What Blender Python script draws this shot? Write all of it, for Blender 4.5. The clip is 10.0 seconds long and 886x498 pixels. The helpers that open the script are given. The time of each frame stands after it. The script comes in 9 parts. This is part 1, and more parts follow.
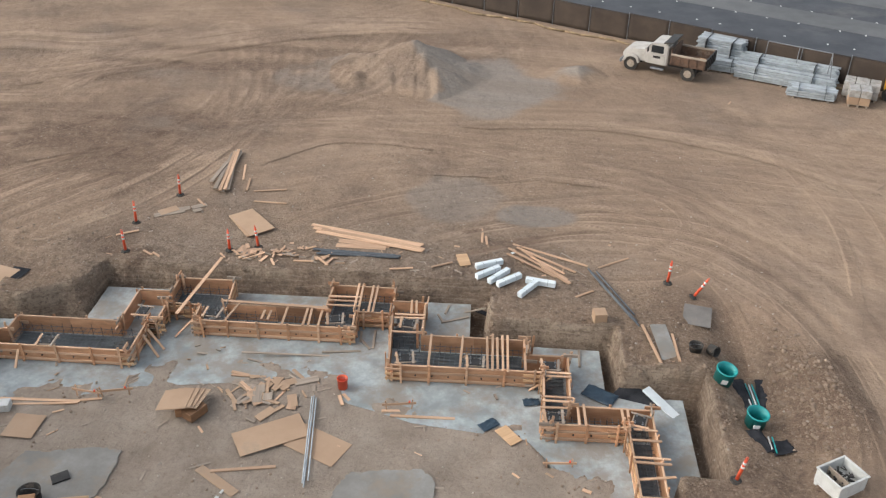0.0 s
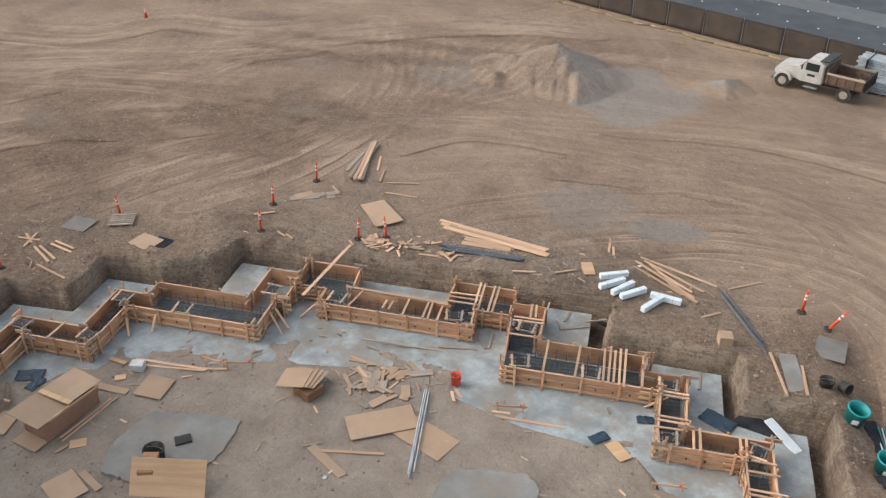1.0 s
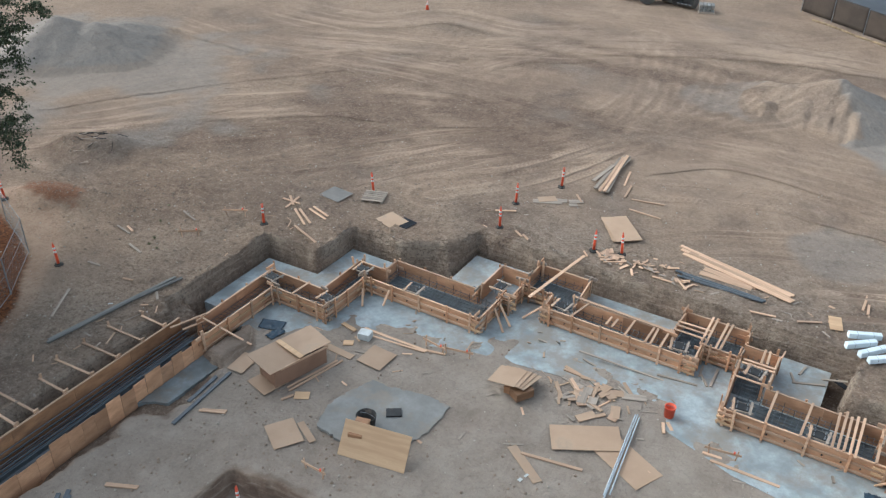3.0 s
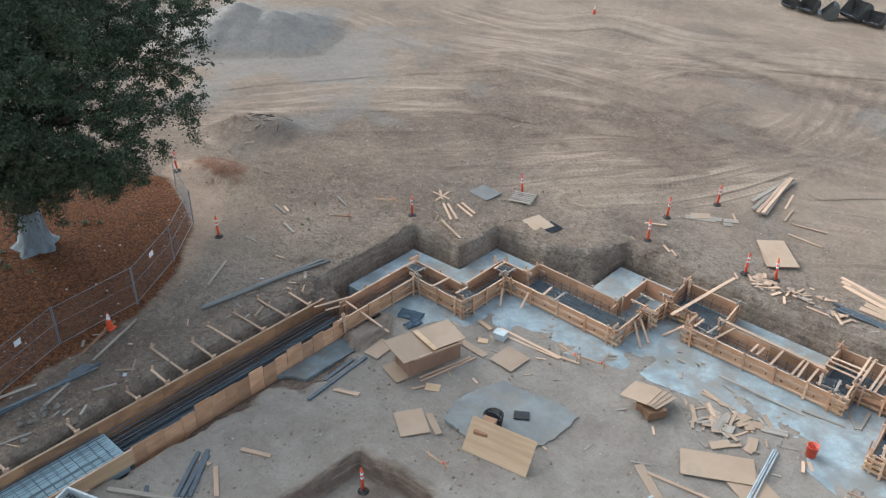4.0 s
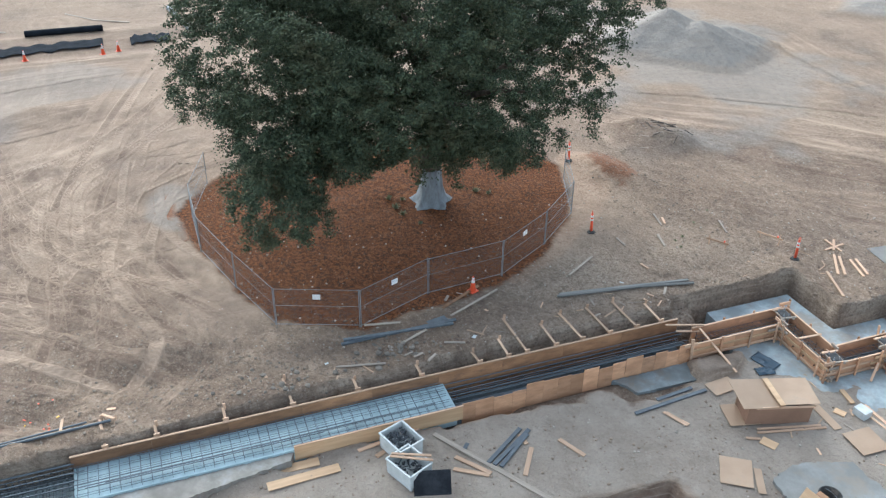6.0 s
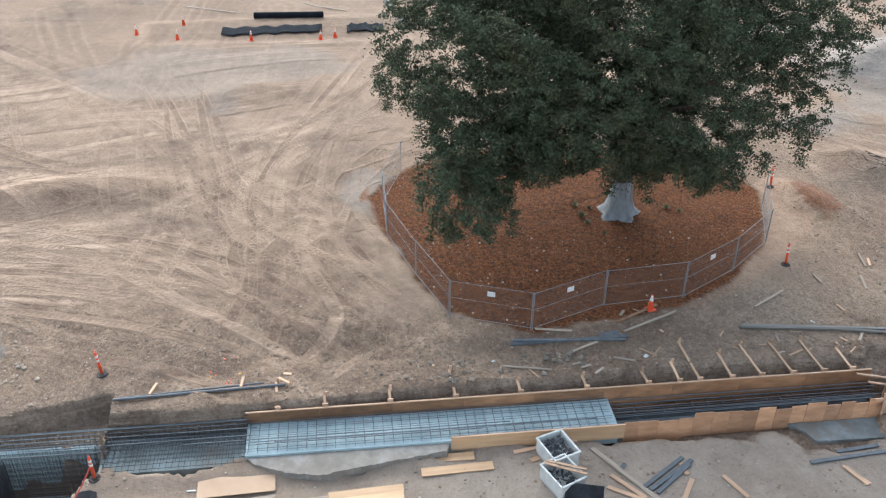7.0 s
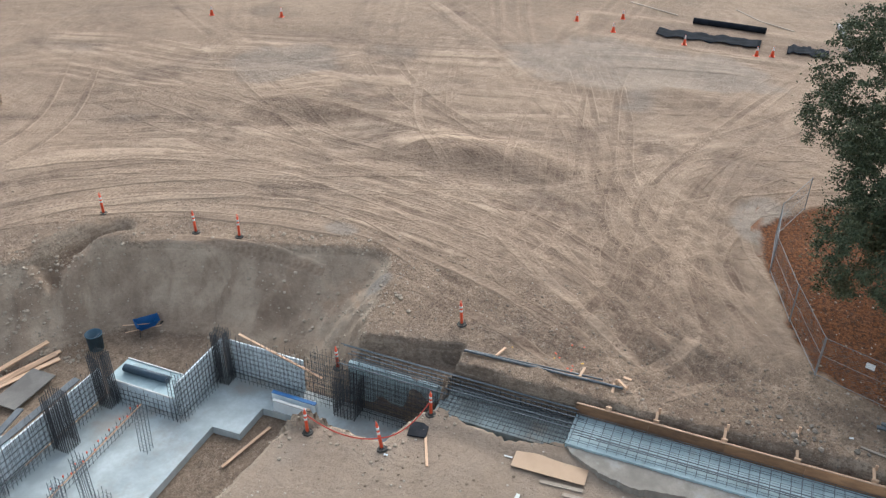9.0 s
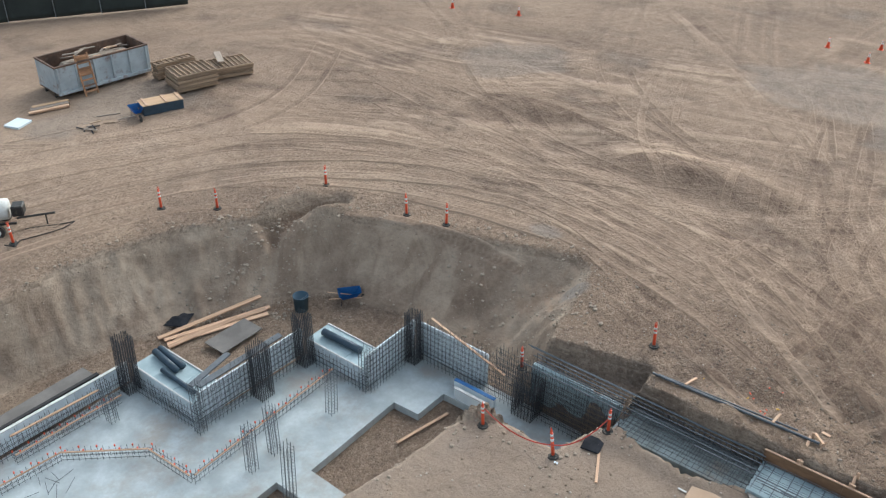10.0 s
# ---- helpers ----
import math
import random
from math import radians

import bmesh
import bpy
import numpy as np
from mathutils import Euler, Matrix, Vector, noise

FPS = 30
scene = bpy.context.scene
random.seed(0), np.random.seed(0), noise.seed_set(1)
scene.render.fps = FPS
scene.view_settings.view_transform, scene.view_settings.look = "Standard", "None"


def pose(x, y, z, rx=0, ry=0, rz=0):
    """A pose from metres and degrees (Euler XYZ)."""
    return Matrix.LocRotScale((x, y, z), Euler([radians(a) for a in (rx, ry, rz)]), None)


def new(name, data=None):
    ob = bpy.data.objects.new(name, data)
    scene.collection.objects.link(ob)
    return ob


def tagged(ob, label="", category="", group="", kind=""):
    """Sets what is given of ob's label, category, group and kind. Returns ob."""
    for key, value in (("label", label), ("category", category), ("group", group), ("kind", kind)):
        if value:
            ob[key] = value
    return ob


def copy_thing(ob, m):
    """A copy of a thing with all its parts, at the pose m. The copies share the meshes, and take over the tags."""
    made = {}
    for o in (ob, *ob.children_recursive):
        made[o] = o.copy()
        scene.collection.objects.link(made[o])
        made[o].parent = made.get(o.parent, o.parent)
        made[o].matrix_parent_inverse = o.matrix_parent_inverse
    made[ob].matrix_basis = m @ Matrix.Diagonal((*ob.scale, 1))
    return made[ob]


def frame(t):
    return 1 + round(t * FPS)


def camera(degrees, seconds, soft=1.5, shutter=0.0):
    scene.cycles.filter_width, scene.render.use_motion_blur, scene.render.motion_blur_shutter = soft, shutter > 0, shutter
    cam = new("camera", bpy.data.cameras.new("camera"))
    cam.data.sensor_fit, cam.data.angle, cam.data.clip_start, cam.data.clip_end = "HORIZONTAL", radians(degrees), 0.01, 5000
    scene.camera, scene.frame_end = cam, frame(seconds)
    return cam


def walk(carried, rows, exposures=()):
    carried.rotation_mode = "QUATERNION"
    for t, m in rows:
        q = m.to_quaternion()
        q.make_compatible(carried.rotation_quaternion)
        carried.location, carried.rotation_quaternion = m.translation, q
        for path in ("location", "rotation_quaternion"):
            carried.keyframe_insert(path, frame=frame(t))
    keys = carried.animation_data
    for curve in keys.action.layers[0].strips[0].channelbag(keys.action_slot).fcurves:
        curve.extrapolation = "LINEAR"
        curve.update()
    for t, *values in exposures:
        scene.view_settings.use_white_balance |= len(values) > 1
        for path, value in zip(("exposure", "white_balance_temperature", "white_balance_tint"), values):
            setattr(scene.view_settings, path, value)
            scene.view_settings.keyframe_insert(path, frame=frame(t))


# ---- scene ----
# The camera hovers over the site and turns to its left; its exposure and white balance drift
cam = camera(53.30, 10.0, 1.25)
walk(cam, [
    (0, pose(0, 0, 20.5, 58.03, -0.76, 4.20)),
    (0.5, pose(0, 0, 20.5, 58.00, -0.78, 8.58)),
    (1, pose(0, 0, 20.5, 57.98, -0.76, 13.73)),
    (1.5, pose(0, 0, 20.5, 57.97, -0.73, 18.35)),
    (2, pose(0, 0, 20.5, 57.96, -0.71, 22.56)),
    (2.2, pose(0, 0, 20.5, 57.97, -0.73, 24.31)),
    (3.3, pose(0, 0, 20.5, 58.11, -0.85, 34.68)),
    (3.5, pose(0, 0, 20.5, 58.04, -0.70, 36.88)),
    (4, pose(0, 0, 20.5, 58.06, -0.68, 42.36)),
    (4.5, pose(0, 0, 20.5, 58.08, -0.66, 48.61)),
    (5, pose(0, 0, 20.5, 58.07, -0.68, 55.92)),
    (5.5, pose(0, 0, 20.5, 58.05, -0.74, 61.75)),
    (5.7, pose(0, 0, 20.5, 58.04, -0.75, 64.97)),
    (6.8, pose(0, 0, 20.5, 58.07, -0.36, 81.22)),
    (7, pose(0, 0, 20.5, 58.06, -0.44, 83.53)),
    (7.5, pose(0, 0, 20.5, 57.97, -0.45, 90.83)),
    (8, pose(0, 0, 20.5, 57.92, -0.68, 97.15)),
    (8.5, pose(0, 0, 20.5, 57.80, -0.84, 104.97)),
    (9, pose(0, 0, 20.5, 57.72, -0.96, 112.01)),
    (9.5, pose(0, 0, 20.5, 57.65, -1.10, 119.51)),
    (10, pose(0, 0, 20.5, 57.57, -1.21, 127.56)),
], [
    (0, 0.71, 6550, 9),
    (1, 0.71, 6450, 9),
    (2, 0.76, 6100, 6),
    (3.5, 0.9, 5600, 1),
    (4.5, 1.19, 5450, 0),
    (5.5, 1.46, 5450, 0),
    (7, 1.43, 5850, 5),
    (8, 1.37, 6050, 6),
    (9, 1.06, 6050, 5),
    (10, 0.87, 6000, 4),
])

# ---- light: the sun has nearly set behind thin cloud, so the sky gives most of it ----
world = bpy.data.worlds.new("sky")
scene.world = world
world.use_nodes = True
wn = world.node_tree
sky = wn.nodes.new("ShaderNodeTexSky")
sky.sky_type = "NISHITA"
sky.sun_disc = False
sky.sun_elevation = radians(34)
sky.sun_rotation = radians(262)
sky.air_density, sky.dust_density, sky.ozone_density = 1.2, 3.5, 1.0
wn.nodes["Background"].inputs["Strength"].default_value = 0.15
veil = wn.nodes.new("ShaderNodeHueSaturation")  # thin cloud greys the sky
veil.inputs["Saturation"].default_value = 0.42
wn.links.new(sky.outputs[0], veil.inputs["Color"])
wn.links.new(veil.outputs[0], wn.nodes["Background"].inputs[0])
sun = new("sun", bpy.data.lights.new("sun", "SUN"))
sun.data.energy, sun.data.angle, sun.data.color = 0.4, radians(70), (1.0, 0.90, 0.80)
sun.rotation_mode = "QUATERNION"
sun.rotation_quaternion = Vector((0.74, 0.06, -0.67)).to_track_quat("-Z", "Y")


# ---- materials ----
def node(tree, kind, **sets):
    n = tree.nodes.new(kind)
    for key, value in sets.items():
        n.inputs[key.replace("_", " ")].default_value = value
    return n


def noise_at(tree, vec, scale, detail=6.0, rough=0.6):
    n = node(tree, "ShaderNodeTexNoise", Scale=scale, Detail=detail, Roughness=rough)
    tree.links.new(vec, n.inputs["Vector"])
    return n.outputs["Fac"]


def ramp(tree, fac, lo, hi):
    n = node(tree, "ShaderNodeMapRange", From_Min=lo, From_Max=hi)
    tree.links.new(fac, n.inputs["Value"])
    return n.outputs["Result"]


def blend(tree, fac, a, b, how="MIX"):
    n = tree.nodes.new("ShaderNodeMix")
    n.data_type, n.blend_type = "RGBA", how
    for slot, v in ((n.inputs[0], fac), (n.inputs[6], a), (n.inputs[7], b)):
        if isinstance(v, bpy.types.NodeSocket):
            tree.links.new(v, slot)
        else:
            slot.default_value = v if isinstance(v, float) else (*v, 1.0)
    return n.outputs[2]


def times_(tree, a, b, op="MULTIPLY"):
    n = tree.nodes.new("ShaderNodeMath")
    n.operation = op
    for slot, v in ((n.inputs[0], a), (n.inputs[1], b)):
        if isinstance(v, bpy.types.NodeSocket):
            tree.links.new(v, slot)
        else:
            slot.default_value = v
    return n.outputs[0]


def start(name, rough, metal=0.0):
    m = bpy.data.materials.new(name)
    m.use_nodes = True
    b = m.node_tree.nodes["Principled BSDF"]
    b.inputs["Roughness"].default_value, b.inputs["Metallic"].default_value = rough, metal
    return m, m.node_tree, b


def relief(tree, shader, height, strength, far):
    n = node(tree, "ShaderNodeBump", Strength=strength, Distance=far)
    tree.links.new(height, n.inputs["Height"])
    tree.links.new(n.outputs[0], shader.inputs["Normal"])


def surface(name, light, dark, scale=3.0, fine=30.0, rough=0.8, metal=0.0, bump=0.3, stain=None, stain_scale=1.0, stain_cut=0.55, stretch=(1, 1, 1), vary=0.0):
    """A mottled surface: two tones, fine grain, and stains with a shape of their own."""
    m, t, b = start(name, rough, metal)
    tc = t.nodes.new("ShaderNodeTexCoord")
    mp = node(t, "ShaderNodeMapping", Scale=stretch)
    info = t.nodes.new("ShaderNodeObjectInfo")
    t.links.new(tc.outputs["Object"], mp.inputs["Vector"])
    shift = t.nodes.new("ShaderNodeVectorMath")
    shift.operation = "MULTIPLY_ADD"
    t.links.new(info.outputs["Random"], shift.inputs[0])
    shift.inputs[1].default_value = (17.0, 29.0, 7.0)
    t.links.new(mp.outputs[0], shift.inputs[2])
    vec = shift.outputs[0]
    big, small = noise_at(t, vec, scale), noise_at(t, vec, fine, 3.0)
    col = blend(t, ramp(t, big, 0.37, 0.63), dark, light)
    col = blend(t, times_(t, ramp(t, small, 0.36, 0.64), 0.32), col, dark)
    if stain:
        spots = noise_at(t, vec, stain_scale, 7.0, 0.7)
        col = blend(t, times_(t, ramp(t, spots, stain_cut, stain_cut + 0.15), 0.75), col, stain)
    if vary:
        k = node(t, "ShaderNodeMapRange", To_Min=1 - vary, To_Max=1 + vary)
        t.links.new(info.outputs["Random"], k.inputs["Value"])
        hsv = t.nodes.new("ShaderNodeHueSaturation")
        t.links.new(col, hsv.inputs["Color"])
        t.links.new(k.outputs[0], hsv.inputs["Value"])
        col = hsv.outputs[0]
    t.links.new(col, b.inputs["Base Color"])
    if bump:
        relief(t, b, times_(t, big, small, "ADD"), bump, 0.01)
    return m


def earth():
    m, t, b = start("earth", 0.95)
    b.inputs["Specular IOR Level"].default_value = 0.12
    pos = t.nodes.new("ShaderNodeNewGeometry").outputs["Position"]
    zone = t.nodes.new("ShaderNodeVertexColor")
    zone.layer_name = "zone"
    kind = t.nodes.new("ShaderNodeVertexColor")
    kind.layer_name = "kind"
    za, zb = t.nodes.new("ShaderNodeSeparateColor"), t.nodes.new("ShaderNodeSeparateColor")
    t.links.new(zone.outputs[0], za.inputs[0])
    t.links.new(kind.outputs[0], zb.inputs[0])
    gravel, mulch, damp_and_shade = za.outputs
    dry, pad, bank = zb.outputs
    big, mid, clod, fine, grit = (noise_at(t, pos, s, d, r) for s, d, r in ((0.09, 5, 0.6), (0.7, 6, 0.64), (3.2, 5, 0.7), (8.0, 6, 0.75), (34.0, 3, 0.6)))
    col = blend(t, ramp(t, big, 0.35, 0.65), (0.218, 0.155, 0.111), (0.35, 0.256, 0.183))
    wide_ = noise_at(t, pos, 0.22, 6, 0.66)
    col = blend(t, times_(t, ramp(t, wide_, 0.50, 0.62), 0.55), col, (0.19, 0.134, 0.099))
    col = blend(t, times_(t, ramp(t, mid, 0.45, 0.66), 0.35), col, (0.20, 0.142, 0.106))
    col = blend(t, dry, col, blend(t, ramp(t, mid, 0.3, 0.7), (0.37, 0.266, 0.189), (0.52, 0.390, 0.286)))
    col = blend(t, pad, col, blend(t, ramp(t, mid, 0.3, 0.7), (0.243, 0.199, 0.160), (0.340, 0.286, 0.236)))
    col = blend(t, bank, col, blend(t, ramp(t, mid, 0.35, 0.65), (0.272, 0.208, 0.156), (0.44, 0.352, 0.268)))
    # one darker tone for damp earth and for shade painted low in the cuts
    col = blend(t, damp_and_shade, col, blend(t, ramp(t, mid, 0.35, 0.65), (0.120, 0.080, 0.058), (0.205, 0.142, 0.103)))
    col = blend(t, gravel, col, blend(t, ramp(t, fine, 0.3, 0.7), (0.17, 0.150, 0.131), (0.33, 0.295, 0.262)))
    # scraped and driven streaks round the building, pale ridges beside dark ruts
    way = t.nodes.new("ShaderNodeVertexColor")
    way.layer_name = "streak"
    sep = t.nodes.new("ShaderNodeSeparateColor")
    t.links.new(way.outputs[0], sep.inputs[0])
    busy = sep.outputs[2]
    band = t.nodes.new("ShaderNodeCombineXYZ")
    t.links.new(times_(t, sep.outputs[0], 46.0), band.inputs[0])
    t.links.new(times_(t, sep.outputs[1], 8.0), band.inputs[1])
    sweep = noise_at(t, band.outputs[0], 1.0, 6.0, 0.6)
    col = blend(t, times_(t, ramp(t, sweep, 0.50, 0.60), times_(t, busy, 0.32)), col, (0.185, 0.133, 0.098))
    col = blend(t, times_(t, ramp(t, sweep, 0.48, 0.38), times_(t, busy, 0.26)), col, (0.40, 0.30, 0.218))
    patch = times_(t, ramp(t, noise_at(t, pos, 0.13, 4, 0.6), 0.44, 0.60), bank, "MAXIMUM")
    lines = []
    for wide, long_, seed, lean in ((240.0, 4.0, 0.0, 0.0), (640.0, 9.0, 5.0, 0.09), (430.0, 6.0, 9.0, -0.07)):
        join = t.nodes.new("ShaderNodeCombineXYZ")
        t.links.new(times_(t, times_(t, sep.outputs[0], times_(t, sep.outputs[1], 3.0 * lean), "ADD"), wide), join.inputs[0])
        t.links.new(times_(t, sep.outputs[1], long_), join.inputs[1])
        join.inputs[2].default_value = seed
        lines.append(noise_at(t, join.outputs[0], 1.0, 6.0, 0.66))
    mixed = times_(t, times_(t, lines[0], 0.36), times_(t, times_(t, lines[1], 0.32), times_(t, lines[2], 0.32), "ADD"), "ADD")
    col = blend(t, times_(t, ramp(t, mixed, 0.52, 0.58), times_(t, times_(t, busy, patch), times_(t, times_(t, bank, 0.4), 0.09, "ADD"))), col, (0.16, 0.113, 0.083))
    col = blend(t, times_(t, ramp(t, mixed, 0.48, 0.42), times_(t, times_(t, busy, patch), times_(t, times_(t, bank, 0.4), 0.09, "ADD"))), col, (0.47, 0.36, 0.265))
    # turning arcs of wheels and tracks that cross them
    bend = t.nodes.new("ShaderNodeTexNoise")
    bend.inputs["Scale"].default_value, bend.inputs["Detail"].default_value = 0.11, 2.0
    t.links.new(pos, bend.inputs["Vector"])
    sway = t.nodes.new("ShaderNodeVectorMath")
    sway.operation = "MULTIPLY_ADD"
    t.links.new(bend.outputs["Color"], sway.inputs[0])
    sway.inputs[1].default_value = (7.0, 7.0, 0.0)
    t.links.new(pos, sway.inputs[2])
    tread = None
    for cx, cy, lo, hi in ((-20.0, 96.0, 0.50, 0.58), (-74.0, 40.0, 0.50, 0.58), (-66.0, -66.0, 0.47, 0.55), (-48.0, -2.0, 0.50, 0.57), (2.0, 34.0, 0.52, 0.60), (-33.0, -90.0, 0.48, 0.56)):
        off = t.nodes.new("ShaderNodeVectorMath")
        off.operation = "SUBTRACT"
        t.links.new(sway.outputs[0], off.inputs[0])
        off.inputs[1].default_value = (cx + 3.5, cy + 3.5, 0.0)
        xyz = t.nodes.new("ShaderNodeSeparateXYZ")
        t.links.new(off.outputs[0], xyz.inputs[0])
        turn = times_(t, xyz.outputs[1], xyz.outputs[0], "ARCTAN2")
        flat = t.nodes.new("ShaderNodeCombineXYZ")
        t.links.new(xyz.outputs[0], flat.inputs[0])
        t.links.new(xyz.outputs[1], flat.inputs[1])
        size = t.nodes.new("ShaderNodeVectorMath")
        size.operation = "LENGTH"
        t.links.new(flat.outputs[0], size.inputs[0])
        join = t.nodes.new("ShaderNodeCombineXYZ")
        t.links.new(times_(t, size.outputs["Value"], 3.3), join.inputs[0])
        t.links.new(times_(t, turn, 1.9), join.inputs[1])
        join.inputs[2].default_value = cx
        arc = noise_at(t, join.outputs[0], 1.0, 4.0, 0.62)
        spot = node(t, "ShaderNodeTexNoise", Scale=0.055, Detail=2.0)
        push = t.nodes.new("ShaderNodeVectorMath")
        push.operation = "ADD"
        t.links.new(pos, push.inputs[0])
        push.inputs[1].default_value = (cx * 3, cy * 5, 0.0)
        t.links.new(push.outputs[0], spot.inputs["Vector"])
        here = times_(t, ramp(t, spot.outputs["Fac"], lo, hi), busy)
        col = blend(t, times_(t, ramp(t, arc, 0.55, 0.61), times_(t, here, 0.12)), col, (0.155, 0.110, 0.080))
        col = blend(t, times_(t, ramp(t, arc, 0.46, 0.40), times_(t, here, 0.11)), col, (0.47, 0.365, 0.275))
        rise = times_(t, arc, here)
        tread = rise if tread is None else times_(t, tread, rise, "ADD")
    bark = blend(t, ramp(t, fine, 0.43, 0.58), (0.026, 0.0095, 0.0052), (0.168, 0.060, 0.021))
    bark = blend(t, times_(t, ramp(t, grit, 0.55, 0.64), 0.65), bark, (0.34, 0.15, 0.058))
    col = blend(t, mulch, col, bark)
    col = blend(t, zone.outputs["Alpha"], col, blend(t, ramp(t, fine, 0.38, 0.62), (0.11, 0.048, 0.027), (0.28, 0.135, 0.075)))
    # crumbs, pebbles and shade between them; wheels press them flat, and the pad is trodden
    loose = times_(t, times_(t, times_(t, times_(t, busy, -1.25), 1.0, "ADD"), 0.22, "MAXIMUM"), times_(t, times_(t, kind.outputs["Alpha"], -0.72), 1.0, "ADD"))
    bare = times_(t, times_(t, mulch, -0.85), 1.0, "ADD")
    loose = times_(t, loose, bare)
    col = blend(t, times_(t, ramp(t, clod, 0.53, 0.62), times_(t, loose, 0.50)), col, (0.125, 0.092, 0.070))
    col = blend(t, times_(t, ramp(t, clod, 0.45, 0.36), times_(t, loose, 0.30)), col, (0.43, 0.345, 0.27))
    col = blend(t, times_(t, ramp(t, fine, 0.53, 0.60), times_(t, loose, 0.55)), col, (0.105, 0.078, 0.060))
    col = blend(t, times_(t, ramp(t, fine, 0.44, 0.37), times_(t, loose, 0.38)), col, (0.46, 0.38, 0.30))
    col = blend(t, times_(t, ramp(t, grit, 0.58, 0.68), times_(t, times_(t, bare, 0.25), times_(t, loose, 0.5, "MAXIMUM"))), col, (0.46, 0.39, 0.32))
    # beds of soil in the cut banks
    flat_ = node(t, "ShaderNodeMapping", Scale=(0.5, 0.5, 7.0))
    t.links.new(pos, flat_.inputs["Vector"])
    beds = noise_at(t, flat_.outputs[0], 1.0, 6, 0.7)
    col = blend(t, times_(t, ramp(t, beds, 0.50, 0.60), times_(t, times_(t, bank, 0.36), times_(t, times_(t, busy, -0.8), 1.0, "ADD"))), col, (0.13, 0.10, 0.078))
    col = blend(t, times_(t, ramp(t, beds, 0.45, 0.36), times_(t, times_(t, bank, 0.34), times_(t, times_(t, busy, -0.8), 1.0, "ADD"))), col, (0.43, 0.36, 0.285))
    peb = node(t, "ShaderNodeTexVoronoi", Scale=5.5)
    t.links.new(pos, peb.inputs["Vector"])
    col = blend(t, times_(t, ramp(t, peb.outputs["Distance"], 0.20, 0.12), times_(t, times_(t, bare, loose), 0.4)), col, (0.42, 0.345, 0.275))
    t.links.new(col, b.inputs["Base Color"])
    h = times_(t, times_(t, mid, 1.0), times_(t, times_(t, times_(t, fine, 0.6), times_(t, clod, 0.6), "ADD"), times_(t, loose, 0.12, "MAXIMUM")), "ADD")
    h = times_(t, h, times_(t, times_(t, times_(t, times_(t, mixed, busy), patch), 0.08), times_(t, tread, 0.1), "ADD"), "ADD")
    relief(t, b, h, 1.0, 0.20)
    return m


EARTH = earth()
CONCRETE = surface("slab_concrete", (0.425, 0.475, 0.49), (0.235, 0.26, 0.262), 0.9, 8, 0.85, 0, 0.25, (0.255, 0.215, 0.175), 0.55, 0.45)
PIT_CONCRETE = surface("pit_slab_concrete", (0.455, 0.51, 0.525), (0.315, 0.355, 0.365), 0.9, 8, 0.8, 0, 0.2, (0.30, 0.275, 0.24), 0.4, 0.5)
DIRTY_CONCRETE = surface("dirty_concrete", (0.27, 0.245, 0.215), (0.17, 0.15, 0.13), 1.2, 9, 0.9, 0, 0.35, (0.34, 0.345, 0.335), 0.8, 0.52)
OLD_CONCRETE = surface("rough_concrete", (0.31, 0.31, 0.30), (0.20, 0.197, 0.185), 0.9, 9, 0.9, 0, 0.3, (0.22, 0.182, 0.145), 0.5, 0.46)
FORM_PLY = surface("form_plywood", (0.59, 0.335, 0.195), (0.42, 0.225, 0.122), 1.2, 18, 0.6, 0, 0.12, (0.23, 0.14, 0.09), 1.3, 0.56, (1, 1, 3), 0.28)
FORM_DARK = surface("stained_plywood", (0.36, 0.19, 0.095), (0.21, 0.108, 0.055), 1.2, 18, 0.65, 0, 0.12, (0.10, 0.06, 0.045), 1.0, 0.54, (1, 1, 3), 0.3)
LUMBER = surface("raw_lumber", (0.62, 0.415, 0.28), (0.45, 0.285, 0.18), 2.0, 40, 0.75, 0, 0.1, (0.30, 0.22, 0.15), 2.0, 0.6, (0.3, 4, 4), 0.25)
OLD_LUMBER = surface("weathered_lumber", (0.40, 0.33, 0.265), (0.25, 0.205, 0.165), 2.0, 40, 0.85, 0, 0.15, (0.16, 0.13, 0.105), 2.0, 0.58, (0.3, 4, 4), 0.2)
BOARD = surface("hardboard", (0.43, 0.295, 0.195), (0.36, 0.24, 0.155), 0.8, 25, 0.7, 0, 0.05, (0.29, 0.225, 0.165), 0.8, 0.56, (1, 1, 1), 0.12)
BROWN_PANEL = surface("red_brown_board", (0.30, 0.175, 0.115), (0.22, 0.125, 0.08), 0.8, 25, 0.7, 0, 0.05, (0.17, 0.11, 0.08), 0.8, 0.58, (1, 1, 1), 0.1)
CAN_BLUE = surface("can_blue", (0.05, 0.11, 0.16), (0.035, 0.08, 0.12), 2, 20, 0.5, 0, 0.02)
GREY_TIMBER = surface("grey_timber", (0.21, 0.20, 0.185), (0.13, 0.125, 0.115), 2.0, 30, 0.85, 0, 0.15, (0.10, 0.09, 0.08), 2.0, 0.58, (0.3, 4, 4), 0.2)
PINE = surface("pine_plywood", (0.60, 0.40, 0.235), (0.48, 0.305, 0.17), 1.0, 20, 0.65, 0, 0.08, (0.36, 0.23, 0.13), 1.5, 0.6, (0.5, 5, 5), 0.15)
REBAR = surface("rebar_steel", (0.085, 0.092, 0.102), (0.038, 0.041, 0.047), 6, 40, 0.6, 0.4, 0, (0.12, 0.06, 0.035), 3.0, 0.6)
GALV = surface("galvanised_steel", (0.27, 0.285, 0.30), (0.18, 0.19, 0.205), 3, 30, 0.55, 0.35, 0.05, None, 1, 0.5, (1, 1, 1), 0.1)
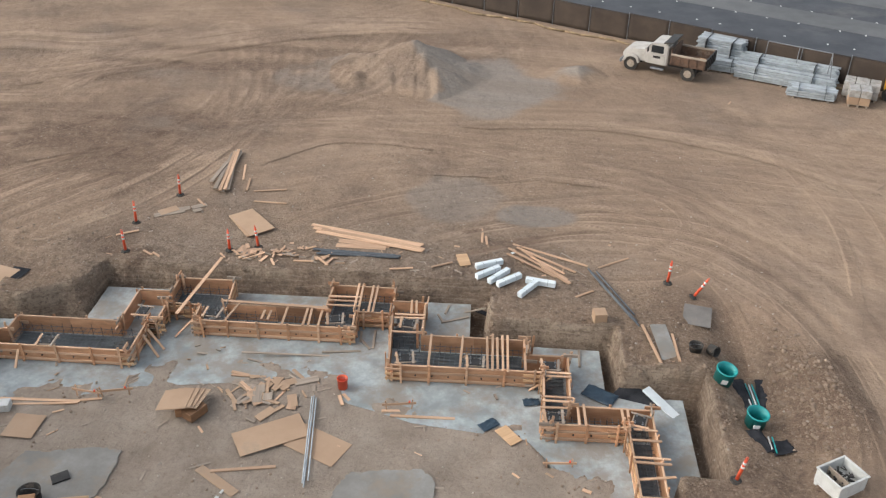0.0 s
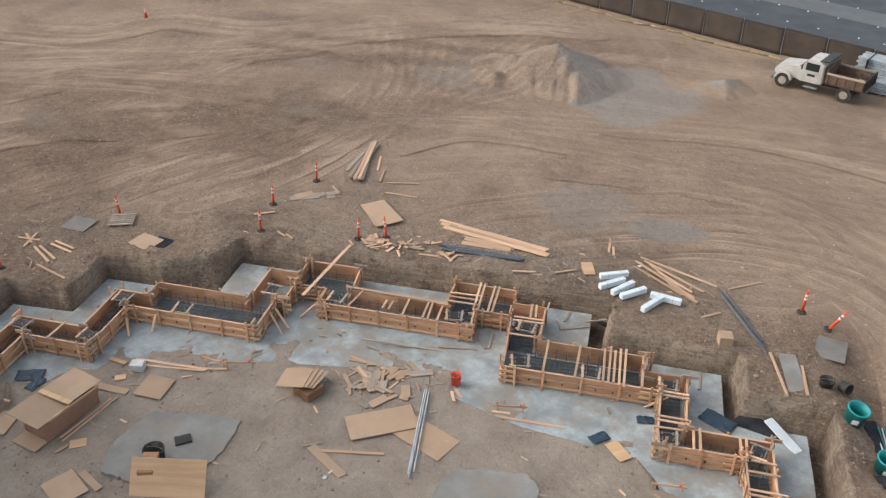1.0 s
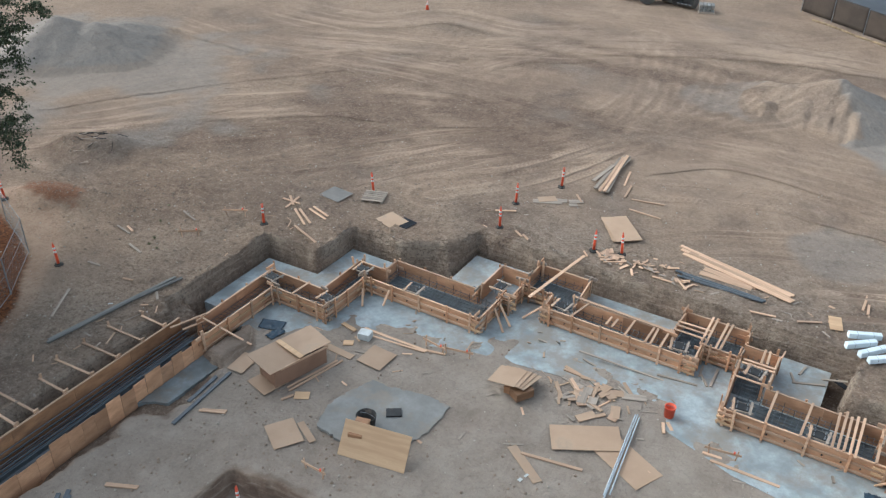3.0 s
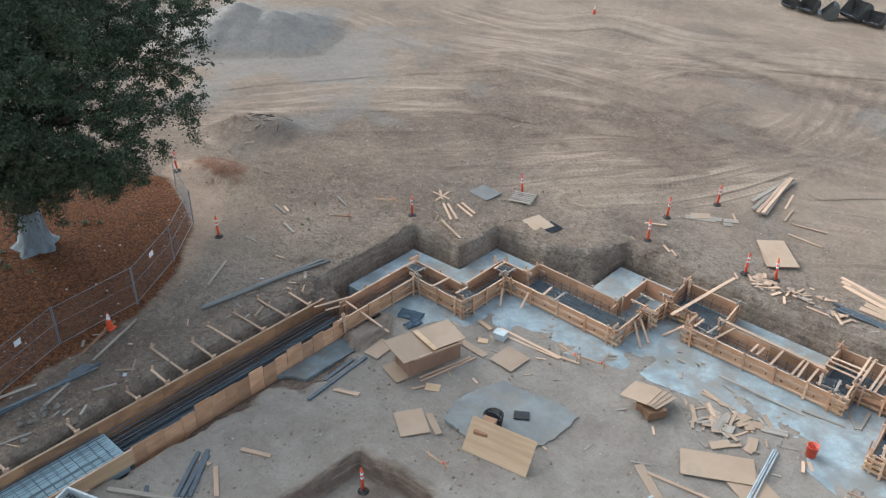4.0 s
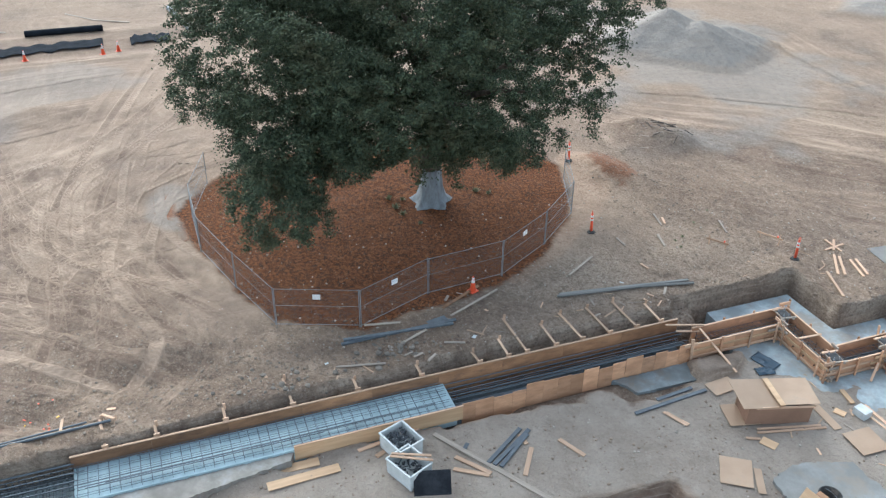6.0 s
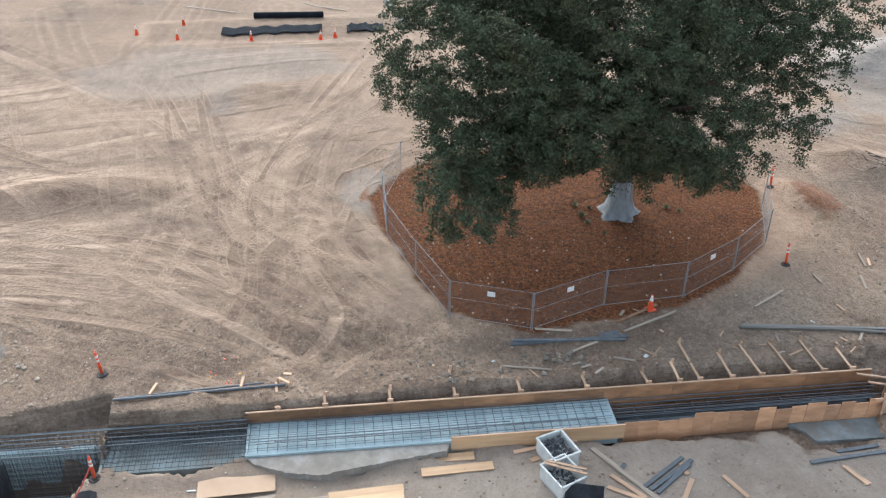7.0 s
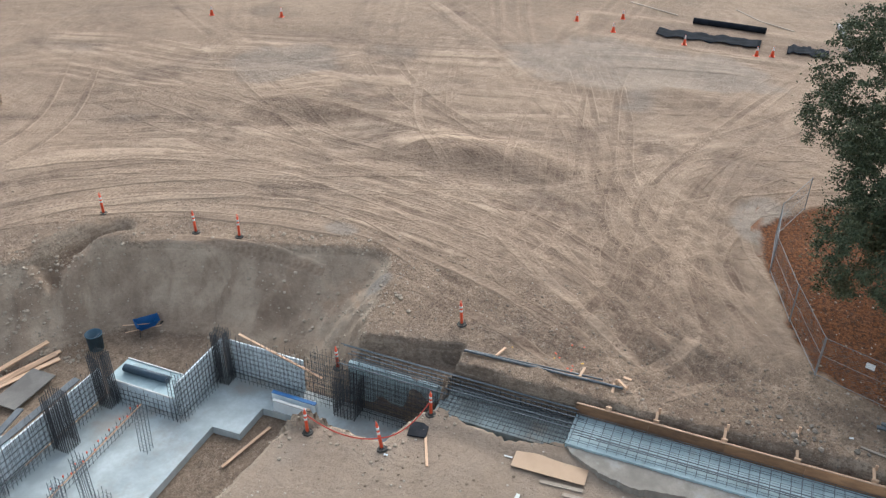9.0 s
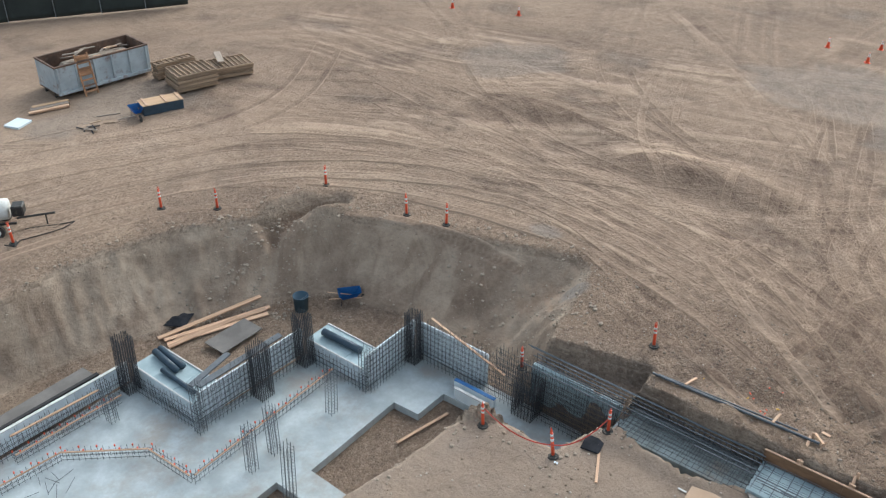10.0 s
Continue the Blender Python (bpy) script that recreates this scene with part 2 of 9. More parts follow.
PIPE = surface("grey_pipe", (0.11, 0.125, 0.14), (0.065, 0.075, 0.088), 3, 30, 0.5, 0, 0.05)
ORANGE = surface("orange_plastic", (0.82, 0.125, 0.05), (0.66, 0.085, 0.035), 4, 40, 0.5, 0, 0, (0.34, 0.07, 0.035), 5, 0.62, (1, 1, 1), 0.12)
WHITE_BAND = surface("reflective_band", (0.80, 0.80, 0.79), (0.66, 0.66, 0.65), 6, 40, 0.35, 0, 0)
RUBBER = surface("black_rubber", (0.045, 0.042, 0.039), (0.025, 0.024, 0.022), 5, 40, 0.85, 0, 0.1, (0.15, 0.12, 0.095), 4, 0.52)
WHITE_PAINT = surface("white_paint", (0.80, 0.80, 0.79), (0.70, 0.70, 0.69), 2, 30, 0.4, 0, 0, (0.42, 0.36, 0.30), 1.2, 0.66)
BARK = surface("oak_bark", (0.115, 0.085, 0.062), (0.045, 0.034, 0.027), 3, 18, 0.95, 0, 0.9, None, 1, 0.5, (1, 1, 0.3))
LIMEWASH = surface("whitewashed_bark", (0.30, 0.315, 0.335), (0.16, 0.165, 0.175), 3, 16, 0.9, 0, 0.6, (0.17, 0.155, 0.145), 2.5, 0.58, (1, 1, 0.3))
TEAL = surface("teal_plastic", (0.012, 0.30, 0.30), (0.010, 0.235, 0.24), 3, 30, 0.45, 0, 0, (0.10, 0.26, 0.24), 3, 0.62)
BLUE = surface("blue_plastic", (0.02, 0.16, 0.42), (0.012, 0.11, 0.32), 3, 30, 0.45, 0, 0, (0.10, 0.12, 0.16), 3, 0.62)
DARK_BLUE = surface("dark_blue_plastic", (0.035, 0.065, 0.095), (0.02, 0.042, 0.066), 3, 30, 0.5, 0, 0, (0.12, 0.12, 0.12), 2, 0.62)
FOAM = surface("foam_board", (0.72, 0.785, 0.82), (0.60, 0.665, 0.70), 2, 30, 0.75, 0, 0.05, (0.40, 0.42, 0.42), 2, 0.62)
CRATE = surface("white_plastic", (0.60, 0.61, 0.60), (0.47, 0.48, 0.465), 3, 30, 0.5, 0, 0, (0.38, 0.34, 0.29), 2, 0.6)
DARK_CLOTH = surface("dark_sheet", (0.045, 0.047, 0.053), (0.02, 0.021, 0.025), 2, 20, 0.95, 0, 0.3, (0.12, 0.10, 0.085), 2, 0.64)
BLACK_STEEL = surface("dark_machinery", (0.045, 0.043, 0.042), (0.022, 0.021, 0.021), 3, 30, 0.55, 0.3, 0.1, (0.15, 0.12, 0.095), 2, 0.58)
STEEL_STUD = surface("zinc_coated_studs", (0.50, 0.55, 0.585), (0.34, 0.375, 0.40), 1.5, 30, 0.5, 0.2, 0.05, (0.30, 0.28, 0.26), 2, 0.62, (1, 1, 1), 0.15)
MAT_STEEL = surface("mill_bar_steel", (0.17, 0.195, 0.215), (0.085, 0.098, 0.11), 6, 40, 0.6, 0.3, 0, (0.14, 0.08, 0.05), 3.0, 0.62)
BLINDING = surface("teal_grey_blinding", (0.42, 0.525, 0.55), (0.30, 0.385, 0.41), 1.1, 9, 0.8, 0, 0.2, (0.24, 0.25, 0.24), 0.9, 0.58)
TRENCH_GREY = surface("dusty_trench_concrete", (0.27, 0.325, 0.335), (0.17, 0.195, 0.195), 1.1, 9, 0.85, 0, 0.25, (0.20, 0.165, 0.13), 0.8, 0.5)
# dark concrete tone; between the forms it paints in the deep shade
DARK_CONCRETE = surface("dark_teal_concrete", (0.14, 0.165, 0.178), (0.065, 0.078, 0.085), 1.1, 9, 0.6, 0, 0.25, (0.12, 0.10, 0.08), 0.9, 0.52)
DAMP_GREY = surface("damp_dirty_concrete", (0.25, 0.275, 0.28), (0.14, 0.15, 0.148), 1.3, 9, 0.8, 0, 0.3, (0.17, 0.14, 0.11), 1.0, 0.48)
SLATE = surface("grey_panel", (0.20, 0.185, 0.17), (0.135, 0.125, 0.115), 1.2, 15, 0.8, 0, 0.1, (0.22, 0.19, 0.16), 1.2, 0.6)
BROWN_TIMBER = surface("weathered_brown_timber", (0.40, 0.285, 0.19), (0.25, 0.175, 0.115), 2.0, 30, 0.9, 0, 0.15, (0.13, 0.095, 0.07), 2.0, 0.58, (0.3, 4, 4), 0.3)
FILM = surface("clear_wrap_over_cartons", (0.46, 0.45, 0.43), (0.30, 0.285, 0.265), 3, 14, 0.25, 0, 0.4, (0.33, 0.24, 0.17), 2.5, 0.56)
WEED = surface("weed_leaf", (0.24, 0.24, 0.14), (0.17, 0.18, 0.10), 5, 30, 0.8, 0, 0)
RIBBON = surface("red_ribbon", (0.62, 0.10, 0.07), (0.5, 0.08, 0.06), 5, 30, 0.6, 0, 0)
YELLOW = surface("yellow_plastic", (0.72, 0.42, 0.035), (0.6, 0.34, 0.03), 5, 30, 0.5, 0, 0, (0.35, 0.25, 0.12), 3, 0.6)
NAVY_CLOTH = surface("navy_silt_cloth", (0.020, 0.023, 0.030), (0.010, 0.012, 0.016), 2, 20, 1.0, 0, 0.2, (0.06, 0.052, 0.045), 2, 0.66)
PATCH = surface("splashed_concrete", (0.29, 0.285, 0.268), (0.20, 0.19, 0.175), 0.7, 10, 0.9, 0, 0.3, (0.26, 0.215, 0.17), 0.8, 0.50)
for cloth_ in (NAVY_CLOTH, DARK_CLOTH):
    cloth_.node_tree.nodes["Principled BSDF"].inputs["Specular IOR Level"].default_value = 0.08


# ---- the lie of the land, in metres: x and y follow the building's grid ----
LOW = [(7.9, 25.35), (4.95, 25.4), (4.95, 27.9), (0.05, 27.9), (0.05, 30.55), (-16.45, 30.55), (-16.45, 28.2), (-18.5, 27.9), (-21.55, 27.85), (-21.55, 25.25),
       (-24.4, 25.15), (-24.4, 18.9), (-23.75, 18.6), (-23.6, 9.0), (-23.3, 8.0), (-23.3, -8.5), (-22.4, -8.6), (-18, -14.6), (5, -15.5), (6.35, 5), (6.35, 20.1), (7.85, 20.2)]
PAD = [(-21.65, 18.3), (-21.75, 20.5), (-21.2, 21.0), (-20.3, 21.4), (-19.75, 21.95), (-19.4, 22.55), (-18.75, 22.6), (-18.6, 23.35), (-17.8, 23.75), (-16.6, 23.8), (-15.5, 24.05), (-14.3, 24.6), (-13.3, 25.0), (-12.6, 25.6), (-11.9, 25.95), (-11.0, 26.3), (-10.4, 26.4), (-9.6, 26.25), (-8.8, 25.95), (-7.5, 25.7), (-6.0, 25.7), (-5.0, 25.6), (-4.45, 24.7),
       (-3.2, 24.1), (-1.9, 23.45), (0.1, 23.35), (1.3, 23.2), (2.2, 21.9), (3.2, 21.2), (4.6, 21.1), (4.9, 18), (4.9, 0), (0, -15), (-13.6, -14.8), (-18.6, -14.2), (-20.1, -13.8),
       (-20.6, -11.6), (-20.6, -10.4), (-21.2, -10.0), (-21.9, -9.2), (-21.75, -8.0), (-21.6, -7.2), (-21.4, -6.0), (-21.7, -4.6), (-21.8, -3.0), (-21.6, -2.4), (-21.1, -1.6), (-21.05, 0.0), (-21.4, 1.2), (-21.75, 2.6), (-21.75, 9.6),
       (-21.6, 10.6), (-21.15, 12.0), (-21.2, 13.6), (-21.35, 14.9), (-20.4, 15.1), (-20.45, 18.0), (-21.6, 18.15)]
PIT_TOP = [(-21.7, -8.55), (-22.9, -8.6), (-23.0, -12.3), (-24.6, -12.8), (-26.6, -13.0), (-27.9, -13.1), (-28.9, -13.6), (-29.3, -14.6), (-29.1, -15.8), (-28.4, -17.4), (-27.8, -19.4), (-26.5, -22.5), (-25.6, -24.5),
           (-24.4, -26.4), (-21.8, -28.0), (-19.5, -29.7), (-17.0, -30.4), (-14.7, -30.9), (-12.0, -30.7), (-5, -31), (6, -28), (6, -15.3), (-8, -14.6), (-13.6, -13.8),
           (-18.1, -13.2), (-19.1, -12.9), (-19.6, -11.3), (-19.6, -9.7), (-20.8, -9.4), (-21.5, -9.0)]
PIT_TOE = [(-22.0, -9.0), (-22.6, -9.0), (-22.75, -12.9), (-23.3, -14.2), (-24.0, -16.0), (-24.4, -17.5), (-24.4, -20.5), (-23.4, -24.0), (-21.8, -25.3), (-19.6, -26.2), (-17.2, -27.6),
           (-12.7, -29.0), (-8, -29.2), (4, -27), (4, -17), (-8, -16.2), (-14.2, -15.3), (-18.4, -14.7), (-20.0, -13.7), (-20.5, -12.4), (-20.7, -10.5), (-21.5, -9.8)]
SITE = [(8, 25), (5, 28), (0, 30.5), (-16.5, 30.5), (-21.5, 28), (-24.4, 25), (-27, 12), (-25, -2), (-28.5, -13), (-27.5, -20), (-25, -26), (-17, -30.5), (-5, -31), (6, -28), (7, 0)]
MULCH = [(-34.8, 1.4), (-38.0, 0.9), (-41.0, 2.8), (-42.6, 7.0), (-43.0, 13.0), (-40.5, 18.8), (-36.6, 20.3), (-32.1, 18.7), (-29.6, 16.3), (-28.0, 13.3), (-26.9, 9.9), (-26.3, 6.6), (-27.9, 3.6), (-30.7, 2.5)]


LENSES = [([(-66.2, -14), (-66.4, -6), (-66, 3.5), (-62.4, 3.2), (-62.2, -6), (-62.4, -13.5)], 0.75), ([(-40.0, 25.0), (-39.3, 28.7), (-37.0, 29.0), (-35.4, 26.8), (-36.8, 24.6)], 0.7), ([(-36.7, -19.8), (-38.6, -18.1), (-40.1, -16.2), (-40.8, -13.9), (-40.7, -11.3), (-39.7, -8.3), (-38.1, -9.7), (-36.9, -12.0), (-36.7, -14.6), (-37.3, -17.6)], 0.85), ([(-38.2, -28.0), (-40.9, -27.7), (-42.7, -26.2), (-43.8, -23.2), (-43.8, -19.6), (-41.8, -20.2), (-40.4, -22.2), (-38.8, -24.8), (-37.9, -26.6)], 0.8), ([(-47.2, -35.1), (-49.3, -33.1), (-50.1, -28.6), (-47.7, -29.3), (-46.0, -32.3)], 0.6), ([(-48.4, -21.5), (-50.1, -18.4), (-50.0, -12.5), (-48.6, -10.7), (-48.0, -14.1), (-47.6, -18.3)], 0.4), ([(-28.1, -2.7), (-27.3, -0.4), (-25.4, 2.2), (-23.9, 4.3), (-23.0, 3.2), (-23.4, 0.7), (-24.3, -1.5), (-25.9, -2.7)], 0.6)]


def depth_in(poly, X, Y):
    """Distance to the outline, positive inside."""
    best, inside = np.full(X.shape, 1e9), np.zeros(X.shape, bool)
    for (ax, ay), (bx, by) in zip(poly, poly[1:] + poly[:1]):
        dx, dy = bx - ax, by - ay
        s = np.clip(((X - ax) * dx + (Y - ay) * dy) / (dx * dx + dy * dy), 0, 1)
        best = np.minimum(best, np.hypot(X - ax - s * dx, Y - ay - s * dy))
        if dy:
            inside ^= ((ay > Y) != (by > Y)) & (X < ax + (Y - ay) * dx / dy)
    return np.where(inside, best, -best)


def fade(v, a, b):
    s = np.clip((v - a) / (b - a), 0, 1)
    return s * s * (3 - 2 * s)


LATTICE = np.random.RandomState(4).rand(256, 256)


def rough_field(X, Y, size, seed=0.0):
    """Smooth random field of the given grain, -1 to 1."""
    u, v = X / size + 37.7 * seed, Y / size + 91.3 * seed
    i, j = np.floor(u).astype(int), np.floor(v).astype(int)
    a, b = u - i, v - j
    a, b = a * a * (3 - 2 * a), b * b * (3 - 2 * b)
    g = lambda p, q: LATTICE[p % 256, q % 256]
    return 2 * ((g(i, j) * (1 - a) + g(i + 1, j) * a) * (1 - b) + (g(i, j + 1) * (1 - a) + g(i + 1, j + 1) * a) * b) - 1


def layers(X, Y, size, n, seed=0.0, gain=0.55):
    out, amp = 0.0, 1.0
    for k in range(n):
        out = out + amp * rough_field(X, Y, size / 2**k, seed + k * 0.37)
        amp *= gain
    return out


def near_line(X, Y, pts):
    """Distance to an open line and the way along it."""
    best, along, run = np.full(X.shape, 1e9), np.zeros(X.shape), 0.0
    for (ax, ay), (bx, by) in zip(pts, pts[1:]):
        dx, dy = bx - ax, by - ay
        length = math.hypot(dx, dy)
        s = np.clip(((X - ax) * dx + (Y - ay) * dy) / length**2, 0, 1)
        d = np.hypot(X - ax - s * dx, Y - ay - s * dy)
        closer = d < best
        best, along = np.where(closer, d, best), np.where(closer, run + s * length, along)
        run += length
    return best, along


def curve_through(pts, n=10):
    """A smooth line through a few points."""
    p = [pts[0], *pts, pts[-1]]
    out = []
    for a, b, c, d in zip(p, p[1:], p[2:], p[3:]):
        for k in range(n):
            s = k / n
            out.append(tuple(0.5 * (2 * b[m] + (c[m] - a[m]) * s + (2 * a[m] - 5 * b[m] + 4 * c[m] - d[m]) * s * s + (3 * b[m] - a[m] - 3 * c[m] + d[m]) * s**3) for m in (0, 1)))
    return out + [pts[-1]]


# wheel tracks: the way, half the gauge, how fresh
TRACKS = []
TRACKS += [
    ([(-3, 31.5), (4, 34), (9, 33.5), (12.5, 29), (13, 23), (11.5, 17)], 0.95, 1.0),
    ([(-2, 33.5), (5, 36), (10.5, 35), (14, 30), (14.5, 22), (13, 16)], 0.95, 1.0),
    ([(-26, 30), (-18, 42), (-12, 48), (0, 60)], 1.0, 0.9),
    ([(-28, 32), (-21, 40), (-9, 46), (6, 48), (18, 47)], 0.95, 0.7),
    ([(-30, 29), (-24, 35), (-14, 45), (-8, 62)], 0.9, 0.8),
    ([(-40, 30), (-25, 44), (-8, 45), (14, 42), (24, 38)], 1.0, 0.6),
    ([(-50, 40), (-30, 47), (-14, 62), (-6, 70)], 1.0, 0.6),
]
TRACKS += [
    ([(-48, 22), (-38, 28), (-27, 40), (-24, 56)], 1.0, 0.7),
    ([(-60, 20), (-46, 24), (-36, 32), (-30, 50), (-36, 66)], 1.0, 0.5),
    ([(-46, -4), (-45, 10), (-46, 24), (-40, 34), (-26, 48)], 1.0, 0.6),
    ([(-24, -3), (-28, 0), (-34, -1.5), (-40, 0), (-46, 4), (-54, 8)], 0.9, 0.9),
    ([(-25, -5), (-31, -3.5), (-40, -3.5), (-52, 0), (-64, 4)], 0.9, 1.0),
    ([(-26, -7), (-33, -6), (-42, -8), (-54, -10), (-66, -9)], 0.9, 0.9),
    ([(-28, -2), (-31, -7), (-36, -12), (-44, -18), (-56, -22)], 0.9, 0.8),
]
TRACKS += [
    ([(-29, -10), (-32, -16), (-33, -24), (-30, -32), (-22, -38), (-10, -42)], 0.95, 1.0),
    ([(-31, -6), (-36, -16), (-37, -26), (-33, -35), (-22, -42), (-8, -46)], 0.95, 0.8),
    ([(-27, -4), (-29.5, -9), (-31, -17), (-29, -26), (-23, -33), (-12, -36)], 0.95, 1.0),
    ([(-33, -4), (-41, -14), (-42, -28), (-36, -40)], 1.0, 0.6),
    ([(-60, -20), (-48, -10), (-40, -6), (-36, 0), (-38, -10), (-46, -22)], 0.95, 0.7),
    ([(-62, 8), (-48, 0), (-38, -8), (-35, -20), (-38, -36)], 1.0, 0.8),
]
TRACKS += [
    ([(-64, -30), (-50, -24), (-42, -14), (-46, -2), (-60, 6)], 1.0, 0.6),
    ([(-58, -40), (-46, -32), (-37, -20), (-34, -8), (-30, -1)], 0.95, 0.7),
    ([(-25.5, 1), (-28.5, -4), (-34, -9), (-44, -12), (-62, -14)], 0.9, 0.8),
    ([(-29, 0), (-35, -5), (-41, -2), (-45, 8), (-48, 20)], 0.9, 0.6),
    ([(-48, -46), (-34, -37), (-24, -38), (-14, -48)], 0.95, 0.6),
    ([(-70, -5), (-52, -4), (-40, -12), (-32, -30)], 1.0, 0.6),
    ([(-33.2, -2.5), (-34.6, -1.2), (-36.2, -2.0), (-36.4, -4.0), (-34.8, -5.4), (-32.6, -5.2), (-30.4, -3.4)], 0.55, 1.0),
]
TRACKS += [
    ([(-36.5, 0.8), (-35.4, -1.8), (-33.0, -3.6), (-30.0, -4.4), (-26.5, -4.2)], 0.8, 1.0),
    ([(-37.8, -7.5), (-36.4, -4.5), (-33.6, -2.2), (-30, -0.8), (-27.2, 0.6)], 0.8, 1.0),
    ([(-44, -9.5), (-38, -8.2), (-33, -8.6), (-29, -10.4)], 0.9, 1.0),
    ([(-60, -13), (-48, -8.5), (-40, -6.6), (-34, -3.0), (-31.5, 0.5)], 0.9, 1.0),
    ([(-26.5, 1), (-29, -1.5), (-31.5, -4.5), (-33, -9), (-33.5, -15)], 0.8, 1.0),
    ([(-27.5, 2), (-31, -0.5), (-34, -3.5), (-37, -5), (-44, -5)], 0.8, 1.0),
    ([(-29, 1.5), (-32.5, -0.8), (-36, -2), (-42, -1.5), (-50, 0)], 0.8, 1.0),
]
TRACKS += [
    ([(-26, -2), (-29, -3.2), (-32, -6), (-34.5, -11), (-36, -18)], 0.8, 1.0),
    ([(-25.8, -6), (-29, -7.6), (-31.5, -11), (-32, -18), (-30.5, -25)], 0.8, 0.9),
    ([(-33, 0.5), (-34.5, -3), (-34, -7), (-31, -10), (-28, -10.5)], 0.7, 0.8),
    ([(-44, -46), (-40, -30), (-37, -16), (-38, -4), (-44, 6)], 1.0, 0.9),
    ([(-56, -44), (-47, -30), (-44, -12), (-47, 2), (-56, 14)], 1.0, 0.8),
    ([(-70, -22), (-54, -16), (-44, -9), (-34, -7)], 1.0, 0.9),
    ([(-30, -45), (-36, -32), (-44, -22), (-58, -14), (-72, -12)], 1.0, 0.9),
]
TRACKS += [
    ([(-18, -36), (-28, -30), (-34, -20), (-40, -8), (-52, 2)], 0.95, 1.0),
    ([(-6, -38), (-20, -34.5), (-29, -29), (-33, -18), (-31, -8)], 0.95, 1.0),
    ([(-2, 40), (3, 41.5), (8, 40), (10, 36), (7, 32.6), (2, 32.4)], 0.95, 0.6),
    ([(-22, 34), (-17, 39), (-13, 46), (-14, 58)], 0.9, 1.0),
    ([(-20, 32.5), (-16, 38), (-14.5, 46), (-18, 60)], 0.9, 1.0),
    ([(-24, 33), (-19, 40), (-16, 50), (-20, 62)], 0.9, 0.9),
    ([(-10, 33), (-4, 37), (8, 40), (20, 38)], 0.95, 0.6),
]
TRACKS += [
    ([(-13, 38), (-6, 41), (6, 43.5), (22, 44)], 0.95, 0.5),
    ([(12, 16), (15, 26), (17, 38), (14, 50)], 0.95, 0.5),
]
# turning loops and fresh prints west of the trench
TRACKS += [
    ([(-34.6, -3.8), (-37.2, -4.4), (-39.6, -4.2), (-41.2, -3.0), (-40.4, -1.9)], 0.3, 1.0),
    ([(-36.2, -2.3), (-37.9, -2.4), (-38.6, -1.7), (-37.5, -1.2), (-36.1, -1.4), (-35.7, -2.0)], 0.25, 1.0),
    ([(-35.2, -3.1), (-37.3, -3.7), (-39.2, -3.5), (-39.9, -2.3)], 0.3, 1.0),
    ([(-27.3, -4.8), (-29.9, -3.7), (-32.3, -2.8), (-34.9, -2.3)], 0.8, 1.0),
    ([(-27.5, -2.2), (-30.2, -2.5), (-33.3, -2.7), (-36.4, -2.5)], 0.8, 1.0),
    ([(-28.3, -0.1), (-30.9, -1.2), (-33.4, -1.9), (-35.9, -2.4)], 0.8, 1.0),
    ([(-28.6, 1.7), (-31.5, -0.1), (-34.1, -1.2), (-36.0, -2.2)], 0.8, 1.0),
    ([(-27.2, 2.1), (-28.5, 1.0), (-29.3, -0.6), (-30.9, -3.1), (-30.9, -5.0)], 0.8, 1.0),
    ([(-26.9, -3.2), (-30.0, -3.2), (-32.7, -3.3), (-35.7, -3.2)], 0.8, 1.0),
]
# scraped bands of parallel streaks: the way, how wide, how strong
STREAKS = []
# the sweep past the pit
STREAKS += [
    ([(-28.7, -36.7), (-32.7, -31.9), (-34.7, -25.5), (-35.2, -18.8), (-35.3, -14.2), (-35.9, -10.2), (-36.0, -6.4), (-35.8, -3.5)], 3.4, 1.0),
    ([(-38.9, -33.0), (-38.1, -26.1), (-39.6, -21.4), (-42.3, -17.6), (-44.7, -13.7), (-46.6, -9.8)], 2.6, 0.9),
    ([(-32.4, -20.3), (-31.8, -16.8), (-31.3, -13.6), (-31.0, -10.7), (-31.8, -7.4), (-32.1, -4.0)], 2.4, 1.0),
    ([(-32.1, -38.2), (-34.1, -33.2), (-35.4, -27.6), (-35.6, -21.8), (-35.1, -17.1)], 2.6, 0.9),
    ([(-38.8, -47.3), (-41.6, -42.4), (-41.8, -35.5), (-42.5, -28.8), (-45.7, -25.0), (-47.8, -18.5)], 4.0, 0.8),
    ([(-43.8, -49.3), (-45.6, -41.3), (-45.9, -34.0), (-49.0, -28.8), (-54.7, -23.8)], 4.5, 0.8),
]
# the west field
STREAKS += [
    ([(-31.5, -26.6), (-33.6, -23.3), (-34.0, -19.1), (-33.9, -14.9), (-33.9, -10.8), (-34.7, -8.3), (-36.3, -4.5), (-38.9, -1.8)], 2.6, 1.0),
    ([(-34.1, -28.0), (-35.4, -22.8), (-36.0, -17.1), (-36.0, -11.4), (-37.1, -7.4), (-38.8, -4.9), (-41.0, -3.7)], 2.0, 0.9),
    ([(-31.1, -26.1), (-32.3, -21.1), (-32.9, -15.8), (-33.2, -11.9), (-33.4, -8.0), (-33.2, -5.3), (-32.6, -3.5)], 2.2, 0.9),
    ([(-35.7, -29.1), (-37.5, -25.4), (-37.6, -19.6), (-40.6, -17.2), (-42.1, -14.2), (-42.6, -10.0), (-42.7, -6.9), (-42.9, -3.9)], 1.6, 1.0),
    ([(-37.4, -19.6), (-36.4, -16.3), (-36.2, -13.0), (-37.3, -9.4), (-39.2, -7.0), (-40.9, -5.2)], 1.4, 1.0),
]
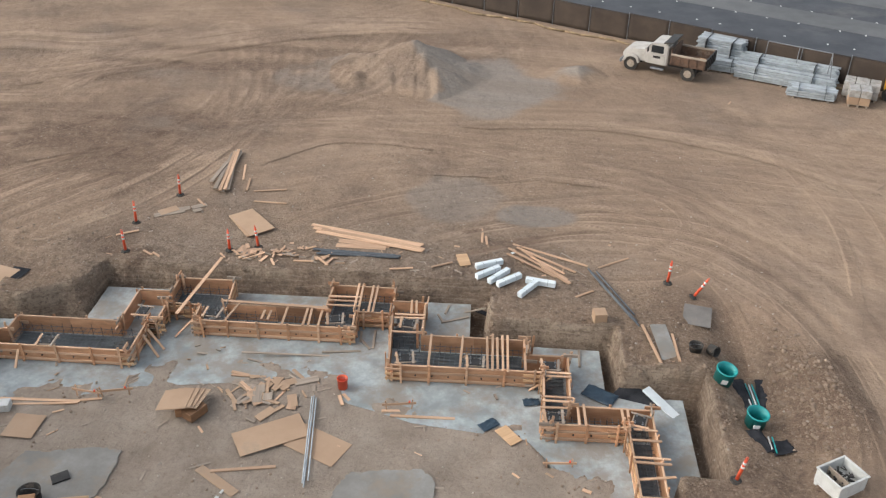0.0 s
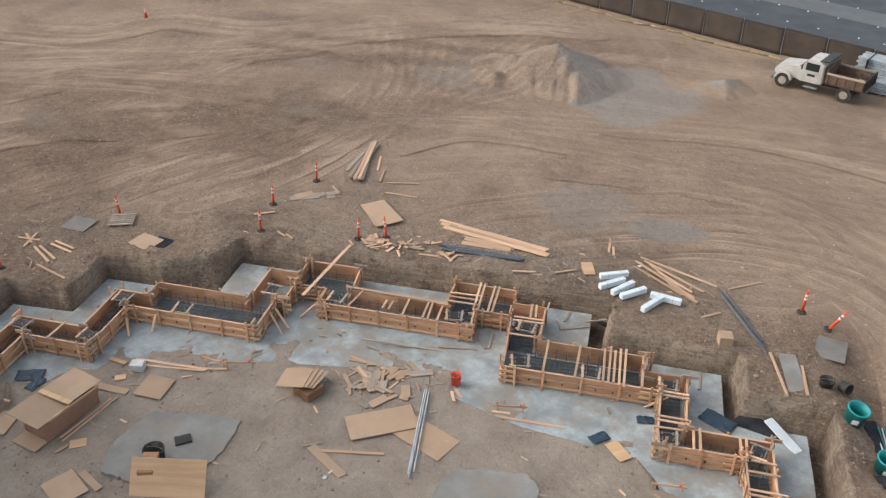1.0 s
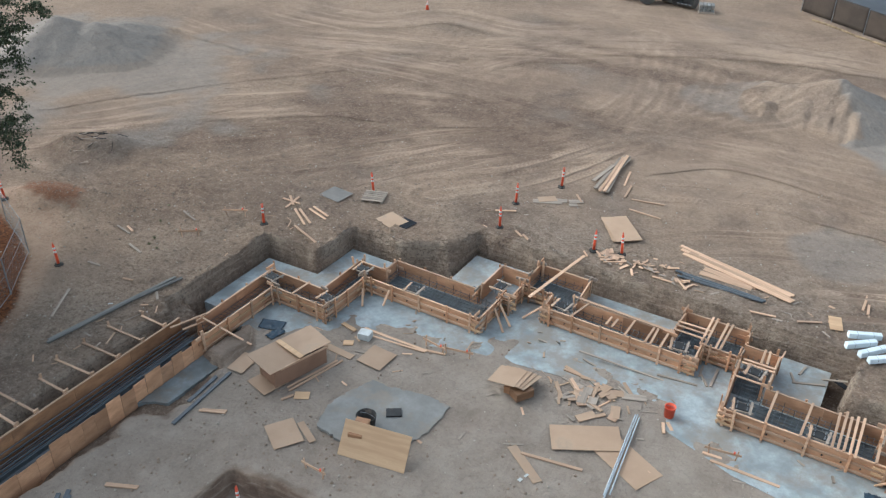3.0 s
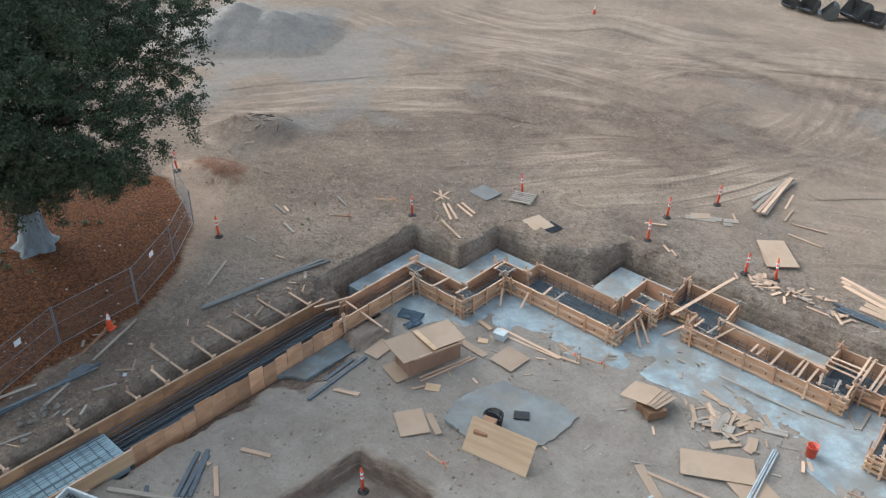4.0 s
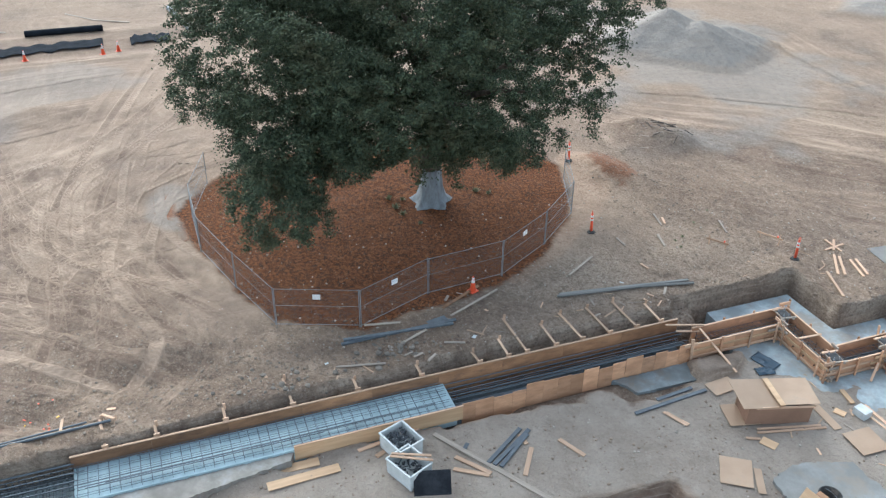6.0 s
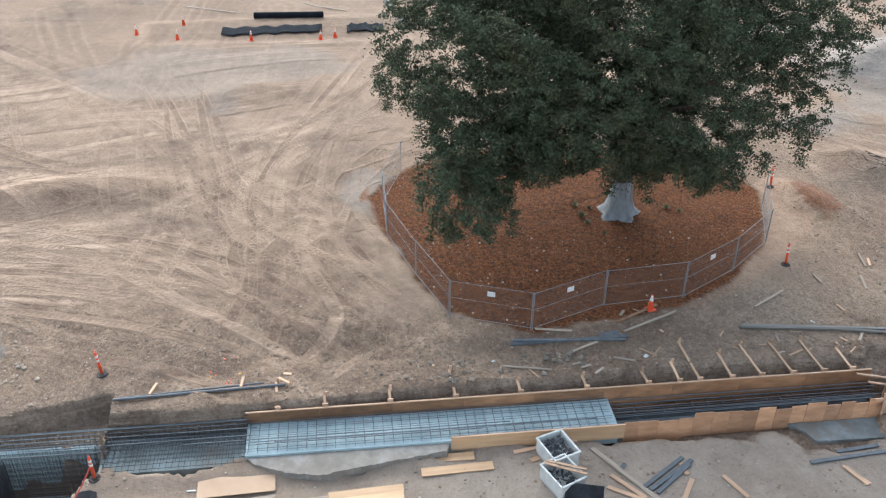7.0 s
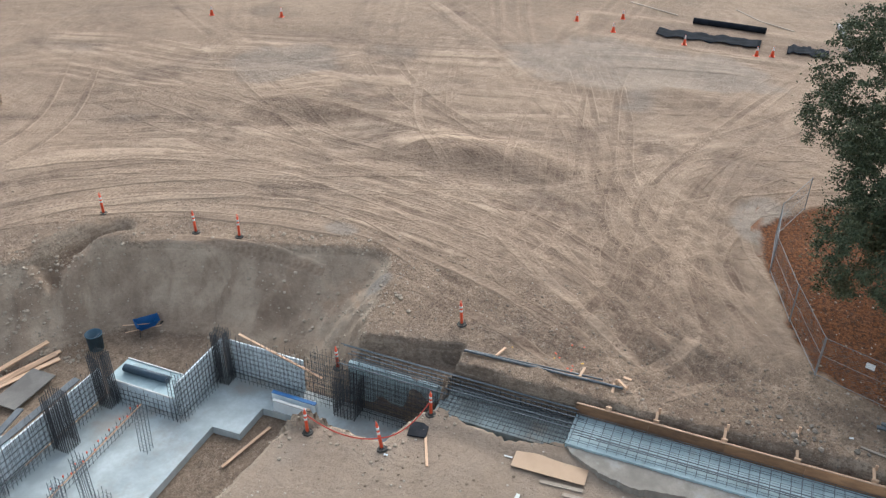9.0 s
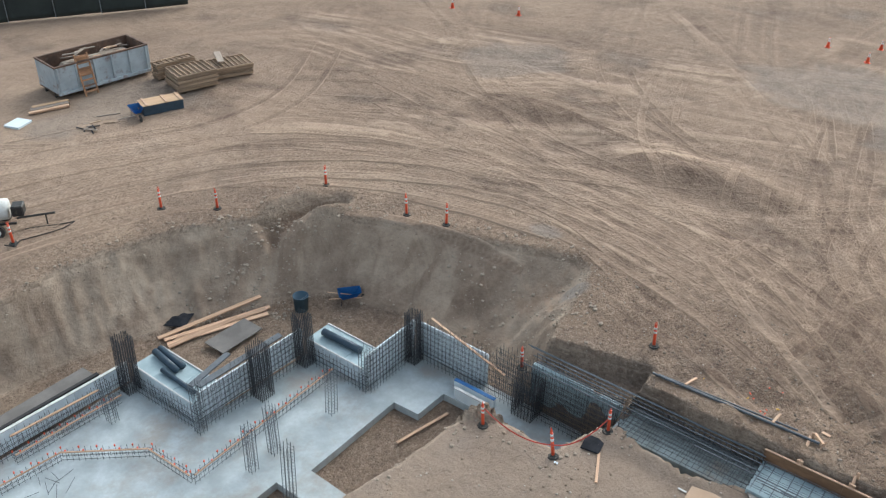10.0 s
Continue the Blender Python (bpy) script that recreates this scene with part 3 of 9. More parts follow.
# the far west
STREAKS += [
    ([(-37.2, -30.1), (-39.0, -24.7), (-41.3, -20.9), (-43.0, -16.6), (-43.9, -12.0), (-46.0, -5.9), (-48.0, 1.3)], 2.6, 1.0),
    ([(-38.1, -30.7), (-39.5, -27.6), (-40.4, -23.5), (-42.5, -19.7), (-44.4, -15.4), (-46.3, -10.3), (-47.1, -4.4)], 2.4, 0.9),
    ([(-44.4, -31.1), (-44.9, -25.9), (-45.0, -22.9), (-45.2, -19.5), (-45.8, -14.0)], 2.0, 0.8),
    ([(-45.4, -35.4), (-47.7, -29.2), (-48.2, -22.1), (-49.7, -15.3), (-50.3, -8.3), (-53.3, 1.2)], 3.6, 0.7),
    ([(-48.9, -37.7), (-52.2, -27.6), (-55.1, -16.8), (-58.8, -7.8), (-59.8, 1.9)], 4.6, 0.8),
    ([(-66.4, -28.1), (-60.7, -22.3), (-55.2, -16.8), (-51.0, -12.1)], 2.4, 0.8),
]
# beyond the tree
STREAKS += [
    ([(-44.0, 26.1), (-41.7, 29.5), (-39.0, 33.6), (-35.5, 37.0), (-32.2, 39.5), (-26.7, 42.2), (-22.4, 43.0), (-18.4, 43.3), (-16.0, 44.1)], 3.0, 0.9),
    ([(-42.5, 25.2), (-39.3, 31.1), (-34.3, 35.7), (-29.5, 39.4), (-25.2, 42.7), (-20.1, 44.5), (-15.8, 45.4)], 2.2, 0.8),
    ([(-49.0, 50.5), (-42.7, 50.2), (-35.1, 50.5), (-29.1, 51.7), (-24.4, 54.1), (-21.1, 56.5)], 4.0, 0.9),
    ([(-47.2, 28.2), (-43.8, 34.7), (-39.4, 40.9), (-34.6, 46.7), (-29.7, 52.6), (-23.9, 62.3)], 4.0, 0.8),
    ([(-26.7, 37.9), (-22.9, 36.9), (-20.1, 36.8)], 0.5, 1.0),
    ([(-37.0, 36.8), (-34.6, 37.9), (-24.1, 42.8), (-20.0, 44.6)], 0.4, 1.0),
    ([(-36.5, 34.7), (-33.2, 36.4), (-23.4, 41.4), (-19.0, 43.4)], 0.4, 1.0),
    ([(-20.1, 34.5), (-19.9, 38.0), (-18.7, 40.9), (-17.5, 43.3)], 1.4, 0.9),
]
# towards the gravel heap
STREAKS += [
    ([(-53.6, 46.1), (-43.6, 45.0), (-36.5, 46.1), (-28.0, 46.8), (-20.7, 47.4)], 3.6, 0.8),
    ([(-20.8, 34.6), (-19.9, 36.5), (-18.5, 39.0), (-17.3, 41.7), (-16.6, 43.5), (-16.0, 46.7), (-16.1, 52.6)], 1.8, 1.0),
    ([(-19.8, 35.6), (-18.4, 38.0), (-16.9, 40.7), (-16.1, 42.9), (-14.3, 44.6)], 1.2, 1.0),
    ([(-40.9, 43.7), (-35.3, 44.5), (-29.8, 45.2), (-24.1, 45.1), (-18.5, 44.6), (-15.1, 44.8), (-10.2, 45.5), (-5.4, 46.2)], 2.0, 0.8),
    ([(-43.4, 46.8), (-36.3, 49.0), (-29.4, 51.8), (-25.1, 56.3), (-18.1, 60.5), (-10.3, 63.7), (-2.1, 64.3)], 4.0, 0.9),
    ([(-35.2, 36.5), (-31.0, 38.2), (-26.5, 39.4), (-22.4, 41.7), (-18.3, 44.2)], 1.8, 0.8),
]
# the north yard
STREAKS += [
    ([(-28.2, 45.7), (-26.6, 50.4), (-24.5, 55.8), (-23.8, 63.0)], 2.0, 0.8),
    ([(-7.8, 35.3), (-8.5, 37.8), (-8.1, 40.5), (-6.7, 42.3)], 1.4, 0.7),
    ([(-6.5, 35.7), (-7.3, 38.1), (-6.6, 40.6), (-5.1, 42.1)], 1.2, 0.7),
    ([(-13.5, 40.2), (-9.8, 44.0), (-5.1, 44.3), (1.0, 42.6), (6.4, 39.9)], 2.4, 0.6),
    ([(-48.7, 53.4), (-39.3, 53.7), (-34.9, 57.9), (-28.1, 58.0), (-21.1, 63.1)], 4.0, 0.8),
    ([(-16.8, 42.2), (-13.0, 44.6), (-8.3, 44.5), (-3.6, 44.0)], 1.6, 0.7),
    ([(-6, 41), (2, 41.5), (9, 39), (13, 33), (14, 26)], 2.6, 0.6),
    ([(-3, 47), (6, 47.5), (14, 45), (20, 40)], 2.6, 0.6),
]


def axis_lines(parts):
    out = []
    for a, b, step in parts:
        out += list(np.arange(a, b - step * 0.5, step))
    return np.array(out + [parts[-1][1]])


def land():
    xs = axis_lines([(-2500, -300, 440), (-300, -80, 20), (-80, -58, 0.45), (-58, -46, 0.3), (-46, -30, 0.24), (-30, 9.0, 0.14), (9.0, 20, 0.28), (20, 40, 0.6), (40, 300, 20), (300, 2500, 440)])
    ys = axis_lines([(-2500, -300, 440), (-300, -62, 20), (-62, -33, 0.4), (-33, -8, 0.14), (-8, 8, 0.16), (8, 32, 0.14), (32, 58, 0.24), (58, 80, 0.45), (80, 300, 20), (300, 2500, 440)])
    X, Y = np.meshgrid(xs, ys)
    wob = layers(X, Y, 1.3, 3, 2.0)
    far = fade(np.hypot(X + 15, Y - 5), 60, 120)
    H = 0.10 * layers(X, Y, 9.0, 2, 5.0) + 0.035 * layers(X, Y, 1.6, 4, 1.0)
    # low swells of graded dirt
    for x, y, sx, sy, h, turn in ((-39.5, -13.5, 1.5, 4.6, 0.6, 0.05), (-41.5, -24, 1.5, 4.2, 0.55, 0.05), (-52, -6, 1.6, 4, 0.4, 0.1), (-38, 26.8, 2.2, 1.5, 0.7, 0.3), (-36.9, 27.6, 0.8, 0.9, 0.35, 0.0), (-39.3, 26.2, 0.8, 0.7, 0.3, 0.0), (-34.5, 22.6, 2.2, 1.0, 0.35, 0.5), (-29, 27, 5, 2.2, 0.25, 0.6), (-20.5, 37, 5, 2, 0.2, 0.7),
                                  (-36, 21.8, 1.6, 0.9, 0.4, 0.2), (-26.5, -1.0, 2.6, 1.0, -0.4, 1.45), (-24.9, 4.5, 0.8, 5, -0.18, 0), (9.6, 25.5, 0.9, 3.4, -0.7, 0.05), (12.2, 24.5, 1.0, 3.3, 0.6, 0.1), (-19, 31.5, 2.0, 1.2, 0.2, 0.2)):
        u, v = (X - x) * math.cos(turn) + (Y - y) * math.sin(turn), (Y - y) * math.cos(turn) - (X - x) * math.sin(turn)
        H = H + h * np.exp(-((u / sx) ** 2 + (v / sy) ** 2))
    # sand and gravel heaps
    heap = np.zeros(X.shape)
    for x, y, r, h, ex in ((-5.7, 54.9, 4.0, 2.1, 1.0), (-4.9, 53.7, 3.2, 1.75, 1.0), (-4.0, 52.5, 2.3, 1.3, 1.0), (-2.9, 54.2, 2.4, 0.75, 1.0), (-8.3, 55.0, 3.0, 1.05, 1.0), (-6.9, 53.4, 2.4, 1.0, 1.0), (-9.2, 52.8, 1.3, 0.6, 1.0), (4.9, 54.8, 2.0, 0.6, 1.0), (-52.0, 36.0, 5.2, 2.6, 0.85), (-49.9, 37.4, 4.6, 2.2, 0.9), (-50.6, 40.0, 4.0, 1.3, 1.0), (-52.6, 33.2, 3.6, 1.2, 1.0), (-54, 60, 7, 1.6, 1.0)):
        d = np.hypot((X - x), (Y - y) * ex) * (1 + 0.08 * layers(X, Y, 2.0, 3, 8.0))
        d = d * (1 + 0.07 * rough_field(np.arctan2(Y - y, X - x) * 3.0, d * 0.25, 0.9, 65.0) * fade(d, 0.3, 2.0))
        # slipped faces with ridges and gullies between them
        faces = np.max([((X - x) * math.cos(q) + (Y - y) * math.sin(q)) * k for q, k in ((-2.25, 1.15), (-0.75, 1.1), (0.45, 1.0), (1.7, 1.05), (2.9, 0.95))], 0)
        way = np.arctan2(Y - y, X - x)
        d = 0.15 * d + 0.85 * faces + r * 0.09 * np.abs(rough_field(way * 4.0, d * 0.12, 0.8, 67.0 + r)) * fade(d, 0.15 * r, 0.6 * r)
        heap = np.maximum(heap, h * np.clip(1 - d / r, 0, 1))
    H = H + heap + 0.05 * layers(X, Y, 0.9, 3, 9.0) * fade(heap, 0.05, 0.5)
    # churned ground beside the diggings
    churn = fade(depth_in(LOW, X, Y), -3.5, -0.3) * (Y > -8) + np.exp(-(((X + 31) / 6) ** 2 + ((Y - 25) / 4.5) ** 2)) + np.exp(-(((X + 24.6) / 1.2) ** 2 + ((Y - 2.5) / 3.5) ** 2)) + 1.1 * np.exp(-(((X + 26.8) / 3.0) ** 2 + ((Y + 4.5) / 4.5) ** 2)) + 0.8 * np.exp(-(((X + 26.2) / 1.6) ** 2 + ((Y - 4) / 6) ** 2)) + 0.7 * np.exp(-(((X - 10.5) / 2.0) ** 2 + ((Y - 25) / 4) ** 2))
    churn = churn.clip(0, 1)
    H = H + churn * (0.07 * layers(X, Y, 1.1, 4, 17.0, 0.65) + 0.05 * np.abs(layers(X, Y, 2.6, 3, 19.0)))
    # wheel tracks
    fresh, dry = np.zeros(X.shape), np.zeros(X.shape)
    for pts, half, age in TRACKS:
        line = curve_through(pts)
        lx, ly = [p[0] for p in line], [p[1] for p in line]
        iy = np.where((ys > min(ly) - 3) & (ys < max(ly) + 3))[0]
        ix = np.where((xs > min(lx) - 3) & (xs < max(lx) + 3))[0]
        part_ = np.ix_(iy, ix)
        d, s = near_line(X[part_], Y[part_], line)
        d = np.abs(d + 0.12 * rough_field(X[part_], Y[part_], 2.5, 3.3))
        rut = np.exp(-(((d - half) / 0.22) ** 2)) * (0.55 + 0.45 * rough_field(X[part_], Y[part_], 3.0, 6.1)).clip(0, 1)
        ridge = np.exp(-(((d - half - 0.42) / 0.16) ** 2)) + np.exp(-(((d - half + 0.42) / 0.16) ** 2))
        H[part_] += age * (0.018 * ridge - 0.03 * rut)
        fresh[part_] = np.maximum(fresh[part_], rut * age)
        dry[part_] = np.maximum(dry[part_], ridge * age * 0.8)
    # a slot dug behind the pit wall
    slot = depth_in([(-22.6, -8.6), (-24.4, -8.7), (-24.1, -10.4), (-23.5, -12.5), (-22.6, -12.6)], X, Y) + 0.08 * wob + 0.04 * layers(X, Y, 0.8, 3, 51.0)
    H = H - 0.9 * fade(slot, -0.05, 0.12)
    # the lower pad and the footing trench, with ragged edges
    low = depth_in(LOW, X, Y) + 0.05 * wob + 0.08 * layers(X, Y, 2.6, 2, 14.0)
    ramp_here = np.exp(-(((X + 17.4) / 1.1) ** 2 + ((Y - 28.3) / 1.3) ** 2))
    soft = 0.02 + 0.5 * np.exp(-(((X + 23.6) / 0.8) ** 2)) * fade(Y, -10, 9) * fade(-Y, -19, -17) + 1.2 * ramp_here
    inside = fade(low, -soft, 0.11)
    pad = fade(depth_in(PAD, X, Y) + 0.30 * layers(X, Y, 1.0, 4, 7.0) + 0.16 * layers(X, Y, 0.36, 2, 7.7), -0.10, 0.30)
    floor_z = -1.72 + 0.03 * wob + pad * (0.735 + 0.022 * layers(X, Y, 2.2, 3, 4.0))
    deep = fade(-np.abs(X + 22.4), -1.1, -0.8) * fade(Y, 8.4, 8.8) * fade(-Y, -23, -22.6)
    side_cut = fade(-np.abs(X + 21.0), -1.15, -0.6) * fade(Y, 10.2, 11.2) * fade(-Y, -19.4, -18.6)
    floor_z = floor_z - 0.25 * np.maximum(deep, 0.75 * side_cut * (1 - pad))
    floor_z = floor_z + 0.72 * side_cut * (1 - pad)
    # a square hole dug into the pad
    hole = depth_in([(-13.4, 14.6), (-16.45, 14.25), (-16.85, 10.5), (-13.0, 10.8)], X, Y) + 0.05 * wob
    floor_z = floor_z - 0.8 * fade(hole, -0.04, 0.1)
    # a block of dark earth left against the near form, and a step at the end of the long form
    block = depth_in([(-21.75, 18.15), (-20.5, 18.0), (-20.3, 19.5), (-20.9, 20.3), (-21.75, 20.6)], X, Y) + 0.05 * wob + 0.05 * layers(X, Y, 0.8, 3, 47.0)
    floor_z = floor_z + 0.34 * fade(block, -0.04, 0.12)
    step_ = depth_in([(-24.5, 18.4), (-23.2, 18.5), (-22.95, 19.7), (-24.5, 20.0)], X, Y) + 0.08 * wob
    floor_z = floor_z + 1.15 * fade(step_, -0.05, 0.2)
    floor_z = floor_z + 0.22 * pad * fade(-X, 20.5, 21.3) * fade(Y, -9.6, -8.2) * fade(-Y, -2.8, -2.0)
    floor_z = floor_z - 0.35 * np.exp(-(((X + 4.6) / 0.35) ** 2 + ((Y - 24.6) / 0.5) ** 2))
    H = H * (1 - inside) + inside * floor_z
    # the deep pit: banks run from its rim to its toe
    rim, toe = depth_in(PIT_TOP, X, Y) + 0.14 * wob + 0.25 * layers(X, Y, 3.0, 2, 15.0) * fade(-Y, 13.5, 16), depth_in(PIT_TOE, X, Y)
    down = np.where(toe > 0, 1.0, np.clip(rim, 0, None) / (np.clip(rim, 0, None) + np.clip(-toe, 0.001, None)))
    slope = np.where(rim > 0, np.clip(down, 0, 1), 0)
    turn = np.arctan2(Y + 20, X + 13) * 11
    comb = rough_field(turn, slope * 1.2, 0.55, 31.0) + 0.7 * rough_field(turn, slope * 1.6, 0.27, 33.0) + 0.6 * rough_field(turn, slope, 1.6, 35.0)
    hump = slope * (1 - slope) * 4 * (1 - 0.85 * fade(Y, -17.5, -15.5) * fade(X, -23.4, -22.4))
    slope = np.clip(slope + 0.09 * hump * rough_field(X, Y, 2.4, 37.0), 0, 1)
    slope = 0.5 * slope + 0.5 * fade(slope, -0.2, 1.0)
    H = H * (1 - slope) + slope * (-3.32 + 0.04 * wob) + hump * (0.19 * comb + 0.14 * layers(X, Y, 1.4, 4, 11.0)) + 0.05 * layers(X, Y, 0.5, 2, 53.0) * fade(slope, 0.02, 0.15) * fade(-slope, -0.98, -0.85)
    # a chute cut into the rim
    d, s = near_line(X, Y, [(-26.4, -26.0), (-25.2, -26.6), (-24.2, -26.9), (-22.6, -27.0)])
    chute = np.exp(-((d / 0.5) ** 2)) * fade(-X, 22.0, 23.0)
    H = H - 0.7 * chute
    H = H + 0.35 * np.exp(-(((d - 0.95) / 0.4) ** 2)) * fade(-X, 22.6, 24.0) * fade(X, -26.6, -25.4)
    # footholds kicked into the bank
    for k in range(7):
        for side in (-0.28, 0.28):
            fx, fy = -19.1 + 0.13 * k + 0.3 * side, -29.3 + 0.42 * k + side
            H = H - 0.16 * np.exp(-(((X - fx) / 0.17) ** 2 + ((Y - fy) / 0.12) ** 2)) * (slope > 0.03)
    # colour zones
    gx, gy = np.gradient(H, axis=1) / np.gradient(X, axis=1), np.gradient(H, axis=0) / np.gradient(Y, axis=0)
    steep = np.hypot(gx, gy)
    spots = layers(X, Y, 4.0, 4, 13.0)
    bank = fade(steep, 0.35, 0.85) * np.where(heap > 0.1, 0.0, 1.0)
    bank = np.maximum(bank, 0.8 * fade(np.maximum(inside * (1 - pad), (slope > 0.9) * 0.45), 0.3, 0.8) * (1 - far))
    gravel = fade(heap + 0.15 * spots, 0.10, 0.45)
    for x, y, rx, ry, k in ((-0.6, 52.2, 6.0, 4.6, 0.9), (-8.5, 53.6, 5.5, 3.4, 0.5), (1.9, 36.2, 2.0, 1.0, 0.9), (-1.8, 37.6, 2.4, 2.2, 0.55), (-50, 36, 16, 9, 0.65), (-30.0, -16.6, 0.6, 0.9, 0.6), (-38.6, 1.2, 2.2, 1.6, 0.6), (-56, -8, 6, 9, 0.4), (-47, -30, 4, 3, 0.35), (-26, -44, 5, 3.5, 0.4), (-27.2, -13.5, 0.8, 0.8, 0.9)):
        gravel = np.maximum(gravel, k * fade(1.0 - np.hypot((X - x) / rx, (Y - y) / ry) + 0.35 * spots, 0.0, 0.3))
    # the heap by the road: tan sand, its lit western flank painted in too
    gravel = gravel * (1 - 0.85 * fade(-(X + 5.6 + 0.62 * (Y - 54.9) + 0.3 * spots), -0.15, 0.25) * (np.hypot(X + 6.5, Y - 54) < 4.5))
    mulch = fade(depth_in(MULCH, X, Y) + 0.22 * spots + 0.12 * layers(X, Y, 0.5, 2, 63.0), -0.12, 0.12)
    spill = np.exp(-(((X + 35.2) / 2.0) ** 2 + ((Y - 22.2) / 1.2) ** 2)) + 0.5 * np.exp(-(((X + 38.6) / 1.8) ** 2 + ((Y - 0.4) / 0.7) ** 2))
    rust = 0.95 * fade(spill + 0.3 * spots + 0.2 * layers(X, Y, 0.5, 2, 63.0), 0.3, 0.65) * (1 - mulch) * fade(spill, 0.2, 0.4)
    sd, ss = near_line(X, Y, curve_through([(-37.03, 20.99), (-35.96, 21.06), (-34.17, 20.6), (-31.84, 18.68), (-29.97, 16.81), (-28.69, 15.09), (-27.86, 13.75)]))
    straw = 0.95 * fade(0.85 - np.abs(sd + 0.3 * spots), 0.0, 0.35) * (1 - mulch)
    rust = np.maximum(rust, 0.3 * straw)
    damp_and_shade = 0.45 * fresh + 0.5 * churn * fade(layers(X, Y, 1.3, 4, 17.5, 0.65), 0.1, 0.9) + 0.45 * fade(spots, 0.25, 0.95)
    grey = np.exp(-(((X + 26.5) / 4.5) ** 2 + ((Y - 15) / 9.0) ** 2)) * 0.4 + np.exp(-(((X + 8) / 13) ** 2 + ((Y - 31.8) / 2.8) ** 2)) * 0.5
    padc = np.clip(np.maximum(pad * inside * (1 - 0.6 * fade(-Y, -4, 5)), grey + 0.25 * spots), 0, 1)
    south = fade(-Y, -2, 14) * fade(-X, 20, 27) + fade(-X - 0.2 * Y, 26, 40)
    dryc = np.clip(np.maximum(0.5 * dry, straw) - 0.6 * fresh, 0, 1)
    damp_and_shade = np.clip(damp_and_shade + 0.12 * south, 0, 1)
    # dug floors beside the pad: damp soil plus painted shade of the cut
    damp_and_shade = np.maximum(damp_and_shade, 0.65 * fade(inside * (1 - pad), 0.5, 1.0) * (slope < 0.1))
    damp_and_shade = np.maximum(damp_and_shade, np.clip(hump * fade(comb, 0.1, 0.7) * 0.62 + 0.95 * chute, 0, 1))
    dryc = np.maximum(dryc, np.clip(fade(hump, 0.1, 0.4) * fade(-comb, 0.15, 0.75) * 0.7, 0, 1))
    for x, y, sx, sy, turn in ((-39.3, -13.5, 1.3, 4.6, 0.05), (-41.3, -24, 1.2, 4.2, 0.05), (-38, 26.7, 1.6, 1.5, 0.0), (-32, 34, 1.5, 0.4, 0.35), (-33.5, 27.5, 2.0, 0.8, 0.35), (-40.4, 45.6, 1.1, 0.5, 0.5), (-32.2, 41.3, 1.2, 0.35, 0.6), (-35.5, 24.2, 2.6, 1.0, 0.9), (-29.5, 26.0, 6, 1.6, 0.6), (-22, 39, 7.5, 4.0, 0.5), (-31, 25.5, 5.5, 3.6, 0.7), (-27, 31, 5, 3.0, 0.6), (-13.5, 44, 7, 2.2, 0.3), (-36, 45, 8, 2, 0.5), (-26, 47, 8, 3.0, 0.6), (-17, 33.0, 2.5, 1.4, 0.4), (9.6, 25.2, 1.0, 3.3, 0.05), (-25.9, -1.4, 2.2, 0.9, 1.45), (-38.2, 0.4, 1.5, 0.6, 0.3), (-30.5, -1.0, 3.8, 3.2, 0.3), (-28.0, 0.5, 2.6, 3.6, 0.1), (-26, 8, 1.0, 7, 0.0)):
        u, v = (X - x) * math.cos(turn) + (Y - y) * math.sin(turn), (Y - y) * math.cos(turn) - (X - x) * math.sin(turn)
        damp_and_shade = np.maximum(damp_and_shade, 0.52 * fade(np.exp(-((u / sx) ** 2 + (v / sy) ** 2)) + 0.3 * spots, 0.35, 0.8))
    brown = np.zeros(X.shape)
    for x, y, sx, sy, turn, k in ((-27, 39.5, 11, 5.0, 0.55, 0.95), (-20.5, 39.5, 5, 4, 0.6, 0.85), (-34, 32, 6, 3.0, 0.5, 0.6), (11.3, 25, 2.6, 5.5, 0.0, 0.6), (8.2, 29.5, 2.6, 2.0, 0.0, 0.35), (-27.5, -8, 2.6, 4.5, 0.1, 0.45), (-30, -13.5, 1.6, 2.2, 0.2, 0.5), (-34, 43.5, 8, 2.6, 0.35, 0.5), (-12, 47.5, 6, 1.6, 0.15, 0.4), (-40, 0, 4.5, 4.5, 0.0, 0.5), (-32, -3.5, 5.0, 4.2, 0.4, 0.55), (-36, -9, 3, 3.5, 0.0, 0.3), (-16, 54.5, 9, 1.1, 0.03, 0.7), (-13, 57.5, 14, 0.9, 0.0, 0.55), (-24, 52, 6, 1.6, 0.2, 0.5), (-52, -10, 5, 8, 0.1, 0.3), (-10, 60.5, 18, 1.2, 0.0, 0.5)):
        u, v = (X - x) * math.cos(turn) + (Y - y) * math.sin(turn), (Y - y) * math.cos(turn) - (X - x) * math.sin(turn)
        brown = np.maximum(brown, min(1.0, 1.5 * k) * fade(np.exp(-((u / sx) ** 2 + (v / sy) ** 2)) + 0.35 * spots + 0.2 * rough_field(X * 0.3, Y, 1.2, 71.0), 0.2, 0.8) * (1 - mulch))
    damp_and_shade = np.maximum(damp_and_shade, 0.85 * brown)
    # darker band round the walls of the square hole
    damp_and_shade = np.maximum(damp_and_shade, 0.9 * inside * fade(hole, -0.2, 0.0) * fade(-hole, -0.3, -0.12))
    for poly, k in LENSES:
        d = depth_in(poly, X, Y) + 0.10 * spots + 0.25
        damp_and_shade = np.maximum(damp_and_shade, 0.85 * k * fade(d, -0.12, 0.22))
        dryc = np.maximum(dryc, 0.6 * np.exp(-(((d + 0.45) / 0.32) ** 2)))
    damp_and_shade = damp_and_shade * (1 - fade(spill, 0.2, 0.6))
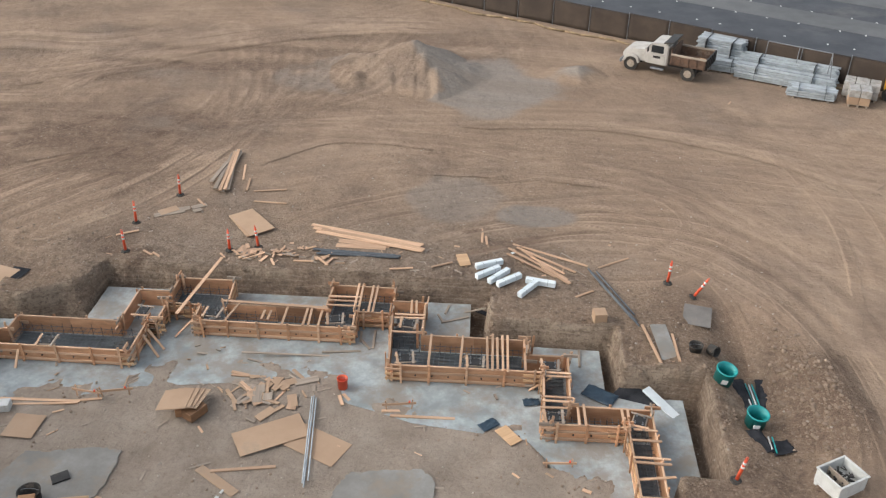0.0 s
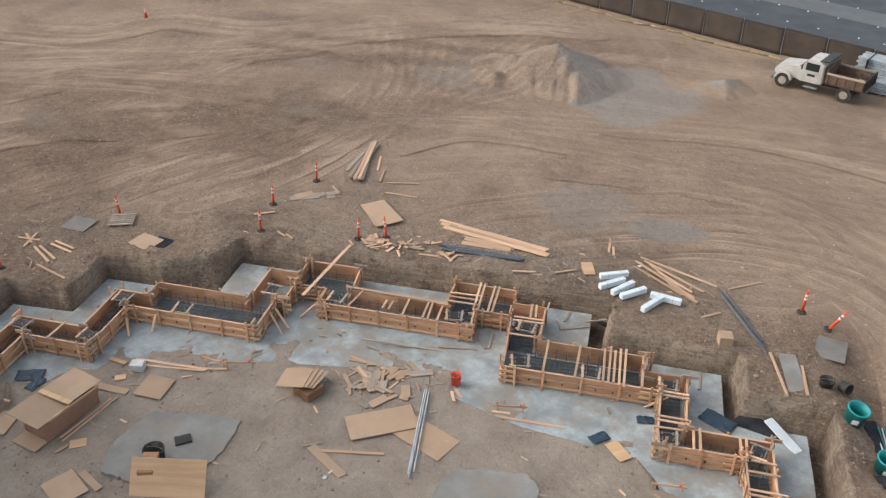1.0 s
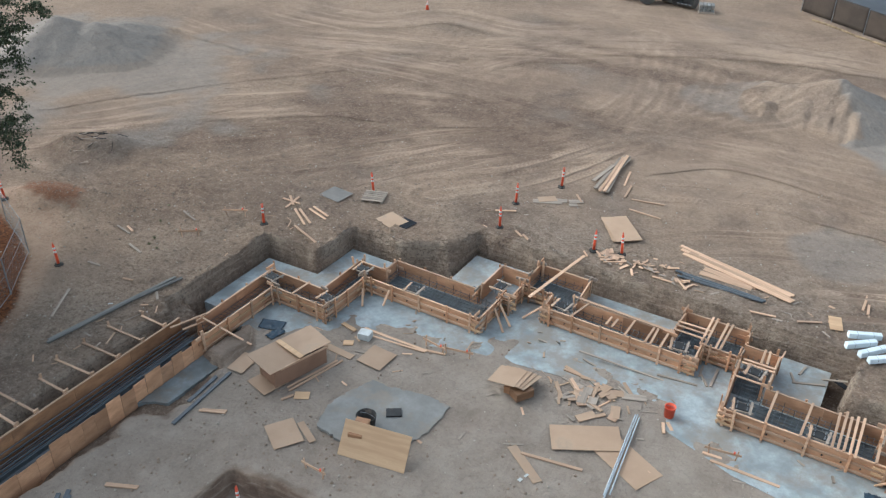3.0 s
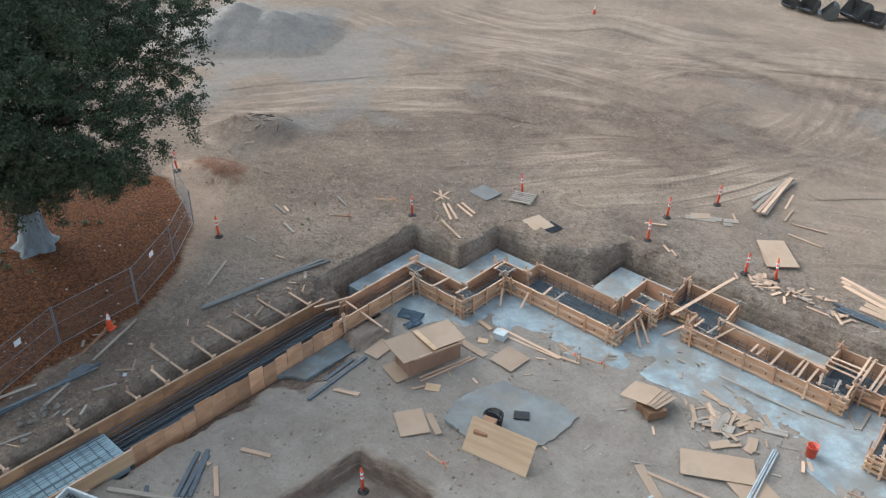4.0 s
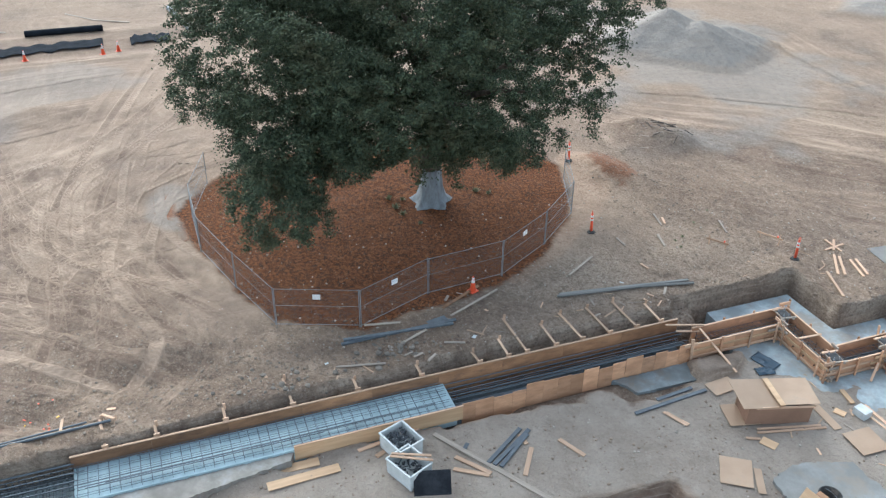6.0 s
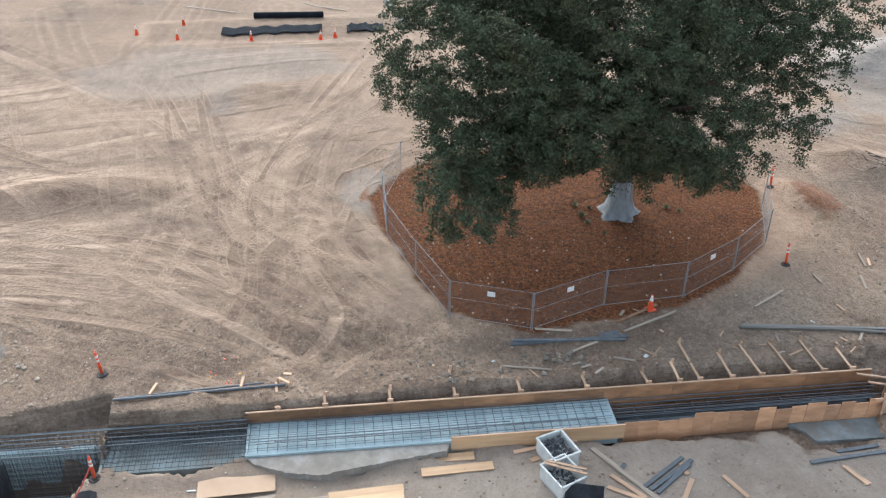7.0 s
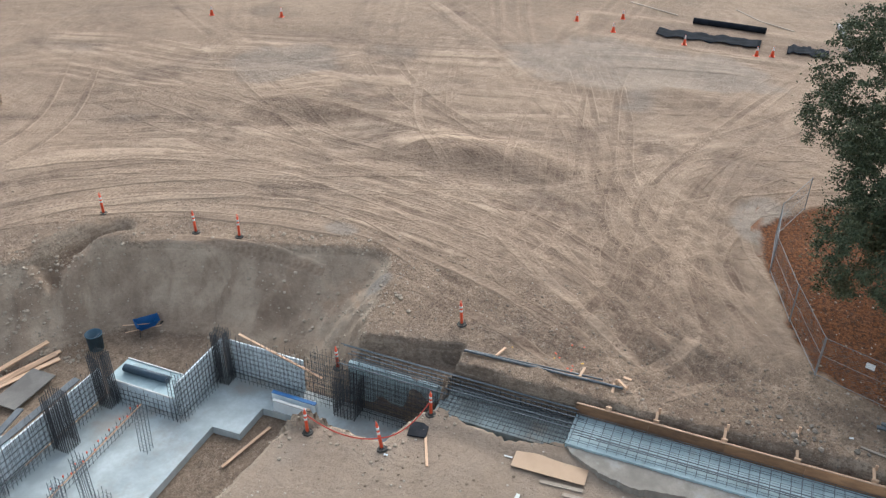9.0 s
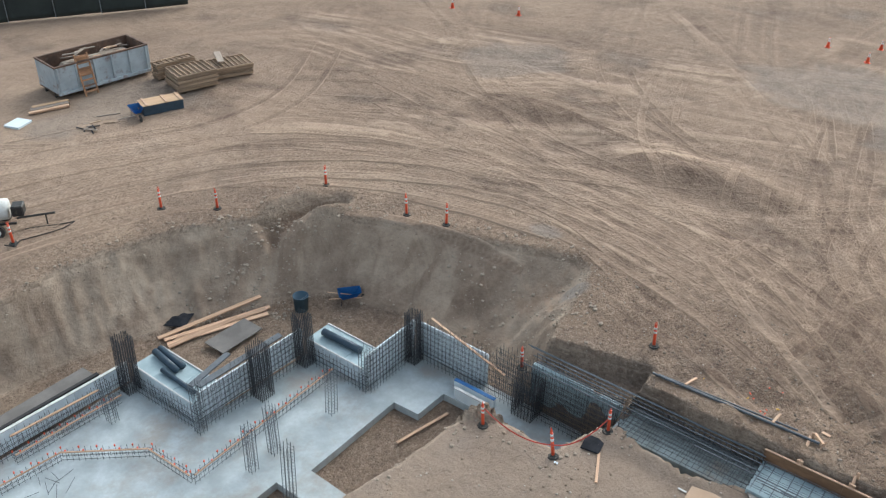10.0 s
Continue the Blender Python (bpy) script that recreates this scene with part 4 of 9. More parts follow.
    tone = layers(X, Y, 15.0, 4, 61.0, 0.6)
    dryc = np.clip(dryc + 0.12 * south * fade(tone, 0.0, 0.7) * (1 - damp_and_shade), 0, 1)
    damp_and_shade = np.clip(damp_and_shade + 0.42 * fade(-tone, 0.05, 0.6) * (1 - inside) * (1 - mulch) * (slope < 0.02) + 0.15 * churn, 0, 1)
    damp_and_shade = np.maximum(damp_and_shade, 0.42 * bank * (slope < 0.02) * fade(steep, 0.6, 1.2))
    # wheels have gone round the building: how far out, and how far along
    out = -depth_in(SITE, X, Y) + 1.5 * rough_field(X, Y, 22.0, 21.0) + 0.12 * rough_field(X, Y, 6.0, 23.0)
    along = np.arctan2(Y + 2, -(X + 9)) * 34 + 1.5 * rough_field(X, Y, 9.0, 25.0)
    busy = fade(out, 0.5, 5) * (1 - mulch) * (1 - 0.8 * churn) * (0.55 + 0.45 * rough_field(X, Y, 11.0, 27.0)) * (1 - far) * (1 - 0.55 * brown)
    out, along = np.where(rim > 0.1, turn * 0.9, out), np.where(rim > 0.1, slope * 2.5, along)
    busy = np.where(rim > 0.1, 0.95 * fade(hump, 0.05, 0.4), busy)
    mesh = bpy.data.meshes.new("ground")
    ny, nx = X.shape
    mesh.vertices.add(nx * ny)
    mesh.vertices.foreach_set("co", np.stack([X, Y, H * (1 - far)], -1).ravel().astype(np.float32))
    ids = np.arange(nx * ny).reshape(ny, nx)
    quads = np.stack([ids[:-1, :-1], ids[:-1, 1:], ids[1:, 1:], ids[1:, :-1]], -1).reshape(-1, 4)
    tris = np.concatenate([quads[:, [0, 1, 2]], quads[:, [0, 2, 3]]], 1).reshape(-1, 3)
    mesh.loops.add(tris.size)
    mesh.loops.foreach_set("vertex_index", tris.ravel().astype(np.int32))
    mesh.polygons.add(len(tris))
    mesh.polygons.foreach_set("loop_start", np.arange(0, tris.size, 3, dtype=np.int32))
    mesh.update(calc_edges=True)
    # pale dust round the waste container
    dryc = np.maximum(dryc, 0.5 * fade(np.exp(-(((X + 27) / 13) ** 2 + ((Y + 41) / 7.5) ** 2)) + 0.2 * spots, 0.25, 0.8))
    damp_and_shade = damp_and_shade * (1 - 0.8 * pad * inside * (hole < -0.3))
    damp_and_shade = np.maximum(damp_and_shade, 0.55 * inside * np.maximum(fade(block, -0.2, 0.05), fade(step_, -0.2, 0.05)))
    trodden = (pad * inside).clip(0, 1)
    for name, three in (("zone", (gravel, mulch, damp_and_shade)), ("kind", (dryc, padc, bank)), ("streak", (out / 100 + 0.5, along / 300 + 0.5, busy))):
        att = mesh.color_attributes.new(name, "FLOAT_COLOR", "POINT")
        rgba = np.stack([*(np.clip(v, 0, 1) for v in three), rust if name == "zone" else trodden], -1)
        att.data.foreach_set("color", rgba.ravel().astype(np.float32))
    mesh.shade_smooth()
    mesh.materials.append(EARTH)
    fields = np.stack([gravel, mulch, damp_and_shade, dryc, padc, bank, out / 100 + 0.5, along / 300 + 0.5, busy], -1).clip(0, 1)
    return tagged(new("ground", mesh), "graded bare earth of a building site with wheel tracks", "ground", kind="structure"), xs, ys, H, fields


ground, GX, GY, GH, GF = land()


def height(x, y):
    """Height of the ground at a place."""
    i, j = int(np.clip(np.searchsorted(GX, x) - 1, 0, len(GX) - 2)), int(np.clip(np.searchsorted(GY, y) - 1, 0, len(GY) - 2))
    a, b = (x - GX[i]) / (GX[i + 1] - GX[i]), (y - GY[j]) / (GY[j + 1] - GY[j])
    return float((GH[j, i] * (1 - a) + GH[j, i + 1] * a) * (1 - b) + (GH[j + 1, i] * (1 - a) + GH[j + 1, i + 1] * a) * b)


def at_grid(field, x, y):
    i, j = np.clip(np.searchsorted(GX, x) - 1, 0, len(GX) - 2), np.clip(np.searchsorted(GY, y) - 1, 0, len(GY) - 2)
    a, b = (x - GX[i]) / (GX[i + 1] - GX[i]), (y - GY[j]) / (GY[j + 1] - GY[j])
    if field.ndim == 3:
        a, b = a[..., None], b[..., None]
    else:
        lo, hi = field[j, i], field[j + 1, i + 1]
        return lo + np.where(a >= b, a * (field[j, i + 1] - lo) + b * (hi - field[j, i + 1]), b * (field[j + 1, i] - lo) + a * (hi - field[j + 1, i]))
    return (field[j, i] * (1 - a) + field[j, i + 1] * a) * (1 - b) + (field[j + 1, i] * (1 - a) + field[j + 1, i + 1] * a) * b


def lay_prints(name, label, co, att, quads):
    """One mesh of prints that carries the ground's own colour zones."""
    co, att, quads = np.concatenate(co), np.concatenate(att), np.concatenate(quads)
    used, back = np.unique(quads, return_inverse=True)
    co, att, quads = co[used], att[used], back.reshape(quads.shape)
    mesh = bpy.data.meshes.new(name)
    mesh.vertices.add(len(co))
    mesh.vertices.foreach_set("co", co.ravel().astype(np.float32))
    mesh.loops.add(quads.size)
    mesh.loops.foreach_set("vertex_index", quads.ravel().astype(np.int32))
    mesh.polygons.add(len(quads))
    mesh.polygons.foreach_set("loop_start", np.arange(0, quads.size, 4, dtype=np.int32))
    mesh.update(calc_edges=True)
    for layer_name, k in (("zone", 0), ("kind", 3), ("streak", 6)):
        layer = mesh.color_attributes.new(layer_name, "FLOAT_COLOR", "POINT")
        layer.data.foreach_set("color", np.concatenate([att[:, k:k + 3], np.zeros((len(att), 1))], 1).ravel().astype(np.float32))
    mesh.shade_smooth()
    mesh.materials.append(EARTH)
    tagged(new(name, mesh), label, "ground", kind="structure")


def tyre_tracks():
    """Pressed wheel prints with tread lugs and squeezed-up edges, lying on the earth."""
    rnd = np.random.RandomState(8)
    across = np.array([-1.0, -0.72, -0.5, -0.25, 0.0, 0.25, 0.5, 0.72, 1.0])
    lift = np.array([-0.02, 0.022, 0.010, 0.008, 0.008, 0.008, 0.010, 0.022, -0.02])
    ruts = np.array([0, 0.0, 0.6, 1, 0.8, 1, 0.6, 0.0, 0])
    ridge = np.array([0, 1.0, 0.3, 0, 0.15, 0, 0.3, 1.0, 0])
    co, quads, att, base = [], [], [], 0
    rows = []
    for pts, half, age in TRACKS:
        for k in range(2 if age >= 0.95 else 1):
            turn = rnd.uniform(-0.05, 0.05)
            mx, my = sum(p[0] for p in pts) / len(pts), sum(p[1] for p in pts) / len(pts)
            sx, sy = rnd.normal(0, 0.9 * k, 2)
            rows.append(([(mx + (x - mx) * math.cos(turn * k) - (y - my) * math.sin(turn * k) + sx, my + (x - mx) * math.sin(turn * k) + (y - my) * math.cos(turn * k) + sy) for x, y in pts], half * rnd.uniform(0.85, 1.1), age * rnd.uniform(0.55, 1.0)))
    edge = np.array([0, 1.0, 0, 0, 0, 0, 0, 1.0, 0])
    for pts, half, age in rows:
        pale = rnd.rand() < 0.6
        line = np.array(curve_through(pts, 14))
        run = np.concatenate([[0], np.cumsum(np.hypot(*np.diff(line, axis=0).T))])
        s = np.arange(0, run[-1], 0.14)
        cx, cy = np.interp(s, run, line[:, 0]), np.interp(s, run, line[:, 1])
        tx, ty = np.gradient(cx), np.gradient(cy)
        n = np.hypot(tx, ty)
        nx, ny = -ty / n, tx / n
        for side in (-half, half):
            wide = rnd.uniform(0.24, 0.36)
            d = side + wide * across[None, :] * (1 + 0.12 * rough_field(s, s * 0 + side, 1.5, half)[:, None])
            x, y = cx[:, None] + nx[:, None] * d, cy[:, None] + ny[:, None] * d
            f = at_grid(GF, x, y)
            here = (0.85 + 0.8 * rough_field(x, y, 5.0, 41.0 + half) + 0.25 * rough_field(x, y, 0.9, 43.0)).clip(0, 1)
            here = here * (0.35 + 0.65 * age) * fade(s, 0, 4)[:, None] * fade(run[-1] - s, 0, 4)[:, None] * (1 - f[..., 1]) * (1 - 0.7 * f[..., 0]) * (1 - 0.9 * fade(y, 39, 48)) * (1 - 0.6 * fade(x, 4, 8)) * (1 - 0.7 * fade(f[..., 2], 0.6, 0.9)) * (1 - 0.8 * fade(np.hypot(x, y), 52, 62))
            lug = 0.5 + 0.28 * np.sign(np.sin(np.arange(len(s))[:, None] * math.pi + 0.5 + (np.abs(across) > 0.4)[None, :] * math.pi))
            # tread shading put into the colour: raised lugs paler, gaps between them darker
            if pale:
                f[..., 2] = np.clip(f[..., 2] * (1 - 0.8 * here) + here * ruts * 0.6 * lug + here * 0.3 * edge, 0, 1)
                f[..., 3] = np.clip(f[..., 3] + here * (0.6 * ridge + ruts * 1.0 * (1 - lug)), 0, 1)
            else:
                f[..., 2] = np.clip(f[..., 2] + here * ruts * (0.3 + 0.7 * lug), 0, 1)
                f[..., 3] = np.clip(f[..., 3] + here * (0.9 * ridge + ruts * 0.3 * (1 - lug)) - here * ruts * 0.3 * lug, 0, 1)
            f[..., 8] = np.maximum(f[..., 8], 0.85 * here)
            z = at_grid(GH, x, y) + 0.012 + lift * np.where(lift > 0, here, 1.0) + here * (0.04 * ridge + 0.045 * (1 - lug) * ruts) - 0.02 * (np.abs(across) > 0.9)
            ids = base + np.arange(x.size).reshape(x.shape)
            keep = (here[:-1].max(1) > 0.06) & (np.abs(x[:-1, 4] + 12) < 66) & (at_grid(GF[..., 5], cx[:-1], cy[:-1]) < 0.3)
            q = np.stack([ids[:-1, :-1], ids[:-1, 1:], ids[1:, 1:], ids[1:, :-1]], -1)[keep]
            co.append(np.stack([x, y, z], -1).reshape(-1, 3))
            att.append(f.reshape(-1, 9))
            quads.append(q.reshape(-1, 4))
            base += x.size
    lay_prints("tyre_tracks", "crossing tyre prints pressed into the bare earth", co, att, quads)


def wheel_streaks():
    """Bands of fine parallel ridges and ruts left by blades and wheels, pressed into the earth."""
    co, quads, att, base = [], [], [], 0
    for index, (pts, narrow, power) in enumerate(STREAKS):
        wide = 1.45 * narrow
        line = np.array(curve_through(pts, 14))
        run = np.concatenate([[0], np.cumsum(np.hypot(*np.diff(line, axis=0).T))])
        s = np.arange(0, run[-1], 0.3)
        cx, cy = np.interp(s, run, line[:, 0]), np.interp(s, run, line[:, 1])
        tx, ty = np.gradient(cx), np.gradient(cy)
        n = np.hypot(tx, ty)
        nx, ny = -ty / n, tx / n
        lanes = max(6, int(wide / 0.1))
        a = np.linspace(-wide / 2, wide / 2, lanes + 1)
        A, S = np.meshgrid(a, s)
        spread = 0.8 + 0.14 * rough_field(S, S * 0, 9.0, 0.7 + index)
        x, y = cx[:, None] + nx[:, None] * A * spread, cy[:, None] + ny[:, None] * A * spread
        f = at_grid(GF, x, y)
        tone = 0.8 * rough_field(A, S / 26, 1.0, 9.1 + index) + rough_field(A, S / 26, 0.46, 3.1 + index) + 0.6 * rough_field(A, S / 16, 0.22, 5.7 + index) + 0.35 * rough_field(x, y, 0.5, 47.0)
        tone = np.tanh(2.2 * tone)
        here = power * fade(-np.abs(A) / wide, -0.5, -0.32) * fade(S, 0, 5) * fade(run[-1] - S, 0, 5)
        here = here * (0.75 + 0.6 * rough_field(x, y, 4.5, 49.0 + index)).clip(0, 1) * (1 - f[..., 1]) * (1 - 0.85 * f[..., 0]) * (1 - 0.8 * fade(f[..., 2], 0.6, 0.9)) * (1 - 0.25 * fade(y, 22, 28))
        up, down = 0.85 * here * tone.clip(0, 1), 0.85 * here * (-tone).clip(0, 1)
        f[..., 2] = np.clip(f[..., 2] * (1 - 0.9 * up) + 0.6 * down, 0, 1)
        f[..., 3] = np.clip(f[..., 3] * (1 - 0.8 * down) + 0.8 * up, 0, 1)
        f[..., 8] = np.maximum(f[..., 8], here)
        rim = np.abs(A) > wide * 0.49
        z = at_grid(GH, x, y) + np.where(rim, 0.002, 0.017 + 0.0005 * index + 0.014 * here * tone)
        ids = base + np.arange(x.size).reshape(x.shape)
        flat = at_grid(GF[..., 5], x, y) < 0.25
        keep = (np.maximum(here[:-1, :-1], here[1:, 1:]) > 0.04) & flat[:-1, :-1] & flat[1:, 1:]
        co.append(np.stack([x, y, z], -1).reshape(-1, 3))
        att.append(f.reshape(-1, 9))
        quads.append(np.stack([ids[:-1, :-1], ids[:-1, 1:], ids[1:, 1:], ids[1:, :-1]], -1)[keep])
        base += x.size
    lay_prints("wheel_streaks", "long parallel scrape marks and ruts in the bare earth", co, att, quads)


tyre_tracks()
wheel_streaks()


# ---- helpers for things ----
def put(bm, name, material, parent=None, smooth=False):
    mesh = bpy.data.meshes.new(name)
    bm.to_mesh(mesh)
    bm.free()
    if material:
        mesh.materials.append(material)
    if smooth:
        mesh.shade_smooth()
    ob = new(name, mesh)
    if parent:
        ob.parent = parent
    return ob


def part(name, bm, material, parent, label="", smooth=False):
    ob = put(bm, name, material, parent, smooth)
    return tagged(ob, label) if label else ob


def thing(name, label, category, group="", m=None):
    ob = new(name)
    ob.empty_display_size = 0.2
    if m is not None:
        ob.matrix_basis = m
    return tagged(ob, label, category, group)


def add_box(bm, size, m=None, bevel=0.0):
    made = bmesh.ops.create_cube(bm, size=1.0, matrix=(m or Matrix()) @ Matrix.Diagonal((*size, 1)))["verts"]
    if bevel:
        edges = list({e for v in made for e in v.link_edges})
        bmesh.ops.bevel(bm, geom=edges, offset=bevel, segments=1, affect="EDGES")
    return bm


def box(size, m=None, bevel=0.0):
    return add_box(bmesh.new(), size, m, bevel)


def add_rod(bm, a, b, r, sides=6, r2=None):
    a, b = Vector(a), Vector(b)
    turn = (b - a).to_track_quat("Z", "Y").to_matrix().to_4x4()
    bmesh.ops.create_cone(bm, cap_ends=True, segments=sides, radius1=r, radius2=r if r2 is None else r2, depth=(b - a).length, matrix=Matrix.Translation((a + b) / 2) @ turn)
    return bm


def rods_mesh(name, lines, r, material, parent=None, sides=4):
    """Many thin straight bars in one mesh: lines is an array of n x 2 x 3."""
    lines = np.asarray(lines, float)
    a, b = lines[:, 0], lines[:, 1]
    d = b - a
    d /= np.linalg.norm(d, axis=1, keepdims=True)
    ref = np.where(np.abs(d[:, 2:3]) > 0.9, [[1.0, 0, 0]], [[0, 0, 1.0]])
    u = np.cross(d, ref)
    u /= np.linalg.norm(u, axis=1, keepdims=True)
    v = np.cross(d, u)
    ang = np.arange(sides) * 2 * np.pi / sides
    ring = r * (np.cos(ang)[None, :, None] * u[:, None] + np.sin(ang)[None, :, None] * v[:, None])
    co = np.stack([a[:, None] + ring, b[:, None] + ring], 1).reshape(-1, 3)
    base = np.arange(len(lines))[:, None] * 2 * sides
    k = np.arange(sides)
    quads = np.stack([base + k, base + (k + 1) % sides, base + sides + (k + 1) % sides, base + sides + k], -1).reshape(-1, 4)
    return quads_mesh(name, co, quads, material, parent)


def quads_mesh(name, co, quads, material, parent=None):
    mesh = bpy.data.meshes.new(name)
    mesh.vertices.add(len(co))
    mesh.vertices.foreach_set("co", np.asarray(co, np.float32).ravel())
    mesh.loops.add(quads.size)
    mesh.loops.foreach_set("vertex_index", quads.ravel().astype(np.int32))
    mesh.polygons.add(len(quads))
    mesh.polygons.foreach_set("loop_start", np.arange(0, quads.size, 4, dtype=np.int32))
    mesh.update(calc_edges=True)
    mesh.materials.append(material)
    ob = new(name, mesh)
    if parent:
        ob.parent = parent
    return ob


def slab_of(name, outline, top, thick, material, label, category="slab", ragged=0.0):
    bm = bmesh.new()
    if ragged:
        rnd = random.Random(name)
        rough = []
        for (ax, ay), (bx, by) in zip(outline, outline[1:] + outline[:1]):
            n = max(1, int(math.hypot(bx - ax, by - ay) / 0.11))
            rough += [(ax + (bx - ax) * k / n + rnd.uniform(-ragged, ragged), ay + (by - ay) * k / n + rnd.uniform(-ragged, ragged)) for k in range(n)]
        outline = rough
    face = bm.faces.new([bm.verts.new((x, y, top)) for x, y in outline])
    if face.normal.z < 0 or face.calc_area() and sum(a[0] * b[1] - b[0] * a[1] for a, b in zip(outline, outline[1:] + outline[:1])) < 0:
        face.normal_flip()
    out = bmesh.ops.extrude_face_region(bm, geom=[face])
    bmesh.ops.translate(bm, vec=(0, 0, -thick), verts=[v for v in out["geom"] if isinstance(v, bmesh.types.BMVert)])
    bmesh.ops.recalc_face_normals(bm, faces=bm.faces)
    return tagged(put(bm, name, material), label, category, kind="structure")


# ---- footings: pale concrete in the trench ----
SLAB_Z = -1.07
slab_of("footing", [(-22.6, 20.75), (-24.1, 20.75), (-24.1, 24.8), (-21.42, 24.95), (-21.37, 27.48), (-16.3, 27.58), (-16.3, 30.12), (-0.75, 30.22), (-0.7, 27.6), (4.37, 27.55), (4.42, 24.92), (7.2, 24.92), (7.2, 20.3),
                    (5.9, 20.0), (5.9, 18.5), (3.0, 20.5), (1.5, 22.4), (-2.5, 22.9), (-5.4, 23.9), (-9.0, 24.5), (-13.0, 23.9), (-17.2, 22.3), (-19.2, 21.2), (-20.6, 20.5), (-21.8, 20.2), (-22.6, 20.2)], SLAB_Z, 0.6, CONCRETE, "pale blue-grey concrete footing, dusty, in an open trench", "footing")
slab_of("trench_slab", [(-23.13, -3.95), (-21.62, -3.95), (-21.62, 8.7), (-23.13, 8.7)], -0.70, 0.7, BLINDING, "teal-grey concrete blinding at the bottom of a long trench", "footing")
slab_of("trench_slab_2", [(-23.1, -8.7), (-21.55, -8.7), (-21.55, -3.955), (-23.1, -3.955)], -1.0, 0.75, TRENCH_GREY, "dusty teal-grey concrete under dense rebar in the trench", "footing")
slab_of("trench_patch", [(-21.61, -3.9), (-21.3, -3.6), (-20.75, -2.4), (-20.6, -1.4), (-20.8, -0.4), (-21.05, 1.4), (-21.25, 2.7), (-21.61, 2.85)], -0.78, 0.7, DIRTY_CONCRETE, "dirty grey-brown concrete beside the trench", "footing", 0.03)
slab_of("trench_side", [(-21.66, 14.9), (-21.66, 18.25), (-20.66, 18.05), (-20.72, 15.5), (-21.2, 15.3)], -1.14, 0.4, DAMP_GREY, "wet teal-grey concrete step beside the inner form", "footing", 0.02)
slab_of("trench_floor", [(-23.1, 8.75), (-21.75, 8.75), (-21.75, 18.6), (-23.1, 18.6)], -1.5, 0.3, DARK_CONCRETE, "dark teal-grey concrete low in the long trench", "footing")

# ---- timber forms ----
FORM_TOP, FORM_LOW = -0.35, SLAB_Z


def form_wall(a, b, z0, z1, out, ply=FORM_PLY, walers=True, studs=True, cleats=(), name="form_wall", label="orange-brown plywood concrete form with lumber walers on the footing"):
    """One straight run of form, from a to b on the face that the concrete will touch; out points to the braced side."""
    a, b = Vector((*a, 0)), Vector((*b, 0))
    length = (b - a).length
    along = (b - a) / length
    side = Vector((-along.y, along.x, 0))
    if side.dot(Vector((*out, 0))) < 0:
        side = -side
    tall = z1 - z0
    m = Matrix((along.to_4d() * 1, side.to_4d(), (0, 0, 1, 0), (0, 0, 0, 1))).transposed()
    m.col[3] = (*((a + b) / 2), 1)
    m.col[0][3] = m.col[1][3] = m.col[2][3] = 0
    root = thing(name, label, "formwork", "timber forms", m)
    n = max(1, round(length / 2.44))
    for k in range(n):
        w = length / n
        part("plywood_panel", box((w - 0.006, 0.02, tall), pose((k + 0.5) * w - length / 2, 0.01, z0 + tall / 2)), ply, root)
    part("top_plate", box((length, 0.07, 0.036), pose(0, 0.035, z1 + 0.021 + 0.004 * math.sin(length * 9)), 0.004), LUMBER, root, "pale lumber top plate")
    if walers:
        for z in (z0 + 0.12, z0 + tall * 0.62):
            part("waler", box((length, 0.05, 0.10), pose(0, 0.047, z), 0.006), random.choice((LUMBER, PINE, LUMBER)), root)
    if studs:
        count = max(2, int(length / 1.2) + 1)
        for k in range(count):
            x = -length / 2 + 0.08 + (length - 0.16) * k / (count - 1)
            part("stake", box((0.085, 0.045, tall + 0.16), pose(x, 0.098, z0 + tall / 2 + 0.05, random.uniform(-2, 2), random.uniform(-2, 2), 0), 0.004), FORM_PLY if k % 2 else LUMBER, root)
    return root


FAR = [(-22.55, 18.9), (-22.55, 23.3), (-19.78, 23.3), (-19.78, 25.9), (-18.42, 25.9), (-18.42, 26.8), (-14.35, 26.8), (-14.35, 28.95), (-12.98, 28.95), (-12.98, 29.95), (-10.7, 29.95), (-10.55, 28.3), (-6.5, 28.3),
       (-6.45, 30.0), (-3.95, 30.0), (-3.9, 29.1), (-2.6, 29.1), (-2.55, 26.95), (1.52, 26.95), (1.52, 26.1), (3.0, 26.1), (2.98, 23.4), (5.75, 23.4), (5.8, 18.6)]
NEAR = [(-21.7, 18.2), (-21.7, 22.4), (-18.95, 22.4), (-18.92, 25.08), (-13.35, 25.08), (-13.35, 26.95), (-13.0, 26.95), (-13.0, 28.22), (-11.55, 28.22), (-11.5, 27.2), (-5.3, 27.2), (-5.35, 28.3), (-3.78, 28.3), (-3.55, 25.15), (2.15, 25.2), (2.12, 22.5), (4.95, 22.55), (5.05, 18.6)]


def run_forms(line, sign):
    for k, (a, b) in enumerate(zip(line, line[1:])):
        d = Vector((b[0] - a[0], b[1] - a[1]))
        out = (-d.y * sign, d.x * sign)
        form_wall(a, b, FORM_LOW - (0.55 if k == 0 and sign > 0 else 0.0), FORM_TOP, out, FORM_PLY, walers=True, studs=d.length > 0.7)


run_forms(FAR, 1)
run_forms(NEAR, -1)
